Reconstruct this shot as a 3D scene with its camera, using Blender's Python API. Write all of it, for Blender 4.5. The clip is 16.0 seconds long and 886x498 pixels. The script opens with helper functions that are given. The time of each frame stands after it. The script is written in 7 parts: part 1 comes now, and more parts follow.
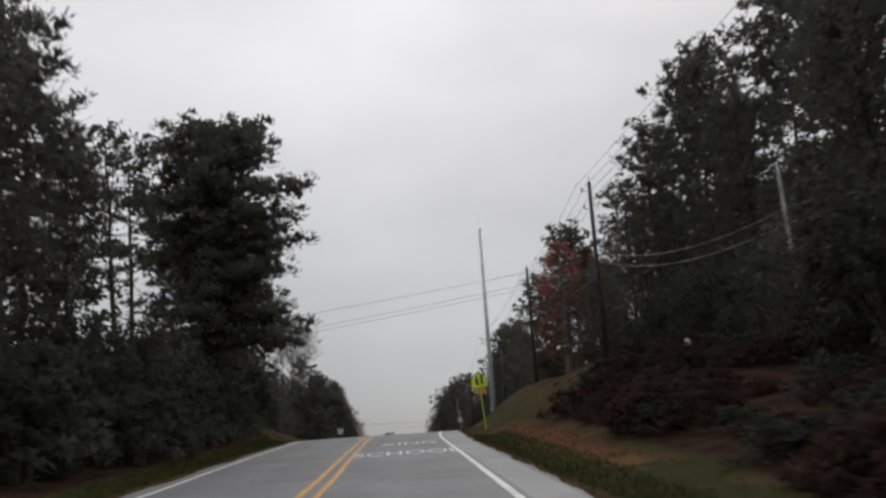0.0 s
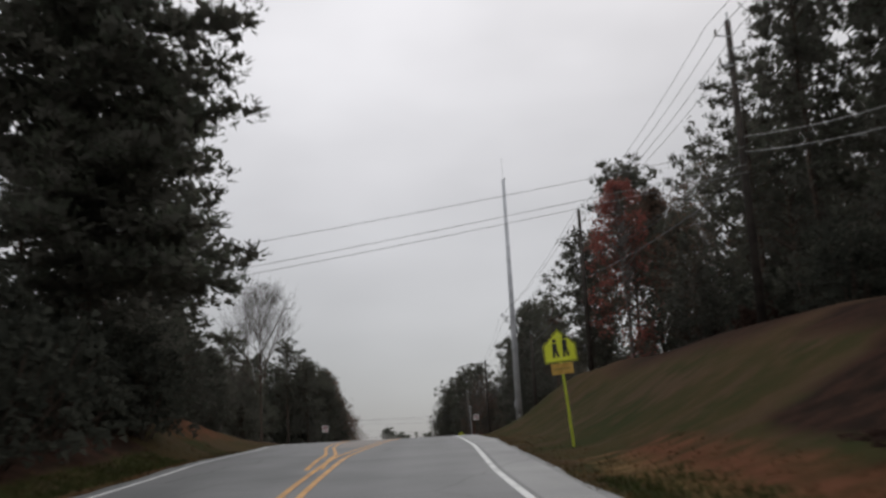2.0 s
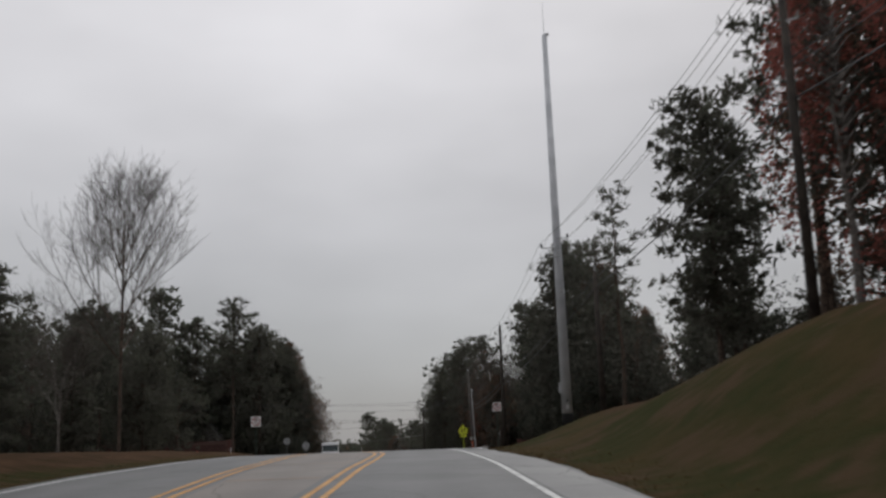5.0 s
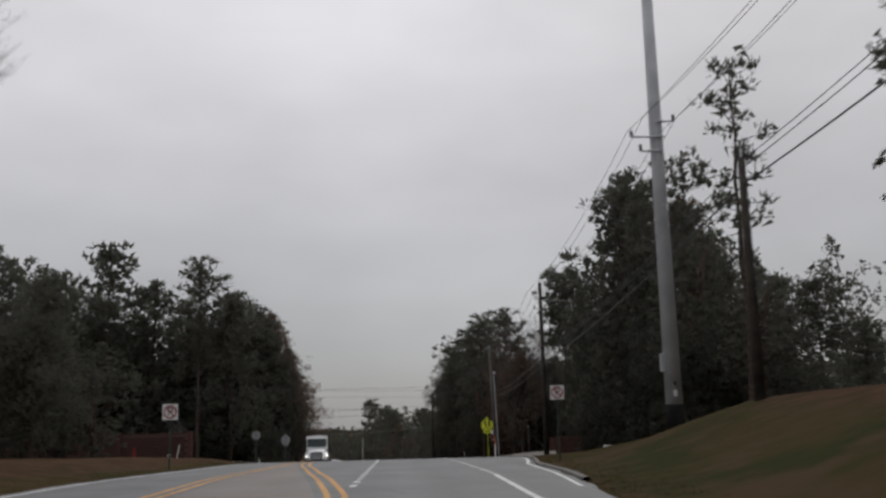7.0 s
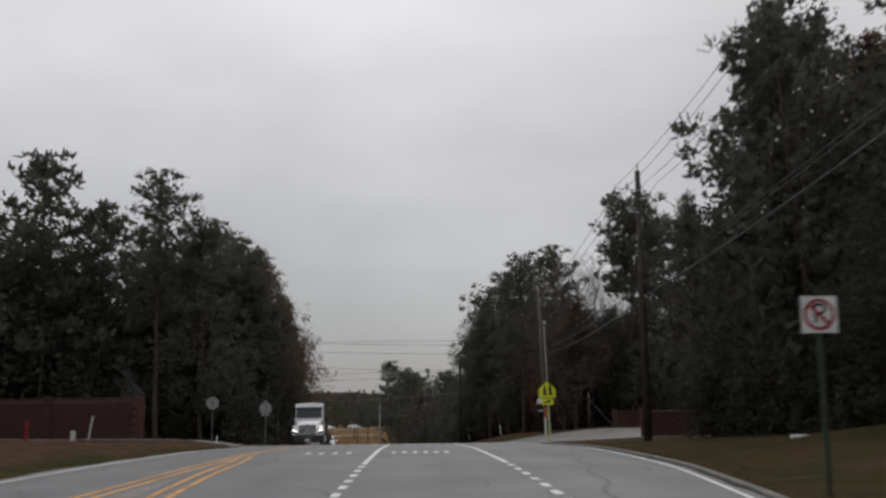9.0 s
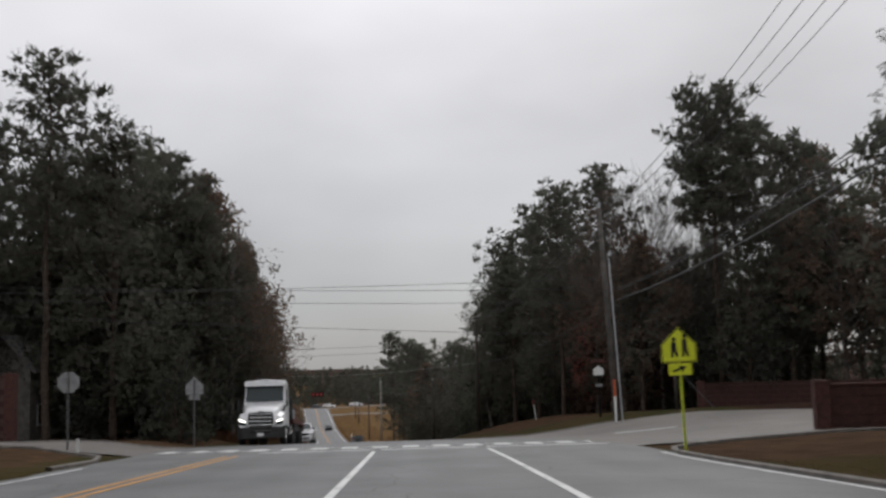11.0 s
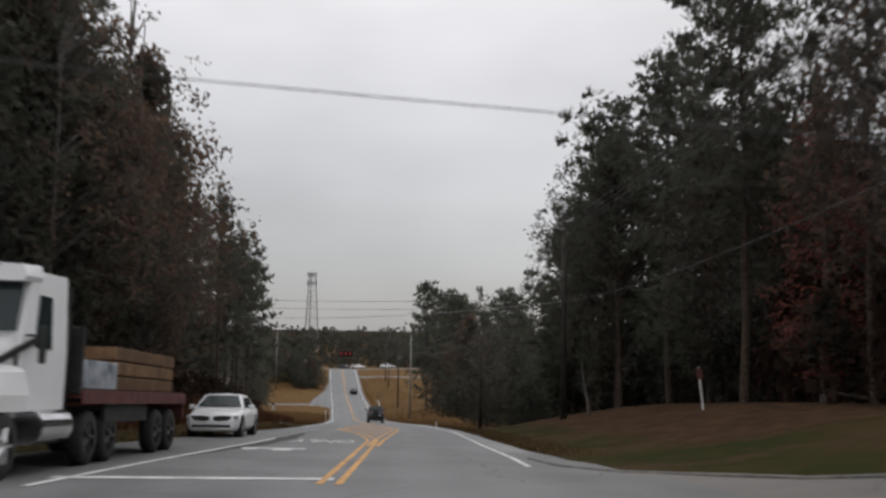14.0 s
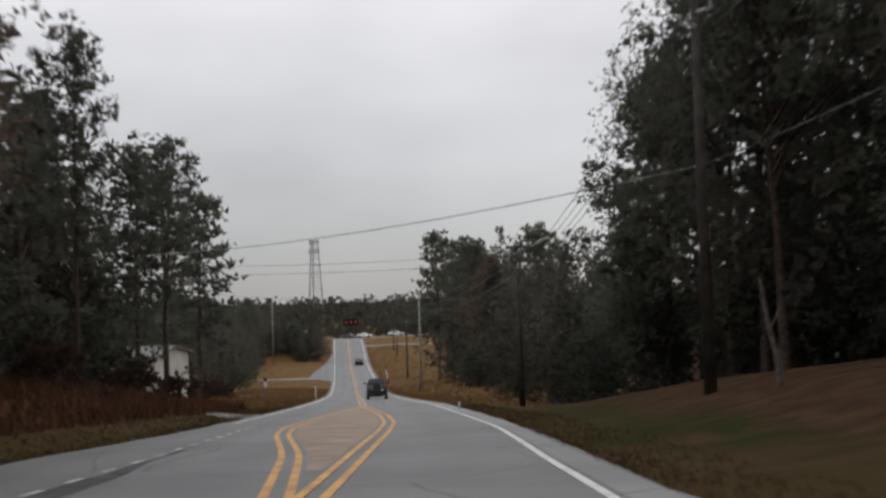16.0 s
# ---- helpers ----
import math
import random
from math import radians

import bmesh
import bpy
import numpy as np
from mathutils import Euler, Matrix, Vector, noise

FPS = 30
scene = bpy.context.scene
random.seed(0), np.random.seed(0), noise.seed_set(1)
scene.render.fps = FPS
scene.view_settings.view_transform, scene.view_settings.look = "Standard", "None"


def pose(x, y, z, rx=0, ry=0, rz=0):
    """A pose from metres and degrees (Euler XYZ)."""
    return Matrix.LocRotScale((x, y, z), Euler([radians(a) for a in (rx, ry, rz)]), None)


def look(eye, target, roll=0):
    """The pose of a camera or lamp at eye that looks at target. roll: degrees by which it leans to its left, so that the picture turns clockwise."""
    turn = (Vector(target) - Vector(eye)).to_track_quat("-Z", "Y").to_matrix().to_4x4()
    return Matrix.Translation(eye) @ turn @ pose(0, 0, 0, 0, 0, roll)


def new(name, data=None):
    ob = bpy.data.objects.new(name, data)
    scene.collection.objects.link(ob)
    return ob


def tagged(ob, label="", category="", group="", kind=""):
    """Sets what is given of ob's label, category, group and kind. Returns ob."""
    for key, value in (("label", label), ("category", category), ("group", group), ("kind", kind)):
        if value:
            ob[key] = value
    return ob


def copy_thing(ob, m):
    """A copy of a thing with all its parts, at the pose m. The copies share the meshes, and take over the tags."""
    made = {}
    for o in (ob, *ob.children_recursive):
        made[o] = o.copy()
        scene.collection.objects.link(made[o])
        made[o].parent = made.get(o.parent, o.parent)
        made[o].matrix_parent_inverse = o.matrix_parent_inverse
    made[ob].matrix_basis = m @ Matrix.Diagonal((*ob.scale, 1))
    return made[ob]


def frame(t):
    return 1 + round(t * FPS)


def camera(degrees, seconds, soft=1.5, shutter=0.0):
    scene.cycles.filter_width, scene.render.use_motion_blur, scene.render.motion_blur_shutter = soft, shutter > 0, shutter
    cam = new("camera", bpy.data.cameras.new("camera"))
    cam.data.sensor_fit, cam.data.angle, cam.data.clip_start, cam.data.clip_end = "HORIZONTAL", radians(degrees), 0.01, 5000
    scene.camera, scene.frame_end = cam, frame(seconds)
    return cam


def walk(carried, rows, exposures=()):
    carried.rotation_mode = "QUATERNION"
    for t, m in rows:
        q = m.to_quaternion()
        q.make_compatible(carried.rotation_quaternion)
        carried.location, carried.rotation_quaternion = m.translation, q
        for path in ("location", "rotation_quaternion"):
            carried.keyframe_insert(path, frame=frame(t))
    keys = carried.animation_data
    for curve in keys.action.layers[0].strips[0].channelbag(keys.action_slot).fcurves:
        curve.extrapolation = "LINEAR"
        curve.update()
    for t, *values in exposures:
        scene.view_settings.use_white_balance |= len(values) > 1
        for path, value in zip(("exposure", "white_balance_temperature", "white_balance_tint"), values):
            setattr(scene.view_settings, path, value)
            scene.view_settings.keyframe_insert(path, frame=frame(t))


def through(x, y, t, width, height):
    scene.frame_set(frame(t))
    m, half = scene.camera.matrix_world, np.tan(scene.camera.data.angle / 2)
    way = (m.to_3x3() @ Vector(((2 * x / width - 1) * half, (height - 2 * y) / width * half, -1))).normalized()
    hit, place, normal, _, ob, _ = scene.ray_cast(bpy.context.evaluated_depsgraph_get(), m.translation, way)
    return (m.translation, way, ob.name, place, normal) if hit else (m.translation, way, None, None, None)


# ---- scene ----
cam = camera(48.3, 16.0, soft=2.7, shutter=0.5)
METRES, EYE, TILT, LEAN, TURN = 205.0, 1.35, 0.0, 0.0, -1.3
ROWS = [
    (0.0, 0.0, 0.0, 0.0, 0.8, 12.05, 3.77),
    (0.5, -0.0018, 0.0335, 0.0018, 0.74, 11.7, 2.42),
    (1.0, -0.0036, 0.067, 0.0035, 0.88, 11.77, 2.59),
    (1.5, -0.0055, 0.1008, 0.0051, 0.93, 11.7, 3.06),
    (2.0, -0.007, 0.1338, 0.0071, 0.8, 11.7, 2.91),
    (2.5, -0.0086, 0.1671, 0.0088, 0.71, 11.51, 2.91),
    (3.0, -0.0101, 0.2, 0.0104, 0.29, 12.42, 3.81),
    (3.5, -0.0118, 0.2324, 0.0121, -0.56, 11.82, 3.62),
    (4.0, -0.0129, 0.2645, 0.0137, -0.62, 11.52, 3.05),
    (6.5, -0.0173, 0.4202, 0.0183, 0.27, 9.69, 1.27),
    (7.0, -0.0183, 0.4511, 0.0191, 0.22, 10.01, 1.4),
    (7.5, -0.0193, 0.4823, 0.0194, 0.26, 9.55, 0.66),
    (8.0, -0.0204, 0.5134, 0.0196, 0.77, 8.85, 0.33),
    (8.5, -0.0213, 0.5447, 0.0198, 1.24, 8.28, 0.64),
    (9.0, -0.0225, 0.5752, 0.0195, 1.52, 8.03, 0.74),
    (11.5, -0.0308, 0.7266, 0.0165, 1.88, 6.22, 1.83),
    (12.0, -0.0327, 0.757, 0.0153, 1.97, 5.87, 1.85),
    (12.5, -0.0346, 0.787, 0.0141, 2.11, 5.64, 0.84),
    (13.0, -0.0363, 0.8178, 0.0126, 2.5, 5.63, 0.73),
    (13.5, -0.0381, 0.8484, 0.0114, 3.09, 5.48, 0.1),
    (14.0, -0.0403, 0.8782, 0.0097, 4.06, 4.69, -0.89),
    (14.5, -0.0425, 0.908, 0.0078, 4.66, 4.37, -0.15),
    (15.0, -0.0452, 0.9382, 0.0057, 4.79, 4.12, 1.36),
    (15.5, -0.0483, 0.9678, 0.0036, 4.31, 3.99, 1.18),
    (16.0, -0.0512, 0.9976, 0.0013, 4.62, 2.83, 1.7),
]
walk(cam, [(t, pose(0, 0, EYE, TILT, LEAN, TURN) @ pose(METRES * x, METRES * y, METRES * z, 90 + pitch, roll, yaw)) for t, x, y, z, yaw, pitch, roll in ROWS], [(0.0, 0.06), (3.0, 0.0), (4.0, -0.08), (7.0, -0.1), (8.5, -0.09), (9.0, 0.0), (11.5, 0.18), (13.0, 0.23), (16.0, 0.28)])

# world, sun
def nodes_of(mat):
    mat.use_nodes = True
    nt = mat.node_tree
    nt.nodes.clear()
    return nt, nt.nodes, nt.links


world = bpy.data.worlds.new("overcast_sky")
scene.world = world
_, wn, wl = nodes_of(world)
SUN_EL, SUN_AZ = radians(38), radians(20)
w_out = wn.new("ShaderNodeOutputWorld")
w_bg = wn.new("ShaderNodeBackground")
w_sky = wn.new("ShaderNodeTexSky")
w_sky.sky_type, w_sky.sun_disc, w_sky.sun_elevation, w_sky.sun_rotation = "NISHITA", False, SUN_EL, SUN_AZ
w_dim = wn.new("ShaderNodeVectorMath")
w_dim.operation = "SCALE"
w_dim.inputs["Scale"].default_value = 0.07
w_co = wn.new("ShaderNodeTexCoord")
w_sep = wn.new("ShaderNodeSeparateXYZ")
w_ramp = wn.new("ShaderNodeValToRGB")
els = w_ramp.color_ramp.elements
els[0].position, els[0].color = 0.0, (0.285, 0.287, 0.295, 1)
els[1].position, els[1].color = 1.0, (0.78, 0.79, 0.81, 1)
for p_, c_ in ((0.08, (0.372, 0.375, 0.385, 1)), (0.2, (0.462, 0.46, 0.475, 1)), (0.42, (0.645, 0.635, 0.655, 1))):
    e_ = els.new(p_)
    e_.color = c_
w_map = wn.new("ShaderNodeMapping")
w_map.inputs["Location"].default_value, w_map.inputs["Scale"].default_value = (0.35, 0.1, 0.0), (1.0, 1.0, 2.2)
w_noise = wn.new("ShaderNodeTexNoise")
w_noise.inputs["Scale"].default_value, w_noise.inputs["Detail"].default_value, w_noise.inputs["Roughness"].default_value = 2.1, 4.0, 0.45
w_nr = wn.new("ShaderNodeMapRange")
w_nr.inputs["From Min"].default_value, w_nr.inputs["From Max"].default_value = 0.3, 0.72
w_nr.inputs["To Min"].default_value, w_nr.inputs["To Max"].default_value = 0.79, 1.2
w_mul = wn.new("ShaderNodeVectorMath")
w_mul.operation = "SCALE"
w_mix = wn.new("ShaderNodeMix")
w_mix.data_type = "RGBA"
w_mix.inputs[0].default_value = 0.94
wl.new(w_co.outputs["Generated"], w_sep.inputs[0])
wl.new(w_sep.outputs["Z"], w_ramp.inputs[0])
wl.new(w_co.outputs["Generated"], w_map.inputs[0])
wl.new(w_map.outputs[0], w_noise.inputs["Vector"])
wl.new(w_noise.outputs[0], w_nr.inputs["Value"])
wl.new(w_ramp.outputs[0], w_mul.inputs[0])
wl.new(w_nr.outputs[0], w_mul.inputs["Scale"])
wl.new(w_sky.outputs[0], w_dim.inputs[0])
wl.new(w_dim.outputs[0], w_mix.inputs[6])
wl.new(w_mul.outputs[0], w_mix.inputs[7])
wl.new(w_mix.outputs[2], w_bg.inputs[0])
w_bg.inputs[1].default_value = 1.22
wl.new(w_bg.outputs[0], w_out.inputs[0])

sun_data = bpy.data.lights.new("sun", "SUN")
sun_data.energy, sun_data.angle, sun_data.color = 0.5, radians(25), (1.0, 0.97, 0.93)
sun = new("sun", sun_data)
sun.matrix_world = look((0, 0, 60), (0 - math.sin(SUN_AZ) * math.cos(SUN_EL), -math.cos(SUN_AZ) * math.cos(SUN_EL), 60 - math.sin(SUN_EL)))


# materials
def material(name, dark, light, scale=4.0, rough=0.8, metal=0.0, bump=0.15, fine=60.0, spread=(0.35, 0.65), coords="Object", island=0.0, per_object=0.0, spec=0.4):
    """Two colours mixed by coarse and fine noise, with relief."""
    m = bpy.data.materials.new(name)
    nt, nn, nl = nodes_of(m)
    out = nn.new("ShaderNodeOutputMaterial")
    b = nn.new("ShaderNodeBsdfPrincipled")
    co = nn.new("ShaderNodeTexCoord")
    n1 = nn.new("ShaderNodeTexNoise")
    n1.inputs["Scale"].default_value, n1.inputs["Detail"].default_value = scale, 6
    n2 = nn.new("ShaderNodeTexNoise")
    n2.inputs["Scale"].default_value, n2.inputs["Detail"].default_value = fine, 3
    add = nn.new("ShaderNodeMath")
    add.operation = "MULTIPLY_ADD"
    add.inputs[1].default_value, add.inputs[2].default_value = 0.35, 0.0
    plus = nn.new("ShaderNodeMath")
    plus.operation = "ADD"
    ramp = nn.new("ShaderNodeMapRange")
    ramp.inputs["From Min"].default_value, ramp.inputs["From Max"].default_value = spread[0] + 0.17, spread[1] + 0.17
    mix = nn.new("ShaderNodeMix")
    mix.data_type = "RGBA"
    mix.inputs[6].default_value, mix.inputs[7].default_value = (*dark, 1), (*light, 1)
    nl.new(co.outputs[coords], n1.inputs["Vector"])
    nl.new(co.outputs[coords], n2.inputs["Vector"])
    nl.new(n2.outputs[0], add.inputs[0])
    nl.new(n1.outputs[0], plus.inputs[0])
    nl.new(add.outputs[0], plus.inputs[1])
    last = plus
    if island or per_object:
        src = nn.new("ShaderNodeNewGeometry") if island else nn.new("ShaderNodeObjectInfo")
        k = nn.new("ShaderNodeMath")
        k.operation = "MULTIPLY_ADD"
        k.inputs[1].default_value, k.inputs[2].default_value = island or per_object, -(island or per_object) / 2
        nl.new(src.outputs["Random Per Island" if island else "Random"], k.inputs[0])
        s = nn.new("ShaderNodeMath")
        s.operation = "ADD"
        nl.new(last.outputs[0], s.inputs[0])
        nl.new(k.outputs[0], s.inputs[1])
        last = s
    nl.new(last.outputs[0], ramp.inputs["Value"])
    nl.new(ramp.outputs[0], mix.inputs[0])
    nl.new(mix.outputs[2], b.inputs["Base Color"])
    b.inputs["Roughness"].default_value, b.inputs["Metallic"].default_value = rough, metal
    b.inputs["Specular IOR Level"].default_value = spec
    if bump:
        bp = nn.new("ShaderNodeBump")
        bp.inputs["Strength"].default_value, bp.inputs["Distance"].default_value = bump, 0.02
        nl.new(plus.outputs[0], bp.inputs["Height"])
        nl.new(bp.outputs[0], b.inputs["Normal"])
    nl.new(b.outputs[0], out.inputs[0])
    return m


def glass_material(name, tint, rough=0.05, spec=0.8):
    m = bpy.data.materials.new(name)
    nt, nn, nl = nodes_of(m)
    out, b = nn.new("ShaderNodeOutputMaterial"), nn.new("ShaderNodeBsdfPrincipled")
    b.inputs["Base Color"].default_value, b.inputs["Roughness"].default_value = (*tint, 1), rough
    b.inputs["Specular IOR Level"].default_value = spec
    nl.new(b.outputs[0], out.inputs[0])
    return m


def lamp_material(name, colour, strength):
    m = bpy.data.materials.new(name)
    nt, nn, nl = nodes_of(m)
    out, b = nn.new("ShaderNodeOutputMaterial"), nn.new("ShaderNodeEmission")
    b.inputs[0].default_value, b.inputs[1].default_value = (*colour, 1), strength
    nl.new(b.outputs[0], out.inputs[0])
    return m


def leaf_material(name, dark, light, through=0.5, island=0.3):
    """Leaves: matt, and letting part of the light through."""
    m = bpy.data.materials.new(name)
    nt, nn, nl = nodes_of(m)
    out, dif, tra, mx = nn.new("ShaderNodeOutputMaterial"), nn.new("ShaderNodeBsdfDiffuse"), nn.new("ShaderNodeBsdfTranslucent"), nn.new("ShaderNodeMixShader")
    co, geo, n1 = nn.new("ShaderNodeTexCoord"), nn.new("ShaderNodeNewGeometry"), nn.new("ShaderNodeTexNoise")
    n1.inputs["Scale"].default_value, n1.inputs["Detail"].default_value = 0.5, 4
    k = nn.new("ShaderNodeMath")
    k.operation = "MULTIPLY_ADD"
    k.inputs[1].default_value = island
    mix = nn.new("ShaderNodeMix")
    mix.data_type = "RGBA"
    mix.inputs[6].default_value, mix.inputs[7].default_value = (*dark, 1), (*light, 1)
    r = nn.new("ShaderNodeMapRange")
    r.inputs["From Min"].default_value, r.inputs["From Max"].default_value = 0.35 + island / 2 - 0.1, 0.65 + island / 2 + 0.1
    nl.new(co.outputs["Object"], n1.inputs["Vector"])
    nl.new(geo.outputs["Random Per Island"], k.inputs[0])
    nl.new(n1.outputs[0], k.inputs[2])
    nl.new(k.outputs[0], r.inputs["Value"])
    nl.new(r.outputs[0], mix.inputs[0])
    nl.new(mix.outputs[2], dif.inputs[0])
    nl.new(mix.outputs[2], tra.inputs[0])
    mx.inputs[0].default_value = through
    nl.new(dif.outputs[0], mx.inputs[1])
    nl.new(tra.outputs[0], mx.inputs[2])
    nl.new(mx.outputs[0], out.inputs[0])
    return m


def asphalt_material(name, dark, light):
    """Worn asphalt: aggregate, patches, wheel tracks along the lane (UV x is metres across), cracks."""
    m = bpy.data.materials.new(name)
    nt, nn, nl = nodes_of(m)
    out, b = nn.new("ShaderNodeOutputMaterial"), nn.new("ShaderNodeBsdfPrincipled")
    co, uv = nn.new("ShaderNodeTexCoord"), nn.new("ShaderNodeUVMap")
    uv.uv_map = "across"
    fine, broad, vor = nn.new("ShaderNodeTexNoise"), nn.new("ShaderNodeTexNoise"), nn.new("ShaderNodeTexVoronoi")
    fine.inputs["Scale"].default_value, fine.inputs["Detail"].default_value = 45, 4
    broad.inputs["Scale"].default_value, broad.inputs["Detail"].default_value = 0.35, 5
    stretch = nn.new("ShaderNodeMapping")
    stretch.inputs["Scale"].default_value = (1.6, 0.05, 1)
    streak = nn.new("ShaderNodeTexNoise")
    streak.inputs["Scale"].default_value, streak.inputs["Detail"].default_value = 1.0, 4
    sepu = nn.new("ShaderNodeSeparateXYZ")
    wave = nn.new("ShaderNodeMath")
    wave.operation = "MULTIPLY_ADD"
    wave.inputs[1].default_value, wave.inputs[2].default_value = 2 * math.pi / 1.75, 0.6
    cosn = nn.new("ShaderNodeMath")
    cosn.operation = "COSINE"
    t1 = nn.new("ShaderNodeMath")
    t1.operation = "MULTIPLY"
    t1.inputs[1].default_value = 0.06
    s1, s2, s3 = (nn.new("ShaderNodeMath") for _ in range(3))
    for s in (s1, s2, s3):
        s.operation = "ADD"
    f1 = nn.new("ShaderNodeMath")
    f1.operation = "MULTIPLY"
    f1.inputs[1].default_value = 0.4
    f2 = nn.new("ShaderNodeMath")
    f2.operation = "MULTIPLY"
    f2.inputs[1].default_value = 0.5
    ramp = nn.new("ShaderNodeMapRange")
    ramp.inputs["From Min"].default_value, ramp.inputs["From Max"].default_value = 0.62, 1.22
    mix = nn.new("ShaderNodeMix")
    mix.data_type = "RGBA"
    mix.inputs[6].default_value, mix.inputs[7].default_value = (*dark, 1), (*light, 1)
    nl.new(co.outputs["Object"], fine.inputs["Vector"])
    nl.new(co.outputs["Object"], broad.inputs["Vector"])
    nl.new(uv.outputs[0], stretch.inputs[0])
    nl.new(stretch.outputs[0], streak.inputs["Vector"])
    nl.new(uv.outputs[0], sepu.inputs[0])
    nl.new(sepu.outputs["X"], wave.inputs[0])
    nl.new(wave.outputs[0], cosn.inputs[0])
    nl.new(cosn.outputs[0], t1.inputs[0])
    nl.new(fine.outputs[0], f1.inputs[0])
    nl.new(streak.outputs[0], f2.inputs[0])
    nl.new(f1.outputs[0], s1.inputs[0])
    nl.new(broad.outputs[0], s1.inputs[1])
    nl.new(s1.outputs[0], s2.inputs[0])
    nl.new(f2.outputs[0], s2.inputs[1])
    nl.new(s2.outputs[0], s3.inputs[0])
    nl.new(t1.outputs[0], s3.inputs[1])
    nl.new(s3.outputs[0], ramp.inputs["Value"])
    nl.new(ramp.outputs[0], mix.inputs[0])
    # cracks: cell borders broken up by noise
    vor.feature = "DISTANCE_TO_EDGE"
    vor.inputs["Scale"].default_value = 0.22
    warp = nn.new("ShaderNodeVectorMath")
    warp.operation = "ADD"
    nl.new(co.outputs["Object"], warp.inputs[0])
    nl.new(broad.outputs["Color"], warp.inputs[1])
    nl.new(warp.outputs[0], vor.inputs["Vector"])
    crack = nn.new("ShaderNodeMapRange")
    crack.inputs["From Min"].default_value, crack.inputs["From Max"].default_value = 0.002, 0.006
    crack.inputs["To Min"].default_value = 0.55
    nl.new(vor.outputs["Distance"], crack.inputs["Value"])
    dk = nn.new("ShaderNodeVectorMath")
    dk.operation = "SCALE"
    nl.new(mix.outputs[2], dk.inputs[0])
    nl.new(crack.outputs[0], dk.inputs["Scale"])
    nl.new(dk.outputs[0], b.inputs["Base Color"])
    rr = nn.new("ShaderNodeMapRange")
    rr.inputs["To Min"].default_value, rr.inputs["To Max"].default_value = 0.5, 0.72
    nl.new(streak.outputs[0], rr.inputs["Value"])
    nl.new(rr.outputs[0], b.inputs["Roughness"])
    bp = nn.new("ShaderNodeBump")
    bp.inputs["Strength"].default_value, bp.inputs["Distance"].default_value = 0.35, 0.006
    nl.new(fine.outputs[0], bp.inputs["Height"])
    nl.new(bp.outputs[0], b.inputs["Normal"])
    nl.new(b.outputs[0], out.inputs[0])
    return m


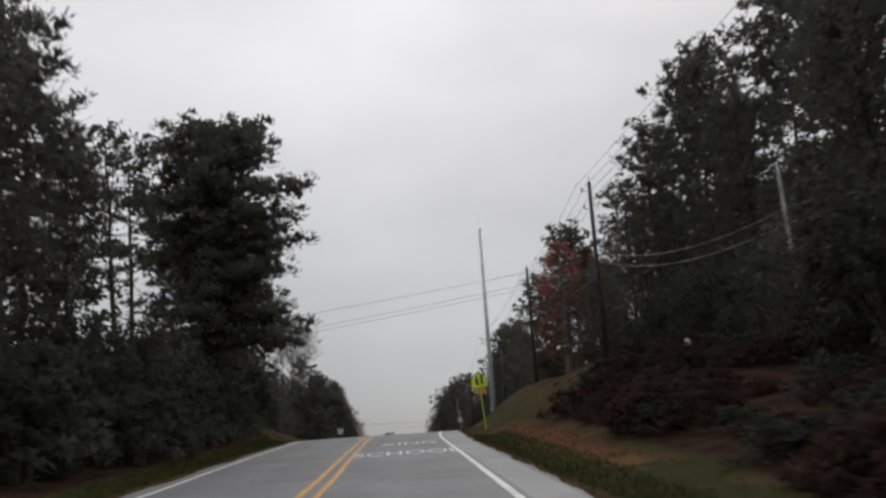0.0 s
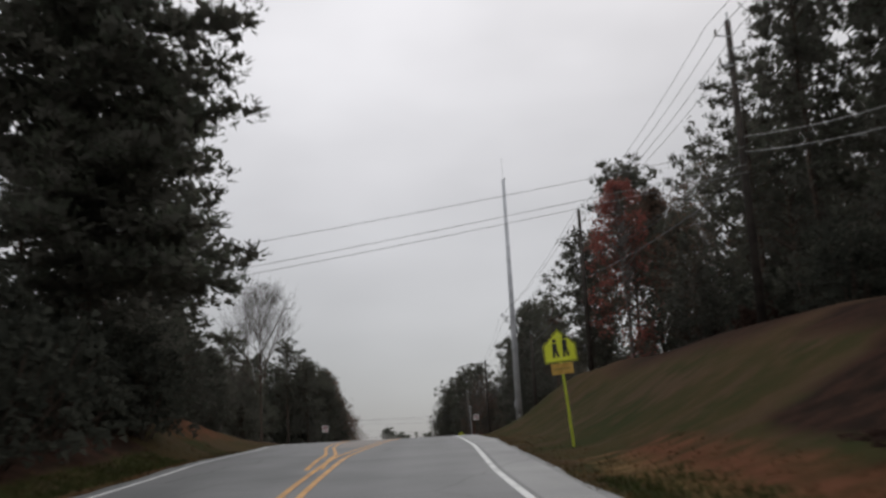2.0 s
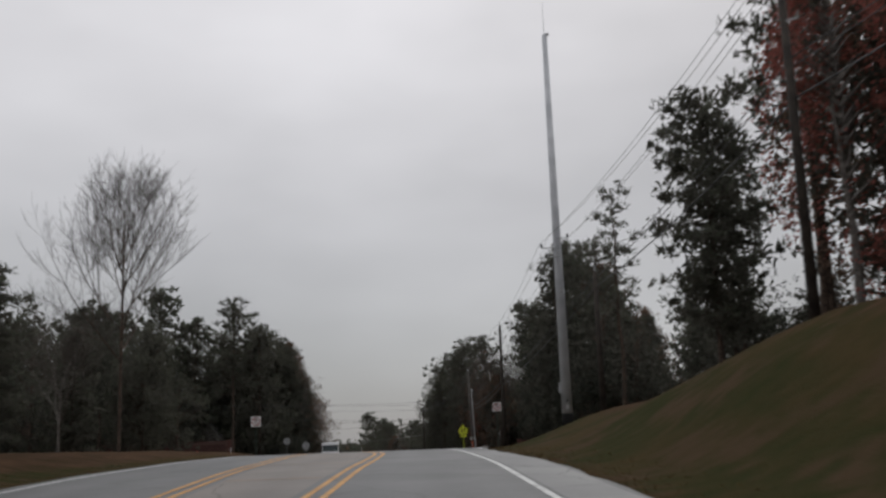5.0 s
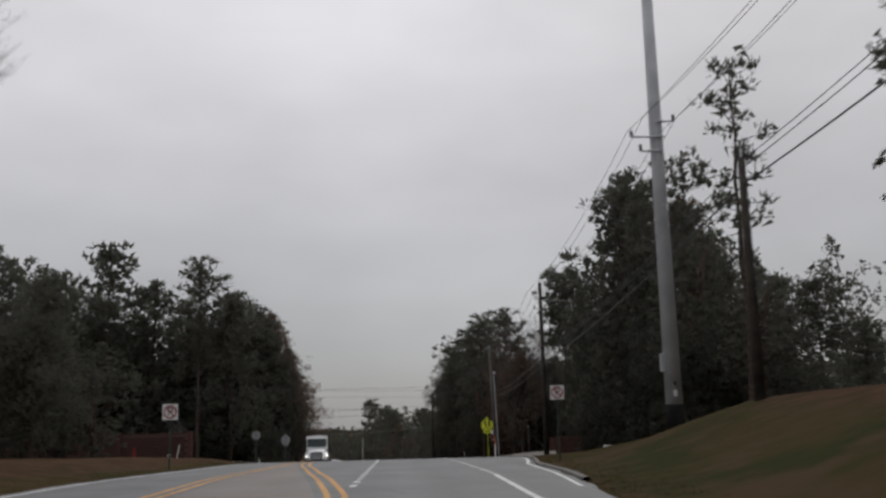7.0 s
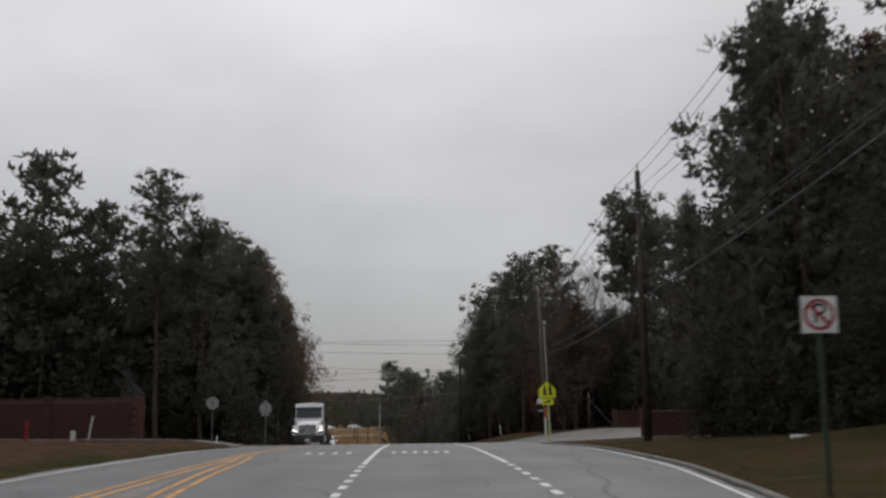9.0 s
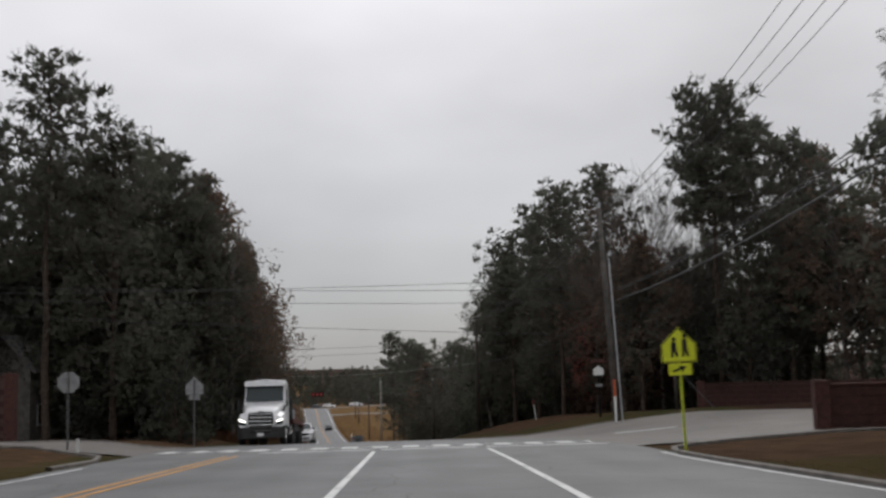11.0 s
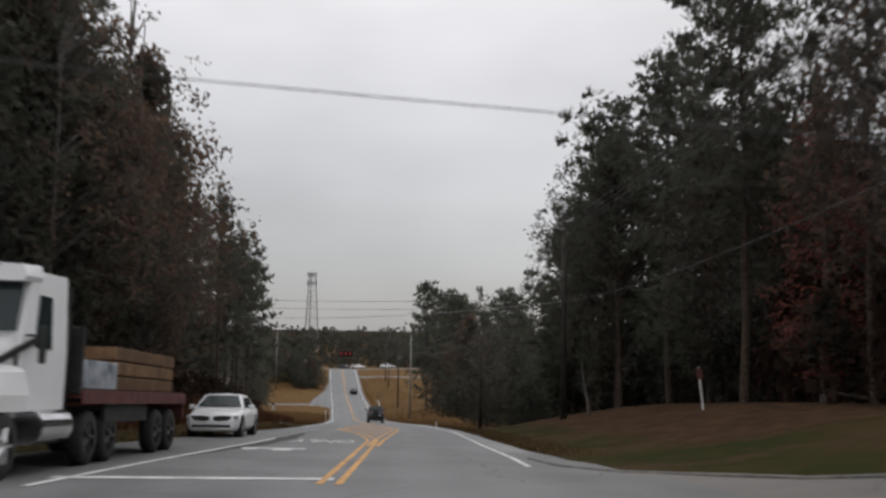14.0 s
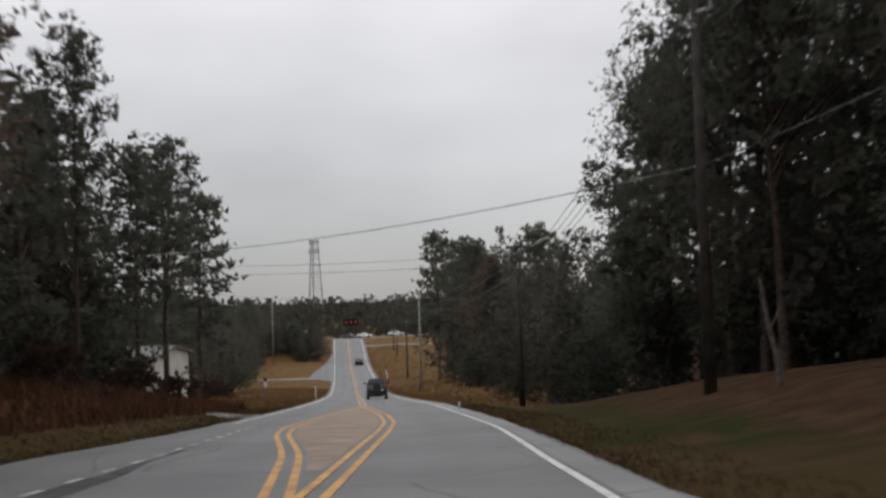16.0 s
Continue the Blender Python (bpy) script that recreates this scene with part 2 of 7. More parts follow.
def ground_material():
    """Dormant lawn, pine litter with tree shade in its colour, and red clay; the colour attribute says which soil lies
    where.
    """
    m = bpy.data.materials.new("ground_soil")
    nt, nn, nl = nodes_of(m)
    out, b = nn.new("ShaderNodeOutputMaterial"), nn.new("ShaderNodeBsdfPrincipled")
    co, at = nn.new("ShaderNodeTexCoord"), nn.new("ShaderNodeVertexColor")
    at.layer_name = "soil"
    sep = nn.new("ShaderNodeSeparateColor")
    nl.new(at.outputs[0], sep.inputs[0])

    def noise_(scale, detail):
        n = nn.new("ShaderNodeTexNoise")
        n.inputs["Scale"].default_value, n.inputs["Detail"].default_value = scale, detail
        nl.new(co.outputs["Object"], n.inputs["Vector"])
        return n

    big, patch, mid, fin = noise_(0.16, 6), noise_(0.42, 5), noise_(1.3, 6), noise_(22, 4)

    def blend(a, c, fac, lo=0.0, hi=1.0):
        x = nn.new("ShaderNodeMix")
        x.data_type = "RGBA"
        r = nn.new("ShaderNodeMapRange")
        r.inputs["From Min"].default_value, r.inputs["From Max"].default_value = lo, hi
        nl.new(fac, r.inputs["Value"])
        nl.new(r.outputs[0], x.inputs[0])
        for i, v in ((6, a), (7, c)):
            if isinstance(v, tuple):
                x.inputs[i].default_value = (*v, 1)
            else:
                nl.new(v, x.inputs[i])
        return x.outputs[2]

    def joined(a, k, c):
        n = nn.new("ShaderNodeMath")
        n.operation = "MULTIPLY_ADD"
        nl.new(a, n.inputs[0])
        n.inputs[1].default_value = k
        nl.new(c, n.inputs[2])
        return n.outputs[0]

    lawn = blend((0.032, 0.035, 0.013), (0.060, 0.043, 0.020), joined(mid.outputs[0], 0.35, big.outputs[0]), 0.56, 0.8)
    lawn = blend(lawn, (0.085, 0.062, 0.03), fin.outputs[0], 0.6, 1.0)
    lawn = blend(lawn, (0.066, 0.045, 0.026), joined(mid.outputs[0], 0.4, patch.outputs[0]), 0.68, 0.84)
    straw = blend((0.05, 0.031, 0.019), (0.088, 0.052, 0.031), mid.outputs[0], 0.35, 0.7)
    # pine litter; its dark tone also carries the shade of trees above it
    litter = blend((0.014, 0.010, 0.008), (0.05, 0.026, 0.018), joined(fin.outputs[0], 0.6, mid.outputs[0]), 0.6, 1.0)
    clay = blend((0.065, 0.026, 0.014), (0.125, 0.054, 0.03), joined(fin.outputs[0], 0.5, mid.outputs[0]), 0.5, 0.95)
    tall = blend((0.10, 0.058, 0.026), (0.19, 0.115, 0.052), mid.outputs[0], 0.35, 0.7)
    rag = joined(mid.outputs[0], 0.9, sep.outputs[0])
    c = blend(lawn, straw, joined(mid.outputs[0], 0.7, at.outputs["Alpha"]), 0.75, 1.15)
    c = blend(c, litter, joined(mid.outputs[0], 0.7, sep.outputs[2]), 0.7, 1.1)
    c = blend(c, tall, joined(mid.outputs[0], 0.7, sep.outputs[1]), 0.7, 1.1)
    c = blend(c, clay, rag, 0.8, 1.2)
    nl.new(c, b.inputs["Base Color"])
    b.inputs["Roughness"].default_value = 1.0
    b.inputs["Specular IOR Level"].default_value = 0.02
    bp = nn.new("ShaderNodeBump")
    bp.inputs["Strength"].default_value, bp.inputs["Distance"].default_value = 0.7, 0.08
    nl.new(joined(fin.outputs[0], 0.5, mid.outputs[0]), bp.inputs["Height"])
    nl.new(bp.outputs[0], b.inputs["Normal"])
    nl.new(b.outputs[0], out.inputs[0])
    return m


ASPHALT = asphalt_material("worn_asphalt", (0.075, 0.077, 0.079), (0.15, 0.15, 0.152))
STREET = asphalt_material("pale_side_street_asphalt", (0.092, 0.083, 0.076), (0.158, 0.143, 0.131))
CONCRETE = material("curb_concrete", (0.11, 0.102, 0.092), (0.19, 0.176, 0.16), 3, 0.85)
WHITE_PAINT = material("road_paint_white", (0.33, 0.33, 0.33), (0.68, 0.68, 0.67), 1.5, 0.6, fine=30, spread=(0.25, 0.5))
YELLOW_PAINT = material("road_paint_yellow", (0.36, 0.17, 0.045), (0.62, 0.31, 0.07), 1.3, 0.6, fine=25, spread=(0.3, 0.6))
FADED_YELLOW = material("faded_median_coat", (0.2, 0.15, 0.115), (0.29, 0.215, 0.165), 1.2, 0.7, fine=25)
SEALANT = material("crack_sealant", (0.02, 0.02, 0.02), (0.04, 0.04, 0.04), 3, 0.5)
WORN_WHITE = material("worn_road_paint_white", (0.15, 0.15, 0.15), (0.5, 0.5, 0.49), 1.8, 0.65, fine=30, spread=(0.3, 0.6))
STAIN = material("oil_darkened_asphalt", (0.018, 0.018, 0.019), (0.055, 0.056, 0.058), 2.2, 0.8, fine=30)
SOIL = ground_material()
BARK = material("pine_bark", (0.03, 0.022, 0.017), (0.10, 0.07, 0.052), 6, 0.95, bump=0.8, fine=25)
GREY_BARK = material("grey_bark", (0.065, 0.057, 0.05), (0.16, 0.142, 0.128), 6, 0.95, bump=0.6, fine=25)
NEEDLES = leaf_material("pine_needles", (0.088, 0.097, 0.077), (0.140, 0.149, 0.112), island=0.2)
LEAVES = leaf_material("dark_evergreen_leaves", (0.080, 0.083, 0.067), (0.126, 0.127, 0.098), island=0.2)
# understorey leaves: the shade under the canopy is put into this darker colour
SHADE_LEAVES = leaf_material("shade_toned_leaves", (0.044, 0.047, 0.039), (0.080, 0.082, 0.066))
RED_LEAVES = leaf_material("rust_red_leaves", (0.22, 0.08, 0.068), (0.36, 0.135, 0.11))
# inner blades: crown shade put into the colour, a little duller than NEEDLES
HEART = leaf_material("shade_toned_inner_blades", (0.086, 0.085, 0.072), (0.130, 0.125, 0.104), island=0.1)
BRUSH = leaf_material("dead_brown_brush", (0.035, 0.024, 0.020), (0.07, 0.044, 0.035))
BROWN_LEAVES = leaf_material("brown_autumn_leaves", (0.092, 0.068, 0.054), (0.185, 0.126, 0.094))
TWIG_HAZE = material("bare_twigs", (0.045, 0.038, 0.033), (0.10, 0.085, 0.072), 3, 0.9, bump=0)
POLE_WOOD = material("creosoted_pole_wood", (0.022, 0.018, 0.015), (0.055, 0.044, 0.036), 2, 0.9, bump=0.6, fine=30)
POLE_GREY = material("weathered_pole_wood", (0.16, 0.15, 0.135), (0.32, 0.30, 0.275), 2, 0.85, bump=0.4, fine=30)
STEEL_POLE = material("galvanised_pole_steel", (0.40, 0.41, 0.43), (0.56, 0.57, 0.59), 0.8, 0.7, metal=0.08, bump=0.05, spec=0.2)
BLACK_COAT = material("black_pole_coating", (0.01, 0.01, 0.01), (0.022, 0.021, 0.020), 2, 0.95, spec=0.05)
DULL_POST = material("dull_zinc_post", (0.12, 0.12, 0.12), (0.2, 0.2, 0.2), 8, 0.6, metal=0.3, bump=0.05)
GALV = material("galvanised_metal", (0.32, 0.33, 0.34), (0.5, 0.51, 0.52), 8, 0.45, metal=0.6, bump=0.05)
RISER_POLE = material("grey_brown_pole_wood", (0.045, 0.04, 0.036), (0.105, 0.095, 0.085), 2, 0.9, bump=0.5, fine=30)
BARE_WIRE = material("bare_aluminium_wire", (0.17, 0.17, 0.17), (0.28, 0.28, 0.28), 5, 0.5, bump=0)
WIRE = material("weathered_cable", (0.035, 0.035, 0.037), (0.07, 0.07, 0.072), 5, 0.6, bump=0)
SIGN_YELLOW = material("fluorescent_yellow_green_sheeting", (0.62, 0.66, 0.03), (0.75, 0.8, 0.05), 2, 0.4, bump=0)
SIGN_ORANGE = material("sunfaded_orange_sheeting", (0.42, 0.24, 0.04), (0.58, 0.36, 0.08), 6, 0.5, bump=0)
SIGN_BLACK = material("black_sign_film", (0.01, 0.01, 0.01), (0.02, 0.02, 0.02), 3, 0.4, bump=0)
SIGN_WHITE = material("white_sign_sheeting", (0.55, 0.55, 0.55), (0.7, 0.7, 0.7), 3, 0.4, bump=0)
SIGN_RED = material("red_sign_film", (0.24, 0.025, 0.025), (0.34, 0.045, 0.045), 3, 0.4, bump=0)
SIGN_BACK = material("bare_aluminium_sign_back", (0.22, 0.225, 0.23), (0.32, 0.325, 0.33), 5, 0.5, metal=0.3, bump=0)
LIME_POST = material("lime_painted_post", (0.45, 0.52, 0.04), (0.62, 0.68, 0.07), 6, 0.5)
GREEN_POST = material("dark_green_post", (0.03, 0.045, 0.035), (0.06, 0.08, 0.06), 6, 0.6)
ORANGE_MARK = material("orange_marker_plastic", (0.38, 0.08, 0.03), (0.5, 0.11, 0.045), 4, 0.5, bump=0)
WHITE_PLASTIC = material("white_plastic", (0.6, 0.6, 0.58), (0.75, 0.75, 0.73), 4, 0.5, bump=0)
BRICK = material("red_brick", (0.042, 0.018, 0.014), (0.08, 0.033, 0.026), 5, 0.9, per_object=0.4)
MORTAR = material("mortar", (0.06, 0.035, 0.03), (0.10, 0.06, 0.05), 8, 0.95)
SIDING = material("pale_siding", (0.42, 0.40, 0.36), (0.56, 0.54, 0.49), 1, 0.7)
SHOULDER = asphalt_material("pale_shoulder_asphalt", (0.14, 0.14, 0.142), (0.26, 0.258, 0.255))
PATCHED = asphalt_material("patched_turn_lane", (0.125, 0.11, 0.10), (0.215, 0.185, 0.165))
ROOFING = material("grey_shingle_roof", (0.10, 0.095, 0.09), (0.19, 0.18, 0.17), 4, 0.9, fine=20)
WINDOW = glass_material("dark_window_glass", (0.03, 0.035, 0.04))
CAR_WHITE = material("white_car_paint", (0.82, 0.82, 0.83), (0.88, 0.88, 0.89), 0.5, 0.22, bump=0, spec=0.6)
CAR_DARK = material("dark_car_paint", (0.012, 0.013, 0.015), (0.025, 0.026, 0.03), 0.5, 0.25, bump=0, spec=0.6)
CAR_BLACK = material("black_bumper_plastic", (0.012, 0.012, 0.012), (0.03, 0.03, 0.03), 6, 0.6, bump=0)
CHROME = material("chrome_trim", (0.55, 0.55, 0.56), (0.7, 0.7, 0.71), 3, 0.18, metal=0.95, bump=0)
CAR_GLASS = glass_material("tinted_car_glass", (0.02, 0.03, 0.032), 0.08, 0.3)
RUBBER = material("tyre_rubber", (0.01, 0.01, 0.01), (0.025, 0.025, 0.025), 8, 0.85)
HEADLAMP = lamp_material("lit_headlamp", (1.0, 0.97, 0.9), 3.0)
LENS = glass_material("clear_lamp_lens", (0.45, 0.46, 0.48), 0.15)
TAIL = glass_material("red_tail_lens", (0.25, 0.015, 0.01), 0.2)
LUMBER = material("sawn_pine_lumber", (0.12, 0.065, 0.03), (0.26, 0.15, 0.075), 2, 0.8, fine=30, per_object=0.3)
TARP = material("grey_plastic_wrap", (0.12, 0.14, 0.17), (0.5, 0.53, 0.57), 2.5, 0.35)
TARP_RED = material("faded_red_tarp", (0.22, 0.09, 0.085), (0.5, 0.3, 0.28), 3, 0.7)
BED_RED = material("rusty_red_steel", (0.06, 0.02, 0.018), (0.13, 0.04, 0.033), 4, 0.7)
LATTICE = material("tower_steel", (0.13, 0.125, 0.125), (0.22, 0.215, 0.215), 3, 0.6, metal=0.3, bump=0)


# plan: the road's line and height
LINE_Y = (-160, 0, 13.75, 27.5, 41, 54.3, 67, 79.8, 92.5, 105.3, 118, 130.4, 142.8, 155.3, 167.8, 180.2, 192.5, 204.7, 215, 230, 245, 260, 290, 330, 390, 485, 560, 1300)
LINE_X = (4.5, 0, -0.43, -0.81, -1.14, -1.41, -1.48, -1.56, -1.65, -1.79, -1.94, -2.33, -2.73, -3.18, -3.64, -4.17, -4.9, -5.85, -6.7, -8.2, -10, -11.9, -16.2, -22, -31, -47, -60, -190)
RISE_Y = (-160, 0, 13.75, 27.5, 41, 54.3, 67, 79.8, 92.5, 105.3, 118, 130.4, 142.8, 155.3, 167.8, 180.2, 192.5, 204.7, 215, 225, 240, 260, 290, 330, 360, 390, 435, 490, 505, 540, 600, 1300)
RISE_Z = (-8, 0, 0.72, 1.46, 2.13, 2.81, 3.19, 3.56, 3.92, 4.02, 4.0, 3.75, 3.51, 3.14, 2.58, 1.99, 1.17, 0.27, -0.5, -1.3, -2.6, -4.3, -7.0, -10.4, -12.4, -13.2, -12.8, -10.0, -9.9, -10.8, -13.5, -22)


def knots(y, ys, vs, soft=3.0):
    return float((np.interp(y - soft, ys, vs) + 2 * np.interp(y, ys, vs) + np.interp(y + soft, ys, vs)) / 4)


def line_x(y):
    return knots(y, LINE_Y, LINE_X, 2.5)


def road_z(y):
    return knots(y, RISE_Y, RISE_Z, 2.5)


def edge_left(y):
    return knots(y, (-160, 22, 40, 52, 62, 74, 83, 100, 165, 176, 188, 196, 209, 219, 230, 242, 260, 320, 386, 394, 402, 410, 430, 456, 520, 1300), (-5.4, -5.5, -6.0, -6.2, -7.0, -7.8, -8.8, -8.7, -8.7, -9.2, -10.0, -9.4, -8.4, -7.2, -6.45, -6.2, -5.9, -6.2, -6.9, -11.0, -11.4, -10.6, -8.7, -7.1, -6.6, -6.6), 2)


def edge_right(y):
    return knots(y, (-160, 35, 53, 63, 72, 95, 103, 110, 120, 128, 133, 140, 152, 160, 165, 172, 200, 206, 216, 226, 236, 260, 340, 420, 500, 1300), (2.55, 2.62, 2.85, 3.1, 3.5, 3.55, 3.25, 3.35, 3.85, 4.4, 5.15, 5.95, 6.5, 6.3, 6.2, 6.6, 4.2, 3.2, 2.8, 2.8, 3.05, 3.0, 2.2, 1.6, 2.2, 2.2), 1.5)


def smooth(a, b, v):
    v = min(max((v - a) / (b - a), 0.0), 1.0)
    return v * v * (3 - 2 * v)


BANK_R = ((-160, 10, 25, 36, 45, 55, 63, 72, 80, 88, 96, 104, 112, 120, 128, 136, 145, 155, 165, 172, 180, 193, 203, 217, 226, 237, 247, 255, 262, 290, 330, 400, 480, 520, 1300),
          (0.2, 0.3, 1.2, 2.5, 3.2, 3.5, 3.7, 3.75, 3.77, 3.69, 3.36, 2.73, 2.2, 2.1, 2.15, 1.5, 1.05, 0.42, 0.3, 0.15, 0.3, 1.24, 1.36, 1.55, 1.65, 1.3, 0.55, -0.35, -0.8, 0.2, 1.2, 1.2, 0.6, 0.2, 0.2))
# how far from the pavement the bank's top lies
BANK_W = ((-160, 60, 75, 90, 100, 110, 120, 130, 180, 195, 225, 240, 255, 1300), (9.0, 9.1, 9.2, 7.2, 8.8, 9.9, 8.7, 9.2, 9.2, 9.9, 9.9, 8.0, 8.8, 9.0))
BANK_L = ((-160, 20, 50, 66, 76, 84, 92, 100, 140, 165, 180, 200, 216, 236, 247, 260, 300, 340, 400, 480, 1300),
          (0.1, 0.2, 0.9, 1.9, 2.1, 1.6, 0.8, 0.45, 0.5, 0.4, 0.35, 0.5, 1.1, 1.2, 0.5, 0.0, 0.3, 0.4, 0.2, 0.3, 0.2))


def terrain(u, y):
    """Ground height beside the road, u metres across from the driving line."""
    base, eL, eR = road_z(y), edge_left(y), edge_right(y)
    far = smooth(60, 260, abs(u))
    wob = 0.10 * noise.noise(Vector((u * 0.16, y * 0.16, 1.7))) + 0.04 * noise.noise(Vector((u * 0.6, y * 0.6, 4.1)))
    if u >= eR:
        d = u - eR
        h = knots(y, *BANK_R) * smooth(0.6, knots(y, *BANK_W), d) - 0.03
        h += 0.02 * max(d - 9, 0) * (1 if d < 50 else 50 / d)
        h -= 0.35 * smooth(0.6, 2.4, d) * (1 - smooth(2.6, 5.5, d)) * smooth(30, 5, y)
    elif u <= eL:
        d = eL - u
        h = knots(y, *BANK_L) * smooth(0.4, 4.5, d) - 0.03
        h += 0.02 * max(d - 6, 0) * (1 if d < 70 else 70 / d)
    else:
        return base - 0.25
    return (base * (1 - far) + (base * 0.25 - 1.5) * far) + h + wob * smooth(0.2, 2.5, d)


def ground_at(x, y):
    return terrain(x - line_x(y), y)



# small builders
def mesh_ob(name, verts, faces, mat, parent=None, smooth_faces=False, label=""):
    me = bpy.data.meshes.new(name)
    me.from_pydata([tuple(v) for v in verts], [], faces)
    me.update()
    if mat:
        me.materials.append(mat)
    if smooth_faces:
        me.polygons.foreach_set("use_smooth", [True] * len(me.polygons))
    ob = new(name, me)
    ob.parent = parent
    if label:
        ob["label"] = label
    return ob


def part(name, bm, mat, parent=None, label="", smooth_faces=False):
    me = bpy.data.meshes.new(name)
    bmesh.ops.recalc_face_normals(bm, faces=bm.faces)
    bm.to_mesh(me)
    bm.free()
    me.materials.append(mat)
    if smooth_faces:
        me.polygons.foreach_set("use_smooth", [True] * len(me.polygons))
    ob = new(name, me)
    ob.parent = parent
    if label:
        ob["label"] = label
    return ob


def empty(name, x, y, z, rz=0.0, **tags):
    ob = new(name)
    ob.empty_display_size = 0.2
    ob.matrix_basis = pose(x, y, z, 0, 0, rz)
    return tagged(ob, **tags)


def box(bm, x0, y0, z0, x1, y1, z1, bevel=0.0):
    m = Matrix.LocRotScale(((x0 + x1) / 2, (y0 + y1) / 2, (z0 + z1) / 2), None, (abs(x1 - x0), abs(y1 - y0), abs(z1 - z0)))
    r = bmesh.ops.create_cube(bm, size=1, matrix=m)
    if bevel:
        es = {e for v in r["verts"] for e in v.link_edges}
        bmesh.ops.bevel(bm, geom=list(es), offset=bevel, segments=2, affect="EDGES", profile=0.5)
    return bm


def bx(x0, y0, z0, x1, y1, z1, bevel=0.0):
    return box(bmesh.new(), x0, y0, z0, x1, y1, z1, bevel)


def rod(bm, a, b, r0, r1=None, n=10):
    """A tapered rod from a to b."""
    a, b = Vector(a), Vector(b)
    r1 = r0 if r1 is None else r1
    m = Matrix.Translation((a + b) / 2) @ (b - a).to_track_quat("Z", "Y").to_matrix().to_4x4()
    bmesh.ops.create_cone(bm, cap_ends=True, segments=n, radius1=r0, radius2=r1, depth=(b - a).length, matrix=m)
    return bm


def rd(a, b, r0, r1=None, n=10):
    return rod(bmesh.new(), a, b, r0, r1, n)


def plate(outline, thick, y=0.0):
    """A flat plate in the xz plane, its face at y and its back at y + thick."""
    bm = bmesh.new()
    f = [bm.verts.new((x, y, z)) for x, z in outline]
    k = [bm.verts.new((x, y + thick, z)) for x, z in outline]
    bm.faces.new(f)
    bm.faces.new(list(reversed(k)))
    n = len(f)
    for i in range(n):
        bm.faces.new((f[i], k[i], k[(i + 1) % n], f[(i + 1) % n]))
    return bm


def prism(profile, x0, x1, bm=None):
    """A profile in the yz plane pushed from x0 to x1."""
    bm = bm or bmesh.new()
    a = [bm.verts.new((x0, y, z)) for y, z in profile]
    b = [bm.verts.new((x1, y, z)) for y, z in profile]
    bm.faces.new(a)
    bm.faces.new(list(reversed(b)))
    n = len(a)
    for i in range(n):
        bm.faces.new((a[i], b[i], b[(i + 1) % n], a[(i + 1) % n]))
    return bm


def ring(outer, inner, n=28):
    bm = bmesh.new()
    o = [bm.verts.new((outer * math.cos(i * math.tau / n), 0, outer * math.sin(i * math.tau / n))) for i in range(n)]
    q = [bm.verts.new((inner * math.cos(i * math.tau / n), 0, inner * math.sin(i * math.tau / n))) for i in range(n)]
    for i in range(n):
        j = (i + 1) % n
        bm.faces.new((o[i], o[j], q[j], q[i]))
    return bm


# ground sheet
def stations(spans):
    out = []
    for a, b, step in spans:
        out += list(np.arange(a, b, step))
    return [float(v) for v in out]


GY = stations(((-160, -20, 10), (-20, 262, 2.0), (262, 420, 5), (420, 640, 12), (640, 1300, 60), (1300, 4601, 550)))
OFF = (0.0, 0.35, 0.8, 1.4, 2.0, 2.7, 3.5, 4.4, 5.4, 6.5, 7.7, 9, 10.5, 12, 14, 16.5, 20, 25, 31, 40, 55, 80, 120, 190, 320, 600, 1200, 2600)


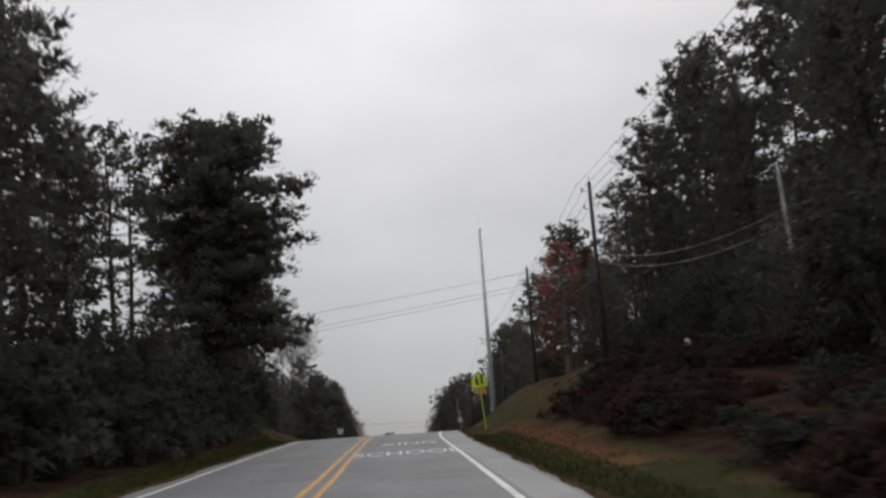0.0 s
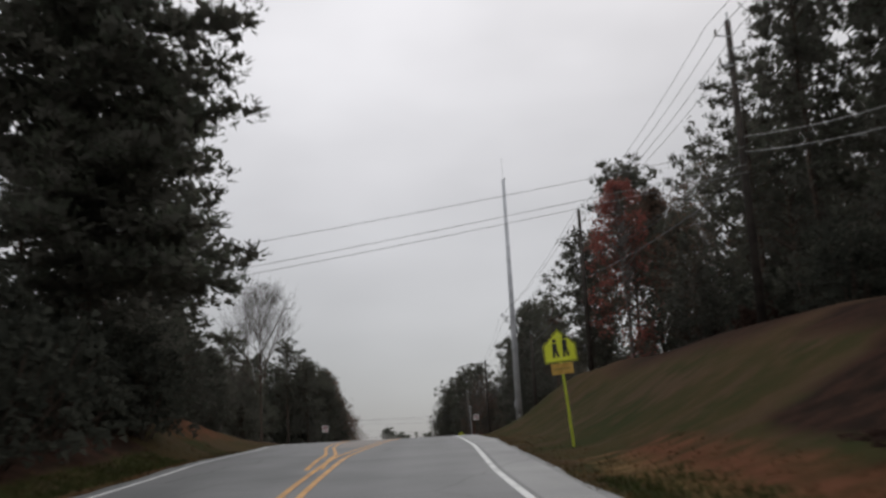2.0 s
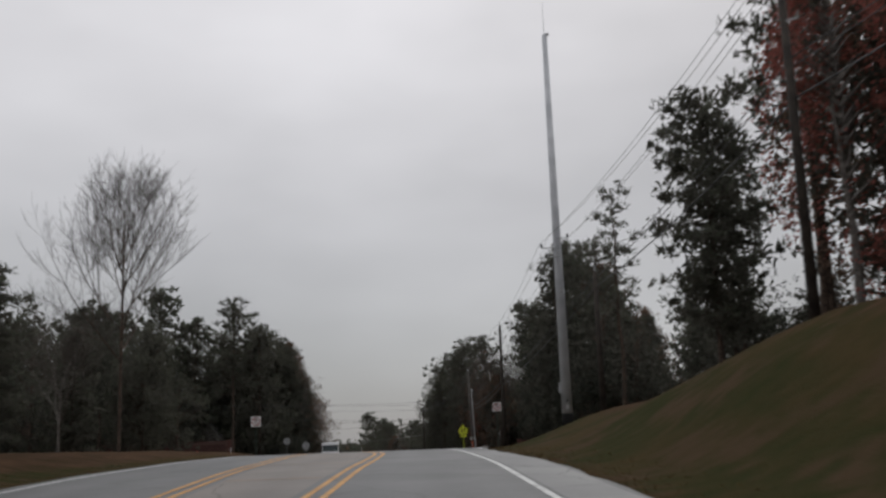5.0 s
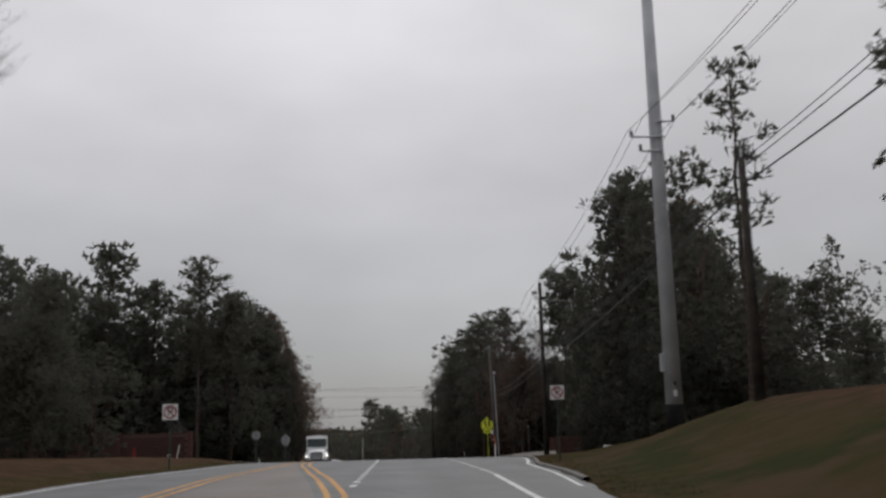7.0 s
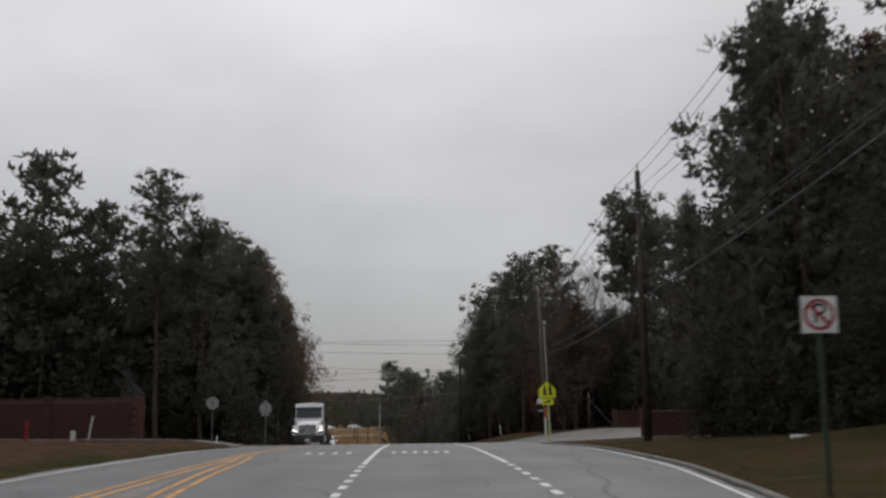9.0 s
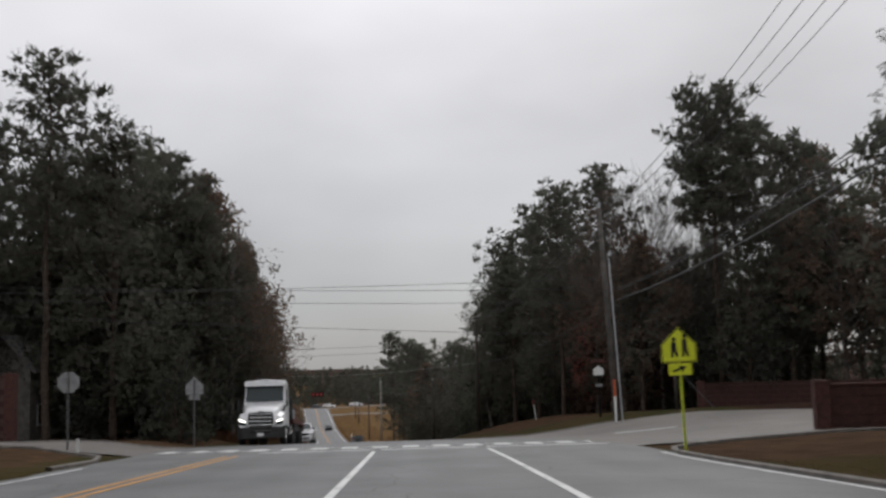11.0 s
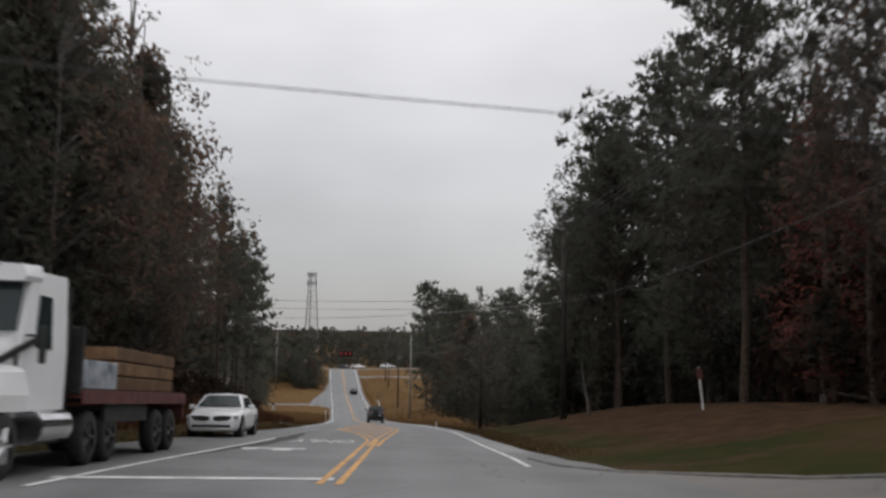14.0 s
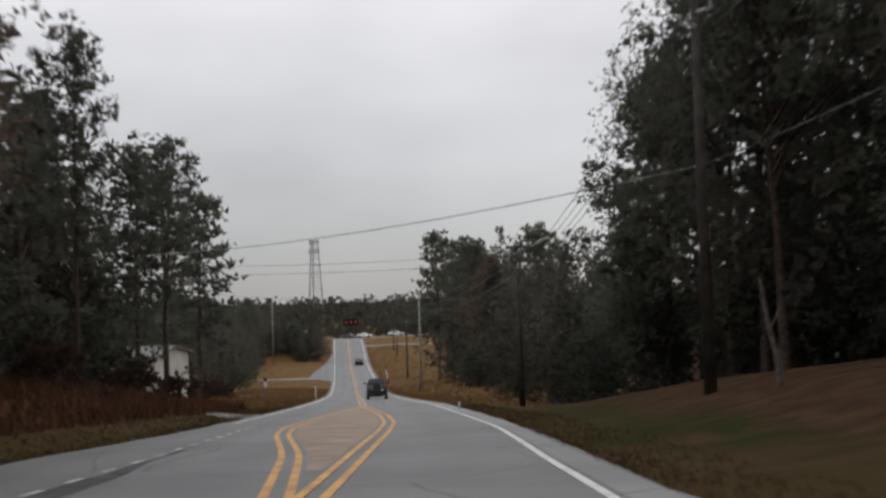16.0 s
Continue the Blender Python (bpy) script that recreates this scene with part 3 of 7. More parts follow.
def soil_mix(u, y):
    """Shares of clay, tall dry grass, litter (also painting in tree shade) and straw at a spot."""
    eL, eR = edge_left(y), edge_right(y)
    clay = tall = litter = straw = 0.0
    if u > eR - 1:
        d = u - eR
        clay = 0.72 * smooth(14, 26, y) * (1 - smooth(47, 54, y)) * smooth(1.0, 1.7, d) * (1 - smooth(2.3, 3.4, d))
        # litter under the trees; the extra share at y 50-90 paints in their shade
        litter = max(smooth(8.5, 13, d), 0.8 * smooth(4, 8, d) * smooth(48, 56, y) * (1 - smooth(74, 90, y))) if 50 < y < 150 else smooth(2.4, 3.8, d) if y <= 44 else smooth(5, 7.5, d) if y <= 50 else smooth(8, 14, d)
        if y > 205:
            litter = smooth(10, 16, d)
            straw = 0.95 * smooth(2.2, 4.5, d) * (1 - smooth(240, 255, y))
        if 162 < y < 178:
            straw = 0.95 * smooth(0.2, 1.0, d)
        if 45 < y < 125:
            straw = max(straw, 0.85 * smooth(3.5, 8, d), 0.42 * (1 - smooth(58, 68, y)) * smooth(1, 2.5, d))
        straw = max(straw, 0.55 * (1 - smooth(0.3, 1.6, d)))
        tall = smooth(252, 262, y) * (1 - smooth(18, 26, d))
        tall = max(tall, 0.62 * smooth(12, 24, y) * (1 - smooth(46, 54, y)) * smooth(0.3, 0.9, d) * (1 - smooth(1.8, 3.4, d)))
    if u < eL + 1:
        d = eL - u
        clay = 0.72 * smooth(64, 70, y) * (1 - smooth(84, 91, y)) * smooth(1.2, 2.4, d) * (1 - smooth(5, 7.5, d))
        clay = max(clay, 0.5 * (1 - smooth(58, 66, y)) * (1 - smooth(0.35, 0.7, d)))
        # litter at the wood's foot, also painting in the overhanging trees' shade
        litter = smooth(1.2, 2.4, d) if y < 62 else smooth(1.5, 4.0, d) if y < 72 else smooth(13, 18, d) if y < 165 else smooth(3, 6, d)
        straw = 0.8 * smooth(0.6, 2.2, d) * smooth(80, 95, y)
        tall = smooth(262, 275, y) * (1 - smooth(22, 30, d))
        clay = max(clay, 0.62 * smooth(200, 212, y) * (1 - smooth(248, 258, y)) * smooth(1.2, 2.4, d) * (1 - smooth(5.5, 9, d)))
        if y > 250:
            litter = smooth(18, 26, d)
    return clay, tall, litter, straw


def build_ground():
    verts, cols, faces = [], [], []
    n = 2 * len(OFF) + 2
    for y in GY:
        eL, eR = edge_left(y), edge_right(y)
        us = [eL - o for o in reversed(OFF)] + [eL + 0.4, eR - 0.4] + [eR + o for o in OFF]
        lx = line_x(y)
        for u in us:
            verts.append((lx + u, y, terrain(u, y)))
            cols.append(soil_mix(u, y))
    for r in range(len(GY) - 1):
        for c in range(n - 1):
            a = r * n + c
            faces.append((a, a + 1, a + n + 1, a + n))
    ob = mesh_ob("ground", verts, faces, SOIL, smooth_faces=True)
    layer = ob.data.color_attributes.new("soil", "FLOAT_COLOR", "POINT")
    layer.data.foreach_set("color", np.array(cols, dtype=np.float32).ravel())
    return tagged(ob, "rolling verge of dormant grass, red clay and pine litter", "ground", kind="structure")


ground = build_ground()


# road sheet with thickness
def uv_of(me, pairs):
    layer = me.uv_layers.new(name="across")
    for loop in me.loops:
        layer.data[loop.index].uv = pairs[loop.vertex_index]


def build_road():
    ys = stations(((-60, 270, 1.5), (270, 509, 4)))
    verts, faces, uvs = [], [], []
    m = 9
    rag = random.Random(5)
    for y in ys:
        jl, jr = rag.uniform(-0.09, 0.09), rag.uniform(-0.09, 0.09)
        l, r = edge_left(y) + jl, edge_right(y) + jr
        lx, z = line_x(y), road_z(y)
        for i in range(m):
            u = l + (r - l) * i / (m - 1)
            verts.append((lx + u, y, z))
            uvs.append((u, y))
        for u in (l - 0.05, r + 0.05):
            verts.append((lx + u, y, z - 0.14))
            uvs.append((u, y))
    k = m + 2
    for r in range(len(ys) - 1):
        a, b = r * k, (r + 1) * k
        for i in range(m - 1):
            faces.append((a + i, a + i + 1, b + i + 1, b + i))
        faces.append((a + m, a, b, b + m))
        faces.append((a + m - 1, a + m + 1, b + m + 1, b + m - 1))
    ob = mesh_ob("road", verts, faces, ASPHALT)
    uv_of(ob.data, uvs)
    return tagged(ob, "worn grey two-lane asphalt road over a crest", "road", kind="structure")


road = build_road()


def ribbon(name, ufun, width, y0, y1, mat, lift=0.008, step=1.5, label=""):
    """A painted band along the road between y0 and y1."""
    n = max(int((y1 - y0) / step), 1)
    verts, faces = [], []
    for i in range(n + 1):
        y = y0 + (y1 - y0) * i / n
        u = ufun(y) if callable(ufun) else ufun
        for s in (-0.5, 0.5):
            verts.append((line_x(y) + u + s * width, y, road_z(y) + lift))
    for i in range(n):
        a = 2 * i
        faces.append((a, a + 1, a + 3, a + 2))
    return mesh_ob(name, verts, faces, mat, road, label=label)


def table(ys, us):
    return lambda y: knots(y, ys, us, 1.0)


right_edge = table((-60, 30, 47, 62, 80, 100, 116, 128, 136, 165, 204, 212, 220, 232, 246, 340, 420, 520), (1.63, 1.63, 1.62, 2.02, 2.2, 2.1, 2.0, 2.15, 2.28, 2.25, 2.2, 1.98, 2.0, 2.28, 2.2, 1.4, 0.9, 1.7))
ribbon("edge_line", right_edge, 0.13, -60, 117.6, WHITE_PAINT)
for i in range(16):
    ribbon("dotted_line", right_edge, 0.15, 118.3 + i * 1.55, 119.05 + i * 1.55, WHITE_PAINT)
ribbon("edge_line", right_edge, 0.14, 143, 173.6, WHITE_PAINT)
ribbon("edge_line", right_edge, 0.13, 201, 500, WHITE_PAINT)
ribbon("edge_line", lambda y: edge_right(y) - 0.22, 0.10, 112, 168, WHITE_PAINT)
left_edge = lambda y: max(edge_left(y), -6.9) + 0.45 if y > 300 else edge_left(y) + 0.45
ribbon("edge_line", left_edge, 0.12, -60, 168, WHITE_PAINT)
ribbon("edge_line", left_edge, 0.12, 238, 500, WHITE_PAINT)
lane_left = table((190, 200, 212, 222, 236), (-5.8, -5.5, -4.87, -4.7, -4.75))
ribbon("lane_line", lane_left, 0.14, 194, 214, WHITE_PAINT)
for i in range(14):
    ribbon("dotted_line", lane_left, 0.11, 214.8 + i * 1.5, 215.4 + i * 1.5, WORN_WHITE)
# double yellow: one pair to begin with, two round the centre turn lane, one again past the crossing
pair_r = table((-60, 22, 36, 46, 62, 76, 98, 106, 111, 116.5, 122, 128, 134.5, 140, 145, 151, 160), (-1.6, -1.62, -1.8, -1.95, -2.0, -1.87, -1.25, -1.15, -1.4, -2.1, -2.8, -3.4, -4.15, -4.55, -4.8, -5.4, -5.6))
pair_l = table((-60, 44, 58, 70, 80, 100, 120, 160, 176), (-1.7, -1.95, -2.5, -3.7, -4.35, -4.65, -5.2, -5.55, -5.55))
for s in (-0.16, 0.16):
    ribbon("centre_line", lambda y, s=s: pair_r(y) + s, 0.12, -60, 150, YELLOW_PAINT)
    ribbon("centre_line", lambda y, s=s: pair_l(y) + s, 0.12, 50, 173, YELLOW_PAINT)
for i in range(19):
    ribbon("dotted_line", -1.28, 0.15, 113.6 + i * 1.55, 114.35 + i * 1.55, WHITE_PAINT)
ribbon("lane_line", -1.28, 0.14, 143, 173.6, WHITE_PAINT)
median_l = table((194, 214, 222, 229, 233, 243, 252, 260, 340, 420, 520), (-1.5, -1.5, -2.2, -3.25, -3.5, -3.1, -2.45, -1.8, -2.4, -2.9, -2.4))
median_r = table((194, 214, 222, 229, 236, 243, 252, 260, 520), (-1.5, -1.3, -1.0, -0.75, -0.55, -0.75, -1.3, -1.8, -2.0))
for s in (-0.15, 0.15):
    ribbon("centre_line", lambda y, s=s: median_l(y) + s, 0.12, 195.4, 500, YELLOW_PAINT)
for s in (-0.15, 0.15):
    ribbon("centre_line", lambda y, s=s: median_r(y) + s, 0.12, 209, 259, YELLOW_PAINT, lift=0.012)


def band(name, f0, f1, y0, y1, mat, lift):
    """A painted area between two lines."""
    n = int((y1 - y0) / 1.0)
    verts, faces = [], []
    for i in range(n + 1):
        y = y0 + (y1 - y0) * i / n
        for u in (f0(y), f1(y)):
            verts.append((line_x(y) + u, y, road_z(y) + lift))
    for i in range(n):
        a = 2 * i
        faces.append((a, a + 1, a + 3, a + 2))
    return mesh_ob(name, verts, faces, mat, road)


def coat(name, f0, f1, y0, y1, mat, lift=0.0035):
    ob = band(name, f0, f1, y0, y1, mat, lift)
    uv_of(ob.data, [(v.co.x - line_x(v.co.y), v.co.y) for v in ob.data.vertices])
    return ob


coat("shoulder_strip", lambda y: right_edge(y) + 0.16, lambda y: edge_right(y) - 0.12, -58, 106, SHOULDER)
coat("shoulder_strip", lambda y: right_edge(y) + 0.16, lambda y: edge_right(y) - 0.12, 207, 300, SHOULDER)
coat("turn_lane_coat", lambda y: pair_l(y) + 0.4, lambda y: pair_r(y) - 0.4, 68, 144, PATCHED)
for i in range(9):
    y = 74 + i * 7.5
    ribbon("hatch_mark", lambda yy: (pair_l(yy) + pair_r(yy)) / 2, max(pair_r(y) - pair_l(y) - 0.9, 0.3), y, y + 0.22, FADED_YELLOW, lift=0.009, step=0.22)
band("median_coat", lambda y: median_l(y) + 0.3, lambda y: median_r(y) - 0.3, 219, 256, FADED_YELLOW, 0.004)
for i in range(13):
    y = 221 + i * 2.4
    ribbon("hatch_mark", lambda yy: (median_l(yy) + median_r(yy)) / 2, max(median_r(y) - median_l(y) - 0.8, 0.3), y, y + 0.12, YELLOW_PAINT, lift=0.009, step=0.25)
# crossing: two thin lines with blocks between them, stop lines


def crossbar(name, u0, u1, y0, y1, mat=WHITE_PAINT, slope=0.0, lift=0.008):
    verts = []
    for y, u in ((y0, u0), (y0, u1), (y1, u1), (y1, u0)):
        yy = y + slope * u
        verts.append((line_x(yy) + u, yy, road_z(yy) + lift))
    return mesh_ob(name, verts, [(0, 1, 2, 3)], mat, road)


for i in range(15):
    u = -8.9 + i * 1.06
    crossbar("crosswalk_block", u, u + 0.56, 176.9, 178.4, slope=-0.05)
for i in range(8):
    u = -9.0 + i * 1.98
    crossbar("crosswalk_line", u, u + 1.98, 176.62, 176.80, slope=-0.05)
    crossbar("crosswalk_line", u, u + 1.98, 178.50, 178.64, slope=-0.05)
crossbar("stop_line", -5.0, -1.3, 174.9, 175.35)
crossbar("stop_line", -1.1, 2.0, 174.9, 175.35)
crossbar("stop_line", 2.3, 6.2, 174.9, 175.35)
crossbar("stop_line", -5.9, -1.5, 196.6, 197.0, slope=0.2)


for pts in (((4.2, 185.4), (6.5, 184.0), (6.5, 184.35), (4.2, 185.75)),):
    mesh_ob("street_line", [(x, y, ground_at(x, y) + 0.062) for x, y in pts], [(0, 1, 2, 3)], WHITE_PAINT, road)


def pavement_word(word, u, y, width, length, name="pavement_word", turned=False):
    """A word painted on the road in the built-in typeface."""
    cu = bpy.data.curves.new(name, "FONT")
    cu.body, cu.align_x, cu.align_y, cu.size = word, "CENTER", "CENTER", 1.0
    tmp = new(name, cu)
    dg = bpy.context.evaluated_depsgraph_get()
    me = bpy.data.meshes.new_from_object(tmp.evaluated_get(dg))
    bpy.data.objects.remove(tmp)
    bm = bmesh.new()
    bm.from_mesh(me)
    xs, ys_ = [v.co.x for v in bm.verts], [v.co.y for v in bm.verts]
    mx, my, sx, sy = (min(xs) + max(xs)) / 2, (min(ys_) + max(ys_)) / 2, width / (max(xs) - min(xs)), length / (max(ys_) - min(ys_))
    if turned:
        sx, sy = -sx, -sy
    for v in bm.verts:
        uu, yy = u + (v.co.x - mx) * sx, y + (v.co.y - my) * sy
        v.co = (line_x(yy) + uu, yy, road_z(yy) + 0.009)
    return part(name, bm, WHITE_PAINT, road)


pavement_word("SCHOOL", 0.1, 31.2, 3.3, 2.7)
pavement_word("XING", 0.12, 39.9, 2.2, 2.3)
for k, uu in enumerate((-0.75, -0.4, -0.05, 0.3, 0.65, 1.0)):
    crossbar("worn_letter_bar", uu, uu + 0.14, 150.6, 152.2)
for k in range(4):
    crossbar("worn_letter_bar", -3.6 + k * 0.45, -3.46 + k * 0.45, 150.6, 152.2)
# arrow and word of the oncoming lane
pavement_word("ONLY", -3.05, 212.2, 2.0, 2.3, turned=True)
for uu, y0, y1, w in ((-3.9, 206.2, 206.75, 1.7), (-3.6, 205.5, 206.2, 0.5), (-4.45, 205.7, 206.2, 0.35)):
    crossbar("lane_arrow", uu - w / 2, uu + w / 2, y0, y1)
# dark drip stain beside the lane dots
band("oil_stain", lambda y: lane_left(y) + 0.12 - 0.1 * smooth(203, 209, y) * (1 - smooth(212, 222, y)) + 0.05 * math.sin(y * 2.1), lambda y: lane_left(y) + 0.16 + 0.5 * smooth(202, 210, y) * (1 - smooth(214, 224, y)) + 0.06 * math.sin(y * 1.3), 202, 224, STAIN, 0.0065)
# tarred cracks
for u0, y0, u1, y1 in ((3.0, 133, 5.2, 152), (4.2, 118, 3.4, 130)):
    ribbon("tar_seam", lambda y, u0=u0, y0=y0, u1=u1, y1=y1: u0 + (u1 - u0) * (y - y0) / (y1 - y0) + 0.12 * math.sin(y * 1.3), 0.09, y0, y1, SEALANT, lift=0.005, step=0.8)


def street(name, spans, label):
    """A side street as a slab over the ground: rows of x and its two edges in y."""
    verts, faces, uvs = [], [], []
    xs = np.linspace(spans[0][0], spans[-1][0], 60)
    sx = [p[0] for p in spans]
    up = sx[0] < sx[-1]
    ks = spans if up else spans[::-1]
    for x in xs:
        y0, y1 = (float(np.interp(x, [p[0] for p in ks], [p[i] for p in ks])) for i in (1, 2))
        for j in range(13):
            y = y0 + (y1 - y0) * j / 12
            u = x - line_x(y)
            inside = edge_left(y) < u < edge_right(y)
            z = road_z(y) - 0.03 if inside else terrain(u, y) + 0.05
            verts.append((x, y, z))
            uvs.append((y, x))
    for i in range(len(xs) - 1):
        for j in range(12):
            a = i * 13 + j
            faces.append((a, a + 1, a + 14, a + 13))
    ob = mesh_ob(name, verts, faces, STREET)
    uv_of(ob.data, uvs)
    return tagged(ob, label, "street", kind="structure")


street("side_street", [(-4.5, 171, 202), (-2.0, 171.5, 200.2), (0.5, 172, 198.3), (3, 172.8, 195.6), (5.5, 173.5, 192.7), (10, 174.5, 189), (20, 175, 185.5), (62, 174.5, 184)], "pale grey side street joining the road")
street("side_street", [(-11.5, 174.2, 190), (-14, 176.6, 187.4), (-18, 177.6, 186.6), (-60, 181, 190)], "pale side street joining across the road")

street("driveway", [(-41.5, 389, 398), (-46, 387, 394), (-56, 383, 388.5)], "grey driveway merging into the valley road")
street("driveway", [(-26.2, 311.5, 317), (-30, 312.5, 315.8), (-38, 313.5, 316.5)], "pale driveway apron before the dry grass")
street("cross_street", [(-110, 506, 514), (-60, 503, 512), (-45, 501, 510), (5, 498, 506)], "pale street crossing at the far junction")
street("driveway", [(-15.2, 242.5, 248), (-18.5, 244.2, 247.2), (-27, 247, 250)], "pale driveway apron below the pines")
street("driveway", [(-43, 470.5, 475), (-36, 468, 471.5), (-24, 464, 467.5)], "pale driveway crossing the far bank")


def curb(points, label="weathered concrete curb", h=0.13, w=0.16):
    """A concrete curb with a rounded top along points on the ground."""
    verts, faces = [], []
    pts = [Vector((*p, 0)) for p in points]
    fine = []
    for a, b in zip(pts, pts[1:]):
        n = max(int((b - a).length / 1.2), 1)
        fine += [a.lerp(b, i / n) for i in range(n)]
    fine.append(pts[-1])
    prof = [(-w / 2, -0.2), (-w / 2, h * 0.8), (-w * 0.3, h), (w * 0.3, h), (w / 2, h * 0.8), (w / 2, -0.2)]
    for i, p in enumerate(fine):
        d = (fine[min(i + 1, len(fine) - 1)] - fine[max(i - 1, 0)]).normalized()
        s = Vector((-d.y, d.x, 0))
        z = max(ground_at(p.x, p.y), road_z(p.y) - 0.06)
        verts += [(p.x + s.x * o, p.y + s.y * o, z + q) for o, q in prof]
    for i in range(len(fine) - 1):
        for k in range(6):
            a, b = i * 6 + k, i * 6 + (k + 1) % 6
            faces.append((a, b, b + 6, a + 6))
    return tagged(mesh_ob("curb", verts, faces, CONCRETE), label, "curb", kind="structure")


curb([(line_x(y) + edge_right(y) + 0.12, y) for y in np.arange(114, 168.5, 2.0)] + [(3.2, 169.8), (4.0, 171.4), (5.4, 172.9), (8, 173.9), (14, 174.5), (24, 174.8)], h=0.1)
curb([(-3.2, 204), (-2.7, 201.4), (-1.6, 199.9), (0.4, 198.5), (3, 195.8), (5.5, 192.9)], h=0.1)
curb([(-12.9, 168), (-13.2, 172), (-14.2, 175.2), (-17, 177.0), (-26, 178.2), (-40, 179.4)], h=0.1)
curb([(-13.4, 196), (-13.2, 191), (-14.4, 188.2), (-18, 186.8), (-30, 187.6)], h=0.1)


# trees
def tube(verts, faces, pts, radii, n=5):
    """A tapered limb through pts."""
    start = len(verts)
    for i, p in enumerate(pts):
        d = (pts[min(i + 1, len(pts) - 1)] - pts[max(i - 1, 0)])
        d = d.normalized() if d.length > 1e-6 else Vector((0, 0, 1))
        a = d.orthogonal().normalized()
        b = d.cross(a)
        for k in range(n):
            w = k * math.tau / n
            verts.append(p + (a * math.cos(w) + b * math.sin(w)) * radii[i])
    for i in range(len(pts) - 1):
        for k in range(n):
            a0, a1 = start + i * n + k, start + i * n + (k + 1) % n
            faces.append((a0, a1, a1 + n, a0 + n))


def leaf_mesh(name, centres, sizes, length, width, per, rng, mat, parent, up=0.0, flat=1.0, gather=0.9, radial=True):
    """Many small blades round each centre, as one crown of leaves."""
    c = np.repeat(np.array(centres, dtype=float), per, axis=0)
    s = np.repeat(np.array(sizes, dtype=float), per)
    n = len(c)
    d = rng.normal(size=(n, 3))
    d[:, 2] = d[:, 2] * flat + up
    d /= np.linalg.norm(d, axis=1)[:, None]
    q = rng.normal(size=(n, 3))
    q -= (q * d).sum(1)[:, None] * d
    q /= np.linalg.norm(q, axis=1)[:, None]
    ln = (np.repeat(np.broadcast_to(length, len(centres)), per) * rng.uniform(0.6, 1.25, n))[:, None]
    wd = (np.repeat(np.broadcast_to(width, len(centres)), per) * rng.uniform(0.7, 1.3, n))[:, None]
    if radial:
        root = c + d * (s * rng.uniform(0.0, gather, n))[:, None]
    else:
        w = rng.normal(size=(n, 3))
        w *= (s * rng.uniform(0.3, 1.0, n) / np.linalg.norm(w, axis=1))[:, None]
        root = c + w - d * ln * 0.5
    v = np.stack([root - q * wd, root + q * wd, root + d * ln], 1).reshape(-1, 3)
    me = bpy.data.meshes.new(name)
    me.from_pydata(v.tolist(), [], np.arange(3 * n).reshape(-1, 3).tolist())
    me.update()
    me.materials.append(mat)
    ob = new(name, me)
    ob.parent = parent
    return ob


def brush_mesh(name, spots, axes, blade, wide, per, rng, mat, parent):
    """Needle brushes: each a stout core with blades standing off round its axis."""
    c, ax = np.array(spots, dtype=float), np.array(axes, dtype=float)
    m = len(c)
    ln = 0.34 * rng.uniform(0.7, 1.25, m) * blade / 0.2

    def blades(root, d, length, half):
        q = rng.normal(size=root.shape)
        q -= (q * d).sum(1)[:, None] * d
        q /= np.linalg.norm(q, axis=1)[:, None]
        return np.stack([root - q * half[:, None], root + q * half[:, None], root + d * length[:, None]], 1)

    ca, aa, la = (np.repeat(v, per, axis=0) for v in (c, ax, ln))
    n = m * per
    d = aa * 0.8 + rng.normal(size=(n, 3)) * 0.5
    d /= np.linalg.norm(d, axis=1)[:, None]
    fine = blades(ca + aa * (la * rng.uniform(-0.1, 0.75, n))[:, None], d, blade * rng.uniform(0.6, 1.15, n), wide * rng.uniform(0.7, 1.3, n))
    core = blades(c - ax * 0.05, ax, ln * 1.1, np.full(m, wide * 2.6) * blade / 0.2)
    v = np.concatenate([fine, core]).reshape(-1, 3)
    me = bpy.data.meshes.new(name)
    me.from_pydata(v.tolist(), [], np.arange(len(v)).reshape(-1, 3).tolist())
    me.update()
    me.materials.append(mat)
    ob = new(name, me)
    ob.parent = parent
    return ob


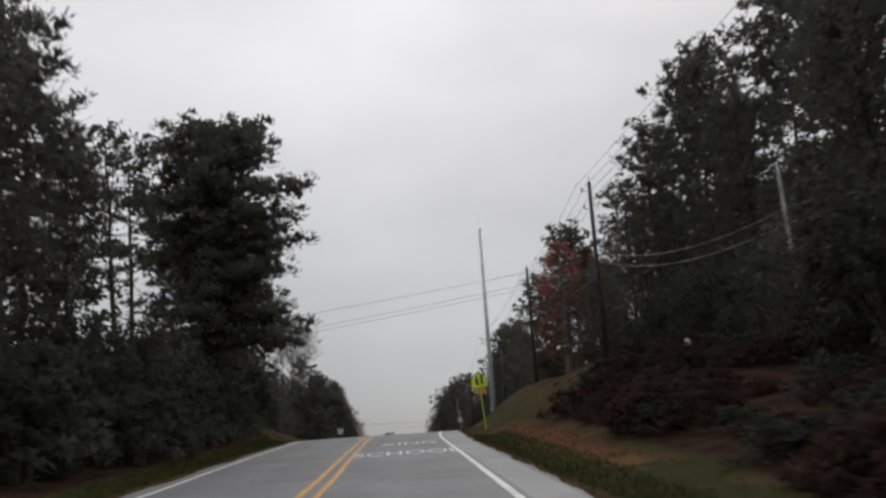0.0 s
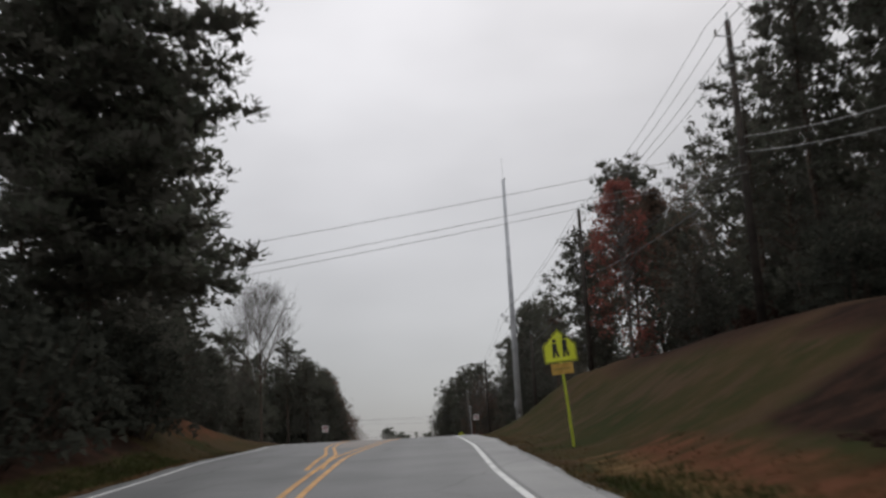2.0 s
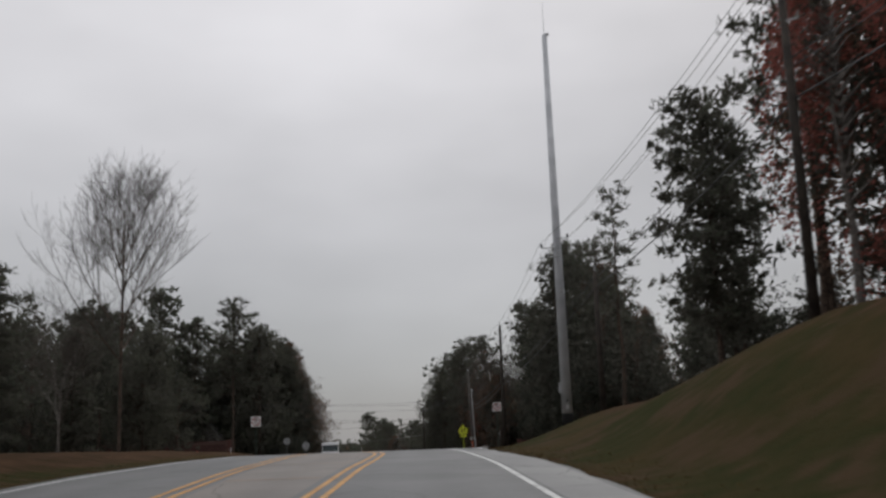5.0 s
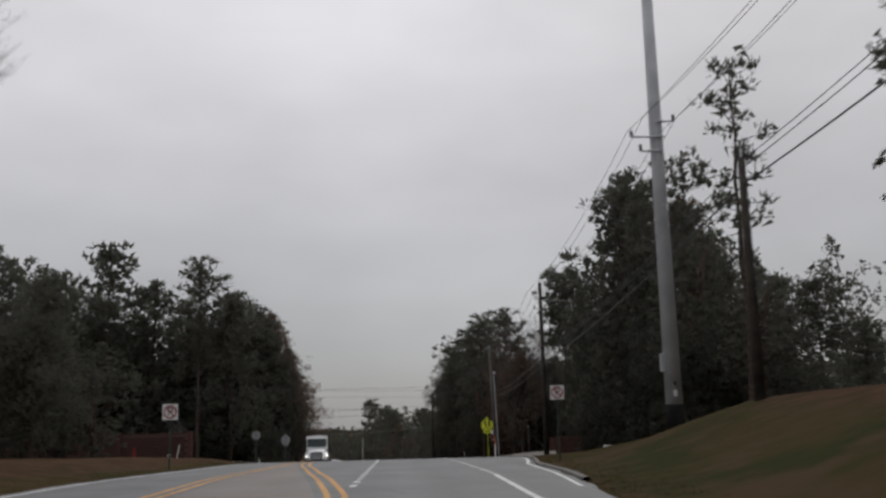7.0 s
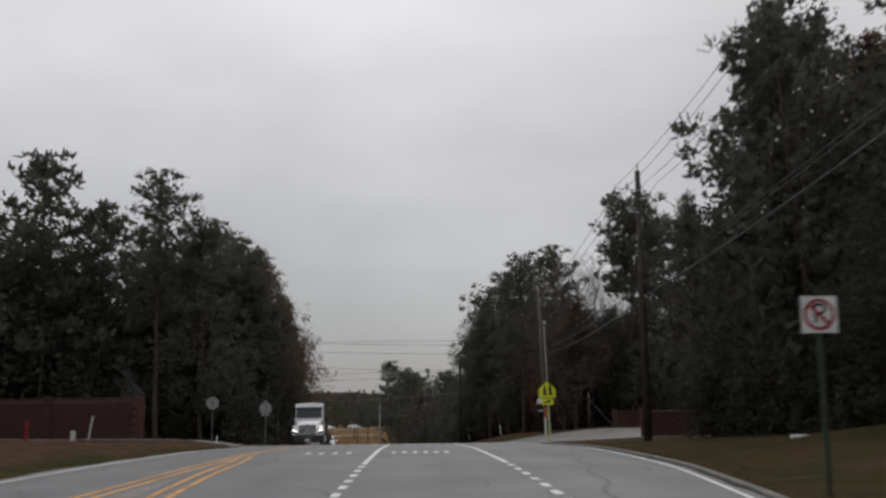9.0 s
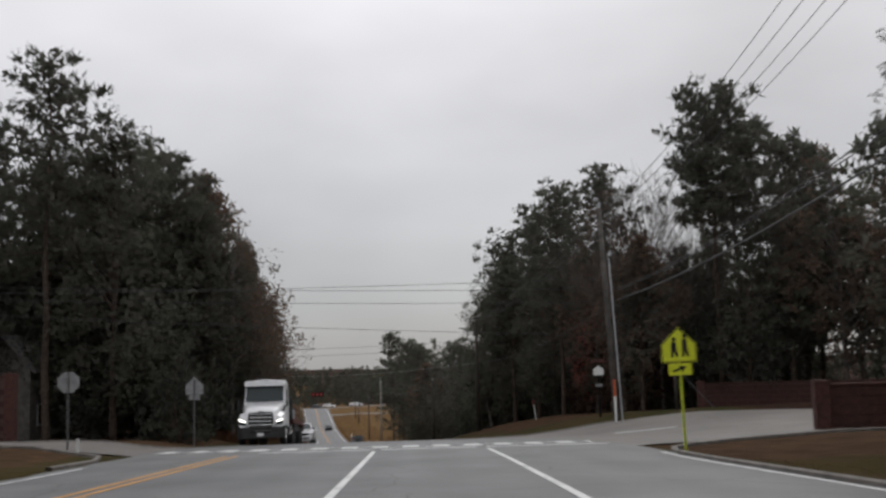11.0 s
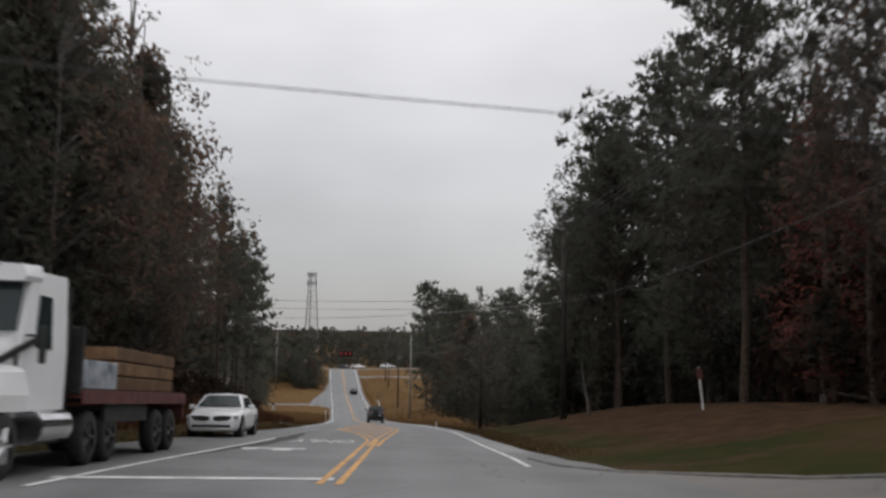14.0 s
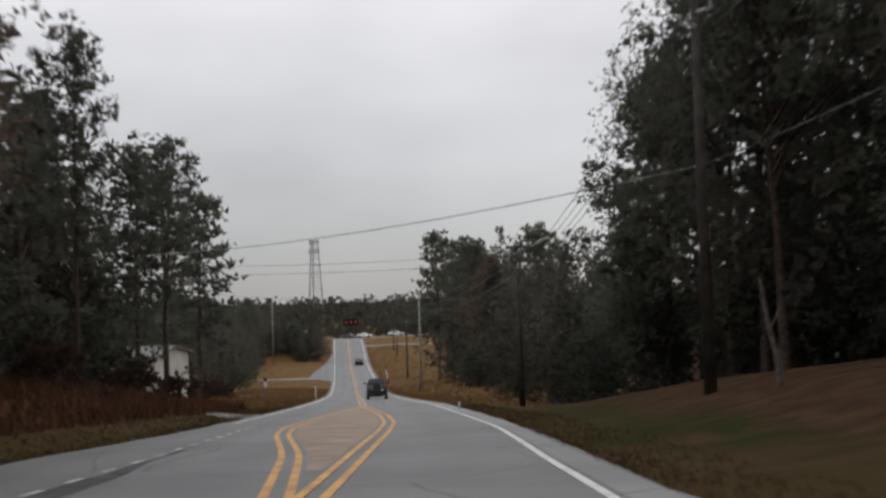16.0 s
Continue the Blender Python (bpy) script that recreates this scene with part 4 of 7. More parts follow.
def make_pine(seed, height, radius, clear, branches, label, per=7, tufts=17, blade=0.19, wide=0.021, near=True, ragged=0.22, fill=5, dome=2.4, gaps=0.0, clump=0.5, skirt=0.74, lopped=None):
    """A loblolly pine: bare lower trunk, drooping limbs that carry pads of upright needle brushes round a heart with
    shade in its colour.
    """
    r = random.Random(seed)
    g = np.random.default_rng(seed)
    root = empty("pine_tree", 0, -900, 0, label=label, category="tree")
    verts, faces = [], []
    lean = Vector((r.uniform(-0.03, 0.03), r.uniform(-0.03, 0.03), 0))
    trunk = [Vector((0, 0, -0.5)) + Vector((0, 0, (height + 0.3) * i / 9)) + lean * (height * i / 9) * (i / 9) + Vector((r.uniform(-0.1, 0.1), r.uniform(-0.1, 0.1), 0)) for i in range(10)]
    tr = 0.0085 * height + 0.03
    tube(verts, faces, trunk, [tr * (1 - 0.93 * i / 9) + 0.015 for i in range(10)], 7)
    spots, axes, inner = [], [], []
    lobe = [r.uniform(1 - ragged, 1 + ragged * 0.5) for _ in range(24)]
    bare = [[r.random() < gaps for _ in range(6)] for _ in range(7)]
    for i in range(branches):
        f = (i + r.random()) / branches
        if f < 0.88 and bare[int(f * 7)][int(i * 2.4 % math.tau / math.tau * 6)]:
            continue
        z = height * (clear + (0.965 - clear) * f)
        env = radius * (skirt + (0.884 - skirt) * 2.5 * f if f < 0.4 else 0.884 * math.sqrt(max(1 - ((f - 0.4) / 0.63) ** dome, 0.03)))
        az = i * 2.4 + r.uniform(-0.5, 0.5)
        ln = env * r.uniform(0.72, 1.02) * lobe[int((az % math.tau) / math.tau * 7.99) + 8 * min(int(f * 3), 2)]
        if lopped is not None and f < 0.33 and math.cos(az - lopped) > 0.2:
            ln *= 0.65
        t = z / height * 9
        k = min(int(t), 8)
        base = trunk[k].lerp(trunk[k + 1], t - k)
        base.z = z
        rise = -0.1 + 0.6 * f + r.uniform(-0.12, 0.15)
        out = Vector((math.cos(az), math.sin(az), 0))
        side = Vector((-out.y, out.x, 0))

        def at(s):
            return base + out * ln * s + Vector((0, 0, ln * (rise * s - 0.25 * s * s + 0.2 * s ** 4)))

        tube(verts, faces, [at(0), at(0.5), at(0.95)], [0.03 * ln / 3 + 0.02, 0.03, 0.01], 3)
        m = 1 + int(ln * clump)
        for j in range(m):
            s = 0.45 + 0.45 * (j + r.random()) / m if j < m - 1 else 0.92
            off = (0.05 + 0.3 * ln * (1.15 - s)) * r.uniform(-1, 1)
            p = at(s) + side * off + Vector((0, 0, r.uniform(0.0, 0.3)))
            if near and abs(off) > 0.4:
                tube(verts, faces, [at(max(s - 0.2, 0.1)), p], [0.022, 0.01], 3)
            puff = r.uniform(0.6, 0.95) * (0.55 + 0.13 * ln)
            for q in range(3):
                inner.append((p + Vector((r.gauss(0, 0.35), r.gauss(0, 0.35), r.gauss(0, 0.12))) * puff, 0.3 * puff, 0.5 * puff, 0.2 * puff))
            for q in range(int(tufts * (0.35 + 0.65 * puff / 0.8))):
                ball = Vector((r.gauss(0, 1), r.gauss(0, 1), r.gauss(0.25, 1))).normalized()
                spots.append(p + Vector((ball.x, ball.y, ball.z * 0.58)) * puff * r.uniform(0.55, 0.95))
                axes.append((ball * 0.75 + Vector((r.gauss(0, 0.2), r.gauss(0, 0.2), 0.5))).normalized())
        for j in range(fill):
            inner.append((at(r.uniform(0.0, 0.72)) + side * r.gauss(0, 0.2 * ln) + Vector((0, 0, r.gauss(0, 0.4))), 0.55, 0.55, 0.14))
    for j in range(16):
        spots.append(trunk[9] + Vector((r.gauss(0, 0.35), r.gauss(0, 0.35), r.uniform(-1.0, 0.0))))
        axes.append(Vector((r.gauss(0, 0.3), r.gauss(0, 0.3), 1)).normalized())
    mesh_ob("trunk", verts, faces, BARK, root, True)
    brush_mesh("crown", spots, axes, blade, wide, per, g, NEEDLES, root)
    places, spread, lengths, widths = zip(*inner)
    leaf_mesh("inner_foliage", places, spread, lengths, widths, 6, g, HEART, root, radial=False)
    return root


def make_broadleaf(seed, height, radius, low, clumps, label, mat, per=17, leaf=0.235, bark=None, name="broadleaf_tree", fill=True):
    """A rounded, ragged hardwood with limbs and many leaf clumps."""
    r = random.Random(seed)
    g = np.random.default_rng(seed)
    root = empty(name, 0, -900, 0, label=label, category="tree")
    verts, faces = [], []
    top = Vector((r.uniform(-0.5, 0.5), r.uniform(-0.5, 0.5), height * 0.9))
    tube(verts, faces, [Vector((0, 0, -0.5)), Vector((0.1, 0, height * 0.3)), top * 0.65, top], [0.010 * height + 0.04, 0.008 * height, 0.06, 0.02], 7)
    cen, siz, inner = [], [], []
    mid = height * (low + 1) / 2
    half = height * (1 - low) / 2
    lobes = [(r.uniform(0, math.tau), r.uniform(-0.85, 0.9), r.uniform(0.8, 1.15)) for _ in range(15)]
    for i in range(clumps):
        az0, zz0, k0 = lobes[i % 15]
        az, zz = az0 + r.gauss(0, 0.40), max(-1.0, min(1.0, zz0 + r.gauss(0, 0.22)))
        rad = radius * k0 * math.sqrt(max(1 - zz * zz * 0.92, 0.05)) * (1.0 - 0.22 * zz)
        q = rad * (1 - abs(r.gauss(0, 0.24)))
        p = Vector((math.cos(az) * q, math.sin(az) * q, mid + zz * half))
        cen.append(p)
        siz.append(r.uniform(0.35, 0.7))
        if fill:
            k = r.uniform(0.35, 0.76)
            inner.append(Vector((p.x * k, p.y * k, mid + (p.z - mid) * 0.88)))
        if i % 5 == 0:
            s = Vector((0.1, 0, min(max(p.z - q * 0.9, height * 0.12), height * 0.85)))
            tube(verts, faces, [s, s.lerp(p, 0.5) + Vector((0, 0, 0.2)), p], [0.04 + 0.003 * height, 0.03, 0.01], 4)
    mesh_ob("trunk", verts, faces, bark or BARK, root, True)
    leaf_mesh("crown", cen, siz, leaf, leaf * 0.36, per, g, mat, root, radial=False)
    if inner:
        leaf_mesh("inner_foliage", inner, [0.65] * len(inner), 0.5, 0.15, 6, g, HEART, root, radial=False)
    return root


def make_bare(seed, height, label, fans=5, depth=5, mat=None, leader=0.0):
    """A leafless hardwood: limbs spreading in a V, or off one straight leader, and forking into fine curved twigs."""
    r = random.Random(seed)
    root = empty("bare_tree", 0, -900, 0, label=label, category="tree")
    lv, lf, tv, tf = [], [], [], []
    spans = (leader or 0.46, 0.27, 0.2, 0.125, 0.08, 0.055)

    def grow(p, d, rad, level, reach=1.0):
        ln = height * spans[level] * reach * (r.uniform(0.8, 1.15) if level or not leader else 1.0)
        pts = [p]
        for s in range(3):
            d = (d + (Vector((r.gauss(0, 0.1), r.gauss(0, 0.1), 0.06)) if level else Vector((0, 0, 1)))).normalized()
            pts.append(pts[-1] + d * ln / 3)
        if level >= 3:
            tube(tv, tf, [pts[0], pts[2], pts[3]][:: 2 if level == depth else 1], [rad, rad * 0.8, rad * 0.5][:: 2 if level == depth else 1], 3)
        else:
            tube(lv, lf, pts, [rad, rad * 0.85, rad * 0.7, rad * 0.55], 6)
        if level >= depth:
            return
        limbs = fans if level else 13 if leader else fans + 1
        for k in range(limbs):
            s = r.uniform(0.3 if level else 0.45, 1.0) if k else 1.0
            far = reach
            if leader and level == 0:
                s = 1 - 0.62 * k / limbs
                far = 0.2 + 1.5 * (1 - s)
            j = min(int(s * 3), 2)
            q = pts[j].lerp(pts[j + 1], s * 3 - j)
            turn = k * 2.4 + r.uniform(-0.5, 0.5)
            side = Vector((math.cos(turn), math.sin(turn), r.gauss(0.1, 0.25))).normalized()
            grow(q, (d + side * ((r.uniform(0.6, 1.05) if level else 2.3 - 1.8 * s if leader else 1.3 - 0.8 * s) if k else 0.12)).normalized(), max(rad * 0.5, 0.009), level + 1, far if level == 0 else 0.5 + 0.5 * reach)

    grow(Vector((0, 0, -0.4)), Vector((0, 0, 1)), 0.0075 * height, 0)
    mesh_ob("trunk", lv, lf, mat or GREY_BARK, root, True)
    tagged(mesh_ob("twig_crown", tv, tf, TWIG_HAZE, root), kind="stuff")
    return root


def make_shrub(seed, height, radius, clumps, label, mat, leaf=0.24, per=14, name="shrub"):
    r = random.Random(seed)
    g = np.random.default_rng(seed)
    root = empty(name, 0, -900, 0, label=label, category="shrub")
    verts, faces, cen, siz = [], [], [], []
    for i in range(clumps):
        az, f = r.uniform(0, math.tau), r.random()
        q = radius * math.sqrt(r.random()) * (1.05 - 0.6 * f)
        p = Vector((math.cos(az) * q, math.sin(az) * q, height * (0.06 + 0.9 * f * r.uniform(0.75, 1.05))))
        cen.append(p)
        siz.append(r.uniform(0.15, 0.4))
        if i % 5 == 0:
            tube(verts, faces, [Vector((p.x * 0.15, p.y * 0.15, -0.2)), Vector((p.x * 0.6, p.y * 0.6, p.z * 0.55)), p], [0.035, 0.025, 0.008], 4)
    mesh_ob("stem", verts, faces, BARK, root)
    leaf_mesh("foliage", cen, siz, leaf, leaf * 0.36, per, g, mat, root, radial=False)
    return root


PINE_LABEL = "tall dark green pine with clumped needle crown"
KINDS = {
    "P1": (make_pine(11, 20, 4.6, 0.42, 42, PINE_LABEL, fill=4, gaps=0.08, ragged=0.32), 20),
    "P2": (make_pine(12, 22, 4.3, 0.52, 34, PINE_LABEL, fill=2, gaps=0.12, ragged=0.36, dome=2.8), 22),
    "P3": (make_pine(13, 18, 4.6, 0.2, 52, "broad dark pine branching low along its trunk", fill=8, gaps=0.04), 18),
    "P4": (make_pine(14, 22, 6.2, 0.24, 90, "large spreading dark pine beside the road", tufts=22, ragged=0.1, fill=18, dome=5.0, clump=0.75, skirt=1.0, lopped=3.69), 22),
    "P5": (make_pine(15, 20, 2.6, 0.42, 26, "thin tall pine with a sparse open crown", ragged=0.45, fill=1, gaps=0.15), 20),
    "PU": (make_pine(18, 21, 4.9, 0.58, 46, "tall pine with a broad umbrella crown over bare trunk", fill=5, gaps=0.0, ragged=0.3, dome=3.2), 21),
    "PF": (make_pine(17, 20, 4.4, 0.3, 34, "dark pine standing back in the wood", per=3, tufts=8, blade=0.34, wide=0.05, near=False, fill=7), 20),
    "C1": (make_pine(16, 13, 3.5, 0.05, 46, "bushy young pine foliaged down to the ground", fill=8, gaps=0.03), 13),
    "B1": (make_broadleaf(21, 15, 5.0, 0.06, 400, "dense dark evergreen hardwood at the wood's edge", LEAVES, per=18, leaf=0.19), 15),
    "B2": (make_broadleaf(22, 18, 4.4, 0.12, 350, "tall dark evergreen hardwood of the roadside wood", LEAVES, per=18, leaf=0.19), 18),
    "B3": (make_broadleaf(23, 12, 4.0, 0.02, 230, "dark leafy tree covered in vines to the ground", SHADE_LEAVES, per=13, leaf=0.215), 12),
    "BF": (make_broadleaf(27, 16, 4.8, 0.05, 200, "dark leafy tree standing back in the wood", LEAVES, per=9, leaf=0.38), 16),
    "R1": (make_broadleaf(24, 16, 2.5, 0.1, 520, "hardwood with rust red autumn leaves", RED_LEAVES, per=12, leaf=0.17, bark=GREY_BARK, fill=False), 16),
    "W1": (make_broadleaf(25, 16, 4.2, 0.2, 240, "hardwood with thin brown autumn leaves", BROWN_LEAVES, per=13, leaf=0.2, bark=GREY_BARK, fill=False), 16),
    "W2": (make_broadleaf(26, 14, 4.0, 0.08, 300, "brown leaved oak at the wood's edge", BROWN_LEAVES, per=15, leaf=0.21), 14),
    "D1": (make_bare(31, 16, "bare grey hardwood with fine upswept twigs", fans=4, mat=BARK, leader=0.86), 16),
    "D2": (make_bare(32, 14, "bare leafless tree among the evergreens", fans=4), 14),
    "S1": (make_shrub(41, 3.0, 2.0, 100, "dark evergreen shrub at the wood's foot", SHADE_LEAVES, leaf=0.24, per=13), 3.0),
    "S2": (make_shrub(42, 2.2, 1.8, 100, "brown winter brush beside the road", BRUSH, leaf=0.22, per=11), 2.2),
    "S3": (make_shrub(43, 4.5, 2.6, 160, "tall dark understorey thicket", SHADE_LEAVES, leaf=0.26, per=12), 4.5),
}


def plant(kind, x, y, top=None, high=None, wide=1.0, turn=None, group="roadside trees"):
    """A tree at x, y; top is the height of its tip in the world, high its own height."""
    if abs(x - line_x(y)) > 24.5 or y > 264:
        kind = {"P1": "PF", "P2": "PF", "P3": "PF", "B1": "BF", "B2": "BF", "C1": "PF"}.get(kind, kind)
    if y > 300 or (y < 110 and abs(x) > 22):
        kind = {"B3": "BF"}.get(kind, kind)
    tmpl, h0 = KINDS[kind]
    z = ground_at(x, y) - 0.15
    h = (top - z) if top is not None else high or h0
    s = h / h0
    w = s ** 0.6 * wide
    m = Matrix.LocRotScale((x, y, z), Euler((0, 0, (x * 12.9898 + y * 78.233) % math.tau if turn is None else turn)), (w, w, s))
    return tagged(copy_thing(tmpl, m), group=group)


def wood(y0, y1, u0, u1, step, kinds, h, seed, jitter=0.8, side=1, clear=None):
    """A stand of trees between y0 and y1, u0 and u1 metres from the driving line."""
    rg = random.Random(seed)
    y = y0
    row = 0
    while y <= y1:
        u = u0 + (row % 2) * step * 0.5
        while u <= u1:
            yy, uu = y + rg.uniform(-jitter, jitter) * step * 0.5, u + rg.uniform(-jitter, jitter) * step * 0.5
            x = line_x(yy) + side * uu
            if clear is None or not clear(x, yy):
                plant(rg.choice(kinds), x, yy, high=rg.uniform(*h), wide=rg.uniform(0.9, 1.15))
            u += step
        y += step
        row += 1


# left of the road, before the crest
plant("P4", -13.4, 63.5, top=24.4, wide=1.2, turn=5.733)
plant("P2", -19.6, 66, top=24.0, wide=1.1)
plant("P1", -17.5, 48, top=19.5, wide=0.75)
plant("P1", -18.6, 52, top=19.5, wide=0.75)
plant("P5", -14.6, 46.5, top=18.0, wide=1.1)
plant("P3", -18.8, 91.5, top=26.5, wide=1.38)
for x, y, k, t in ((-19.6, 48, "P1", 23.5), (-17.4, 40, "P2", 23), (-19.5, 40, "D2", 22), (-18, 34, "P1", 23), (-16, 28, "P2", 22), (-21, 44, "P1", 26), (-14.5, 22, "P1", 21), (-19, 71, "P2", 18)):
    plant(k, x, y, top=t, wide=1.2)
for i in range(26):
    y = 14 + i * 2.35
    plant(("S3", "S1", "S3", "B3")[i % 4], line_x(y) - 11.8 - (i * 7 % 5) * 0.8, y, high=(4.2, 3.0, 5.5, 7.0)[i % 4])
for x, y, t in ((-22, 36, 15), (-24, 45, 15), (-19.5, 52, 11), (-23, 28, 15), (-17.2, 53, 9.8), (-20.5, 47, 14.5), (-18.6, 43, 14), (-16.4, 37, 13), (-22.5, 55, 11), (-19.5, 59, 10.5), (-15.4, 57, 10)):
    plant("BF", x, y, top=t, wide=1.05)
low = random.Random(15)
for i in range(44):
    y = low.uniform(8, 64)
    plant(("S1", "S3", "S1")[i % 3], line_x(y) + edge_left(y) - low.uniform(2.6, 4.6), y, high=low.uniform(1.4, 3.6), wide=1.1)
wood(16, 46, 21, 38, 9, ("BF", "PF"), (8, 11), 3, side=-1)
wood(52, 74, 24, 38, 9, ("BF", "B3"), (3, 5), 5, side=-1)
plant("B3", -14.2, 74, high=8)
plant("B3", -16.6, 91, high=7)
plant("C1", -15.6, 80, high=8.5)
plant("S3", -16.2, 70, high=5)
for x, y, h in ((-18.5, 84, 7), (-17.5, 96, 6.5), (-24, 88, 7.5), (-23, 80, 7), (-29, 84, 7.5), (-22, 97, 9), (-27, 100, 10)):
    plant("B3", x, y, high=h)
for x, y, t, k in ((-19.4, 101, 13.4, "C1"), (-17.8, 104.5, 11.6, "C1"), (-20.5, 96, 12.5, "B3"), (-22.5, 104, 13.6, "C1")):
    plant(k, x, y, top=t)
# left lawn: bare tree, dark evergreens behind it
plant("D1", -16.0, 116.5, top=17.4, turn=0.6, wide=0.85)
plant("D2", -20.5, 121, top=14.0)
for x, y, t, k in ((-24, 150, 14.5, "B1"), (-28, 145, 15.5, "B3"), (-33, 150, 17, "B1"), (-38, 142, 17, "P3"), (-44, 150, 18, "B2"), (-30, 158, 17.5, "C1"), (-25, 136, 12.5, "C1"), (-30, 132, 13, "B3"), (-36, 128, 14, "C1"), (-42, 132, 16, "B1"), (-48, 120, 15, "C1"), (-50, 138, 17, "P1")):
    plant(k, x, y, top=t)
# left block past the crossing
for x, y, t, k in ((-25.3, 198, 23.7, "P1"), (-35, 199, 25.4, "P2"), (-31, 201, 21.5, "P1"), (-22.2, 200, 19.5, "B2"), (-21, 206, 18.6, "P3"), (-21.4, 218.5, 18.4, "P1"), (-24.2, 213.5, 21.2, "P3"), (-20.6, 212, 18.5, "W2"), (-19.6, 209, 16.5, "B2"), (-18.9, 219, 17.3, "W1"), (-21.6, 222, 13.0, "D2"), (-17.3, 209, 13.5, "W1"), (-17.0, 215.5, 12.5, "W1"), (-18.9, 211.5, 13.5, "B2"), (-18.7, 217, 12, "B2"), (-18.6, 206, 11, "B3"), (-20, 226, 12.5, "W1"), (-18.6, 221.5, 14.8, "W2"), (-17.9, 214.8, 12.4, "W2"),
                   (-29, 208, 20, "B2"), (-40, 196, 22, "P3"), (-46, 199, 23, "PF"), (-28, 217, 19, "P1"), (-34, 212, 21, "BF"), (-52, 195, 21, "P2"), (-26, 224, 17, "B1"), (-31, 226, 18, "P2"), (-58, 200, 22, "BF"), (-66, 196, 22, "PF"), (-40, 206, 21, "BF"), (-48, 208, 21, "BF")):
    plant(k, x, y, top=t)
for i in range(12):
    y = 196 + i * 2.8
    plant(("S3", "S1", "B3")[i % 3], line_x(y) - 12.2 - (i % 4) * 0.6, y, high=(4.5, 3, 6)[i % 3])
for i in range(9):
    if i != 1:
        plant(("S3", "B3")[i % 2], -24 - i * 3.6, 200 - (i % 3), high=(5 if i else 2.5) + i % 3)
for i in range(13):
    plant("BF", -24 - i * 3.3, 205 + (i % 3) * 2.5, high=(11.5 if i < 4 else 15.5) + i % 3 * 1.5, wide=1.15)
for i in range(8):
    plant("BF", -38 - i * 3.0, 203 + (i * 3 % 4), top=21.5 + (i * 5 % 4), wide=1.2)
for x, y, t in ((-28.5, 210, 19), (-33, 205.5, 20.5), (-37.5, 202, 20), (-23, 207, 16.5)):
    plant("BF", x, y, top=t, wide=1.1)
for i in range(5):
    plant("BF", -25 - i * 3.1, 209 + (i % 2) * 2, top=17.5 + i % 2, wide=1.1)
for i in range(8):
    plant("B3", -24 - i * 4.1, (209 if i < 2 else 201.5) + (i % 2) * 2, high=9 + i % 3, wide=1.15)
for i in range(12):
    plant(("BF", "B3")[i % 2], -23 - i * 3.2, 158 + (i * 5 % 4) * 2.2, high=7.5 + i % 4)
# left pines towards the valley
plant("P1", -20.0, 237, top=11.3, wide=0.62)
for x, y, t, k in ((-22.5, 232, 13.5, "P3"), (-23.5, 252, 9.6, "P1"), (-25.6, 262, 11.5, "P5"), (-24.2, 258, 11.0, "P1"), (-27.6, 275, 9.9, "P3"), (-26, 246, 11.5, "P2"), (-29, 252, 12, "P3"), (-26.5, 240, 13, "P1"), (-30, 236, 14, "P2"), (-34, 244, 13, "B2"), (-36, 256, 10, "P1"), (-28, 228, 14, "P3"), (-25.5, 234, 10, "B3"), (-29.5, 245, 6, "B3"), (-31, 247, 8.5, "BF"), (-34, 240, 10.5, "BF"), (-29, 231, 11, "BF"), (-32, 227, 12, "BF"), (-36, 234, 12, "BF"), (-39, 246, 10, "BF"), (-27, 223, 11, "BF"), (-25, 243, 9, "BF"), (-27.5, 251, 9, "BF"), (-24.8, 248, 7.0, "BF"), (-30, 258, 9, "BF"), (-32, 260, 8.5, "BF")):
    plant(k, x, y, top=t)
for i in range(10):
    y = 226 + i * 3.4
    plant(("S2", "S1", "S2")[i % 3], line_x(y) - 11.5 - (i % 3) * 1.3, y, high=(2.2, 2.8, 1.8)[i % 3])
for x, y, t, k in ((-40, 306, 0.5, "C1"), (-41, 332, -1.5, "B3"), (-44, 338, 0, "B1"), (-46, 326, 3, "C1"), (-52, 345, 2, "P3"), (-48, 362, -1, "B3"), (-52, 376, 0, "B1"), (-56, 392, 0, "B3"), (-57, 330, 4, "P1"), (-68, 350, 3, "P2"), (-60, 410, 1, "P3"), (-64, 430, 2, "B1"), (-68, 445, 3, "P1"), (-61, 395, 2, "P1"), (-56, 360, 2.5, "BF"), (-70, 380, 4, "PF"), (-62, 345, 4, "BF"), (-75, 410, 5, "PF"), (-82, 440, 5, "BF"), (-73, 470, 0, "B3"), (-77, 490, 1, "B1"), (-49.5, 352, -2.5, "B3"), (-53.5, 368, -2, "B1"), (-59, 385, -1.5, "B3"), (-63, 405, -1.5, "B3"), (-63, 425, 0, "B3"), (-68, 450, 1, "B1")):
    plant(k, x, y, top=t)
edge = random.Random(21)
for i in range(34):
    y = 376 + i * 3.7
    plant(("B3", "S3", "S3", "C1")[i % 4], line_x(y) - (24.0 if y < 433 else 11.5) - edge.uniform(0.0, 6), y, high=edge.uniform(3.0, 6.0) * (1.3 if y > 433 else 1))
for i in range(16):
    plant(("B1", "P3", "BF", "B3")[i % 4], -50 - i * 2.1, 440 + (i * 7 % 5) * 5, high=edge.uniform(8.5, 11.5) * (0.7 if i < 4 else 1), wide=1.2)
for x, y, h in ((-32.5, 297, 1.8), (-35, 303, 2.2), (-37.5, 309, 2.2), (-40, 304, 2.6), (-43, 313, 3.0), (-36, 294, 2.0)):
    plant("S2", x, y, high=h, wide=1.2)
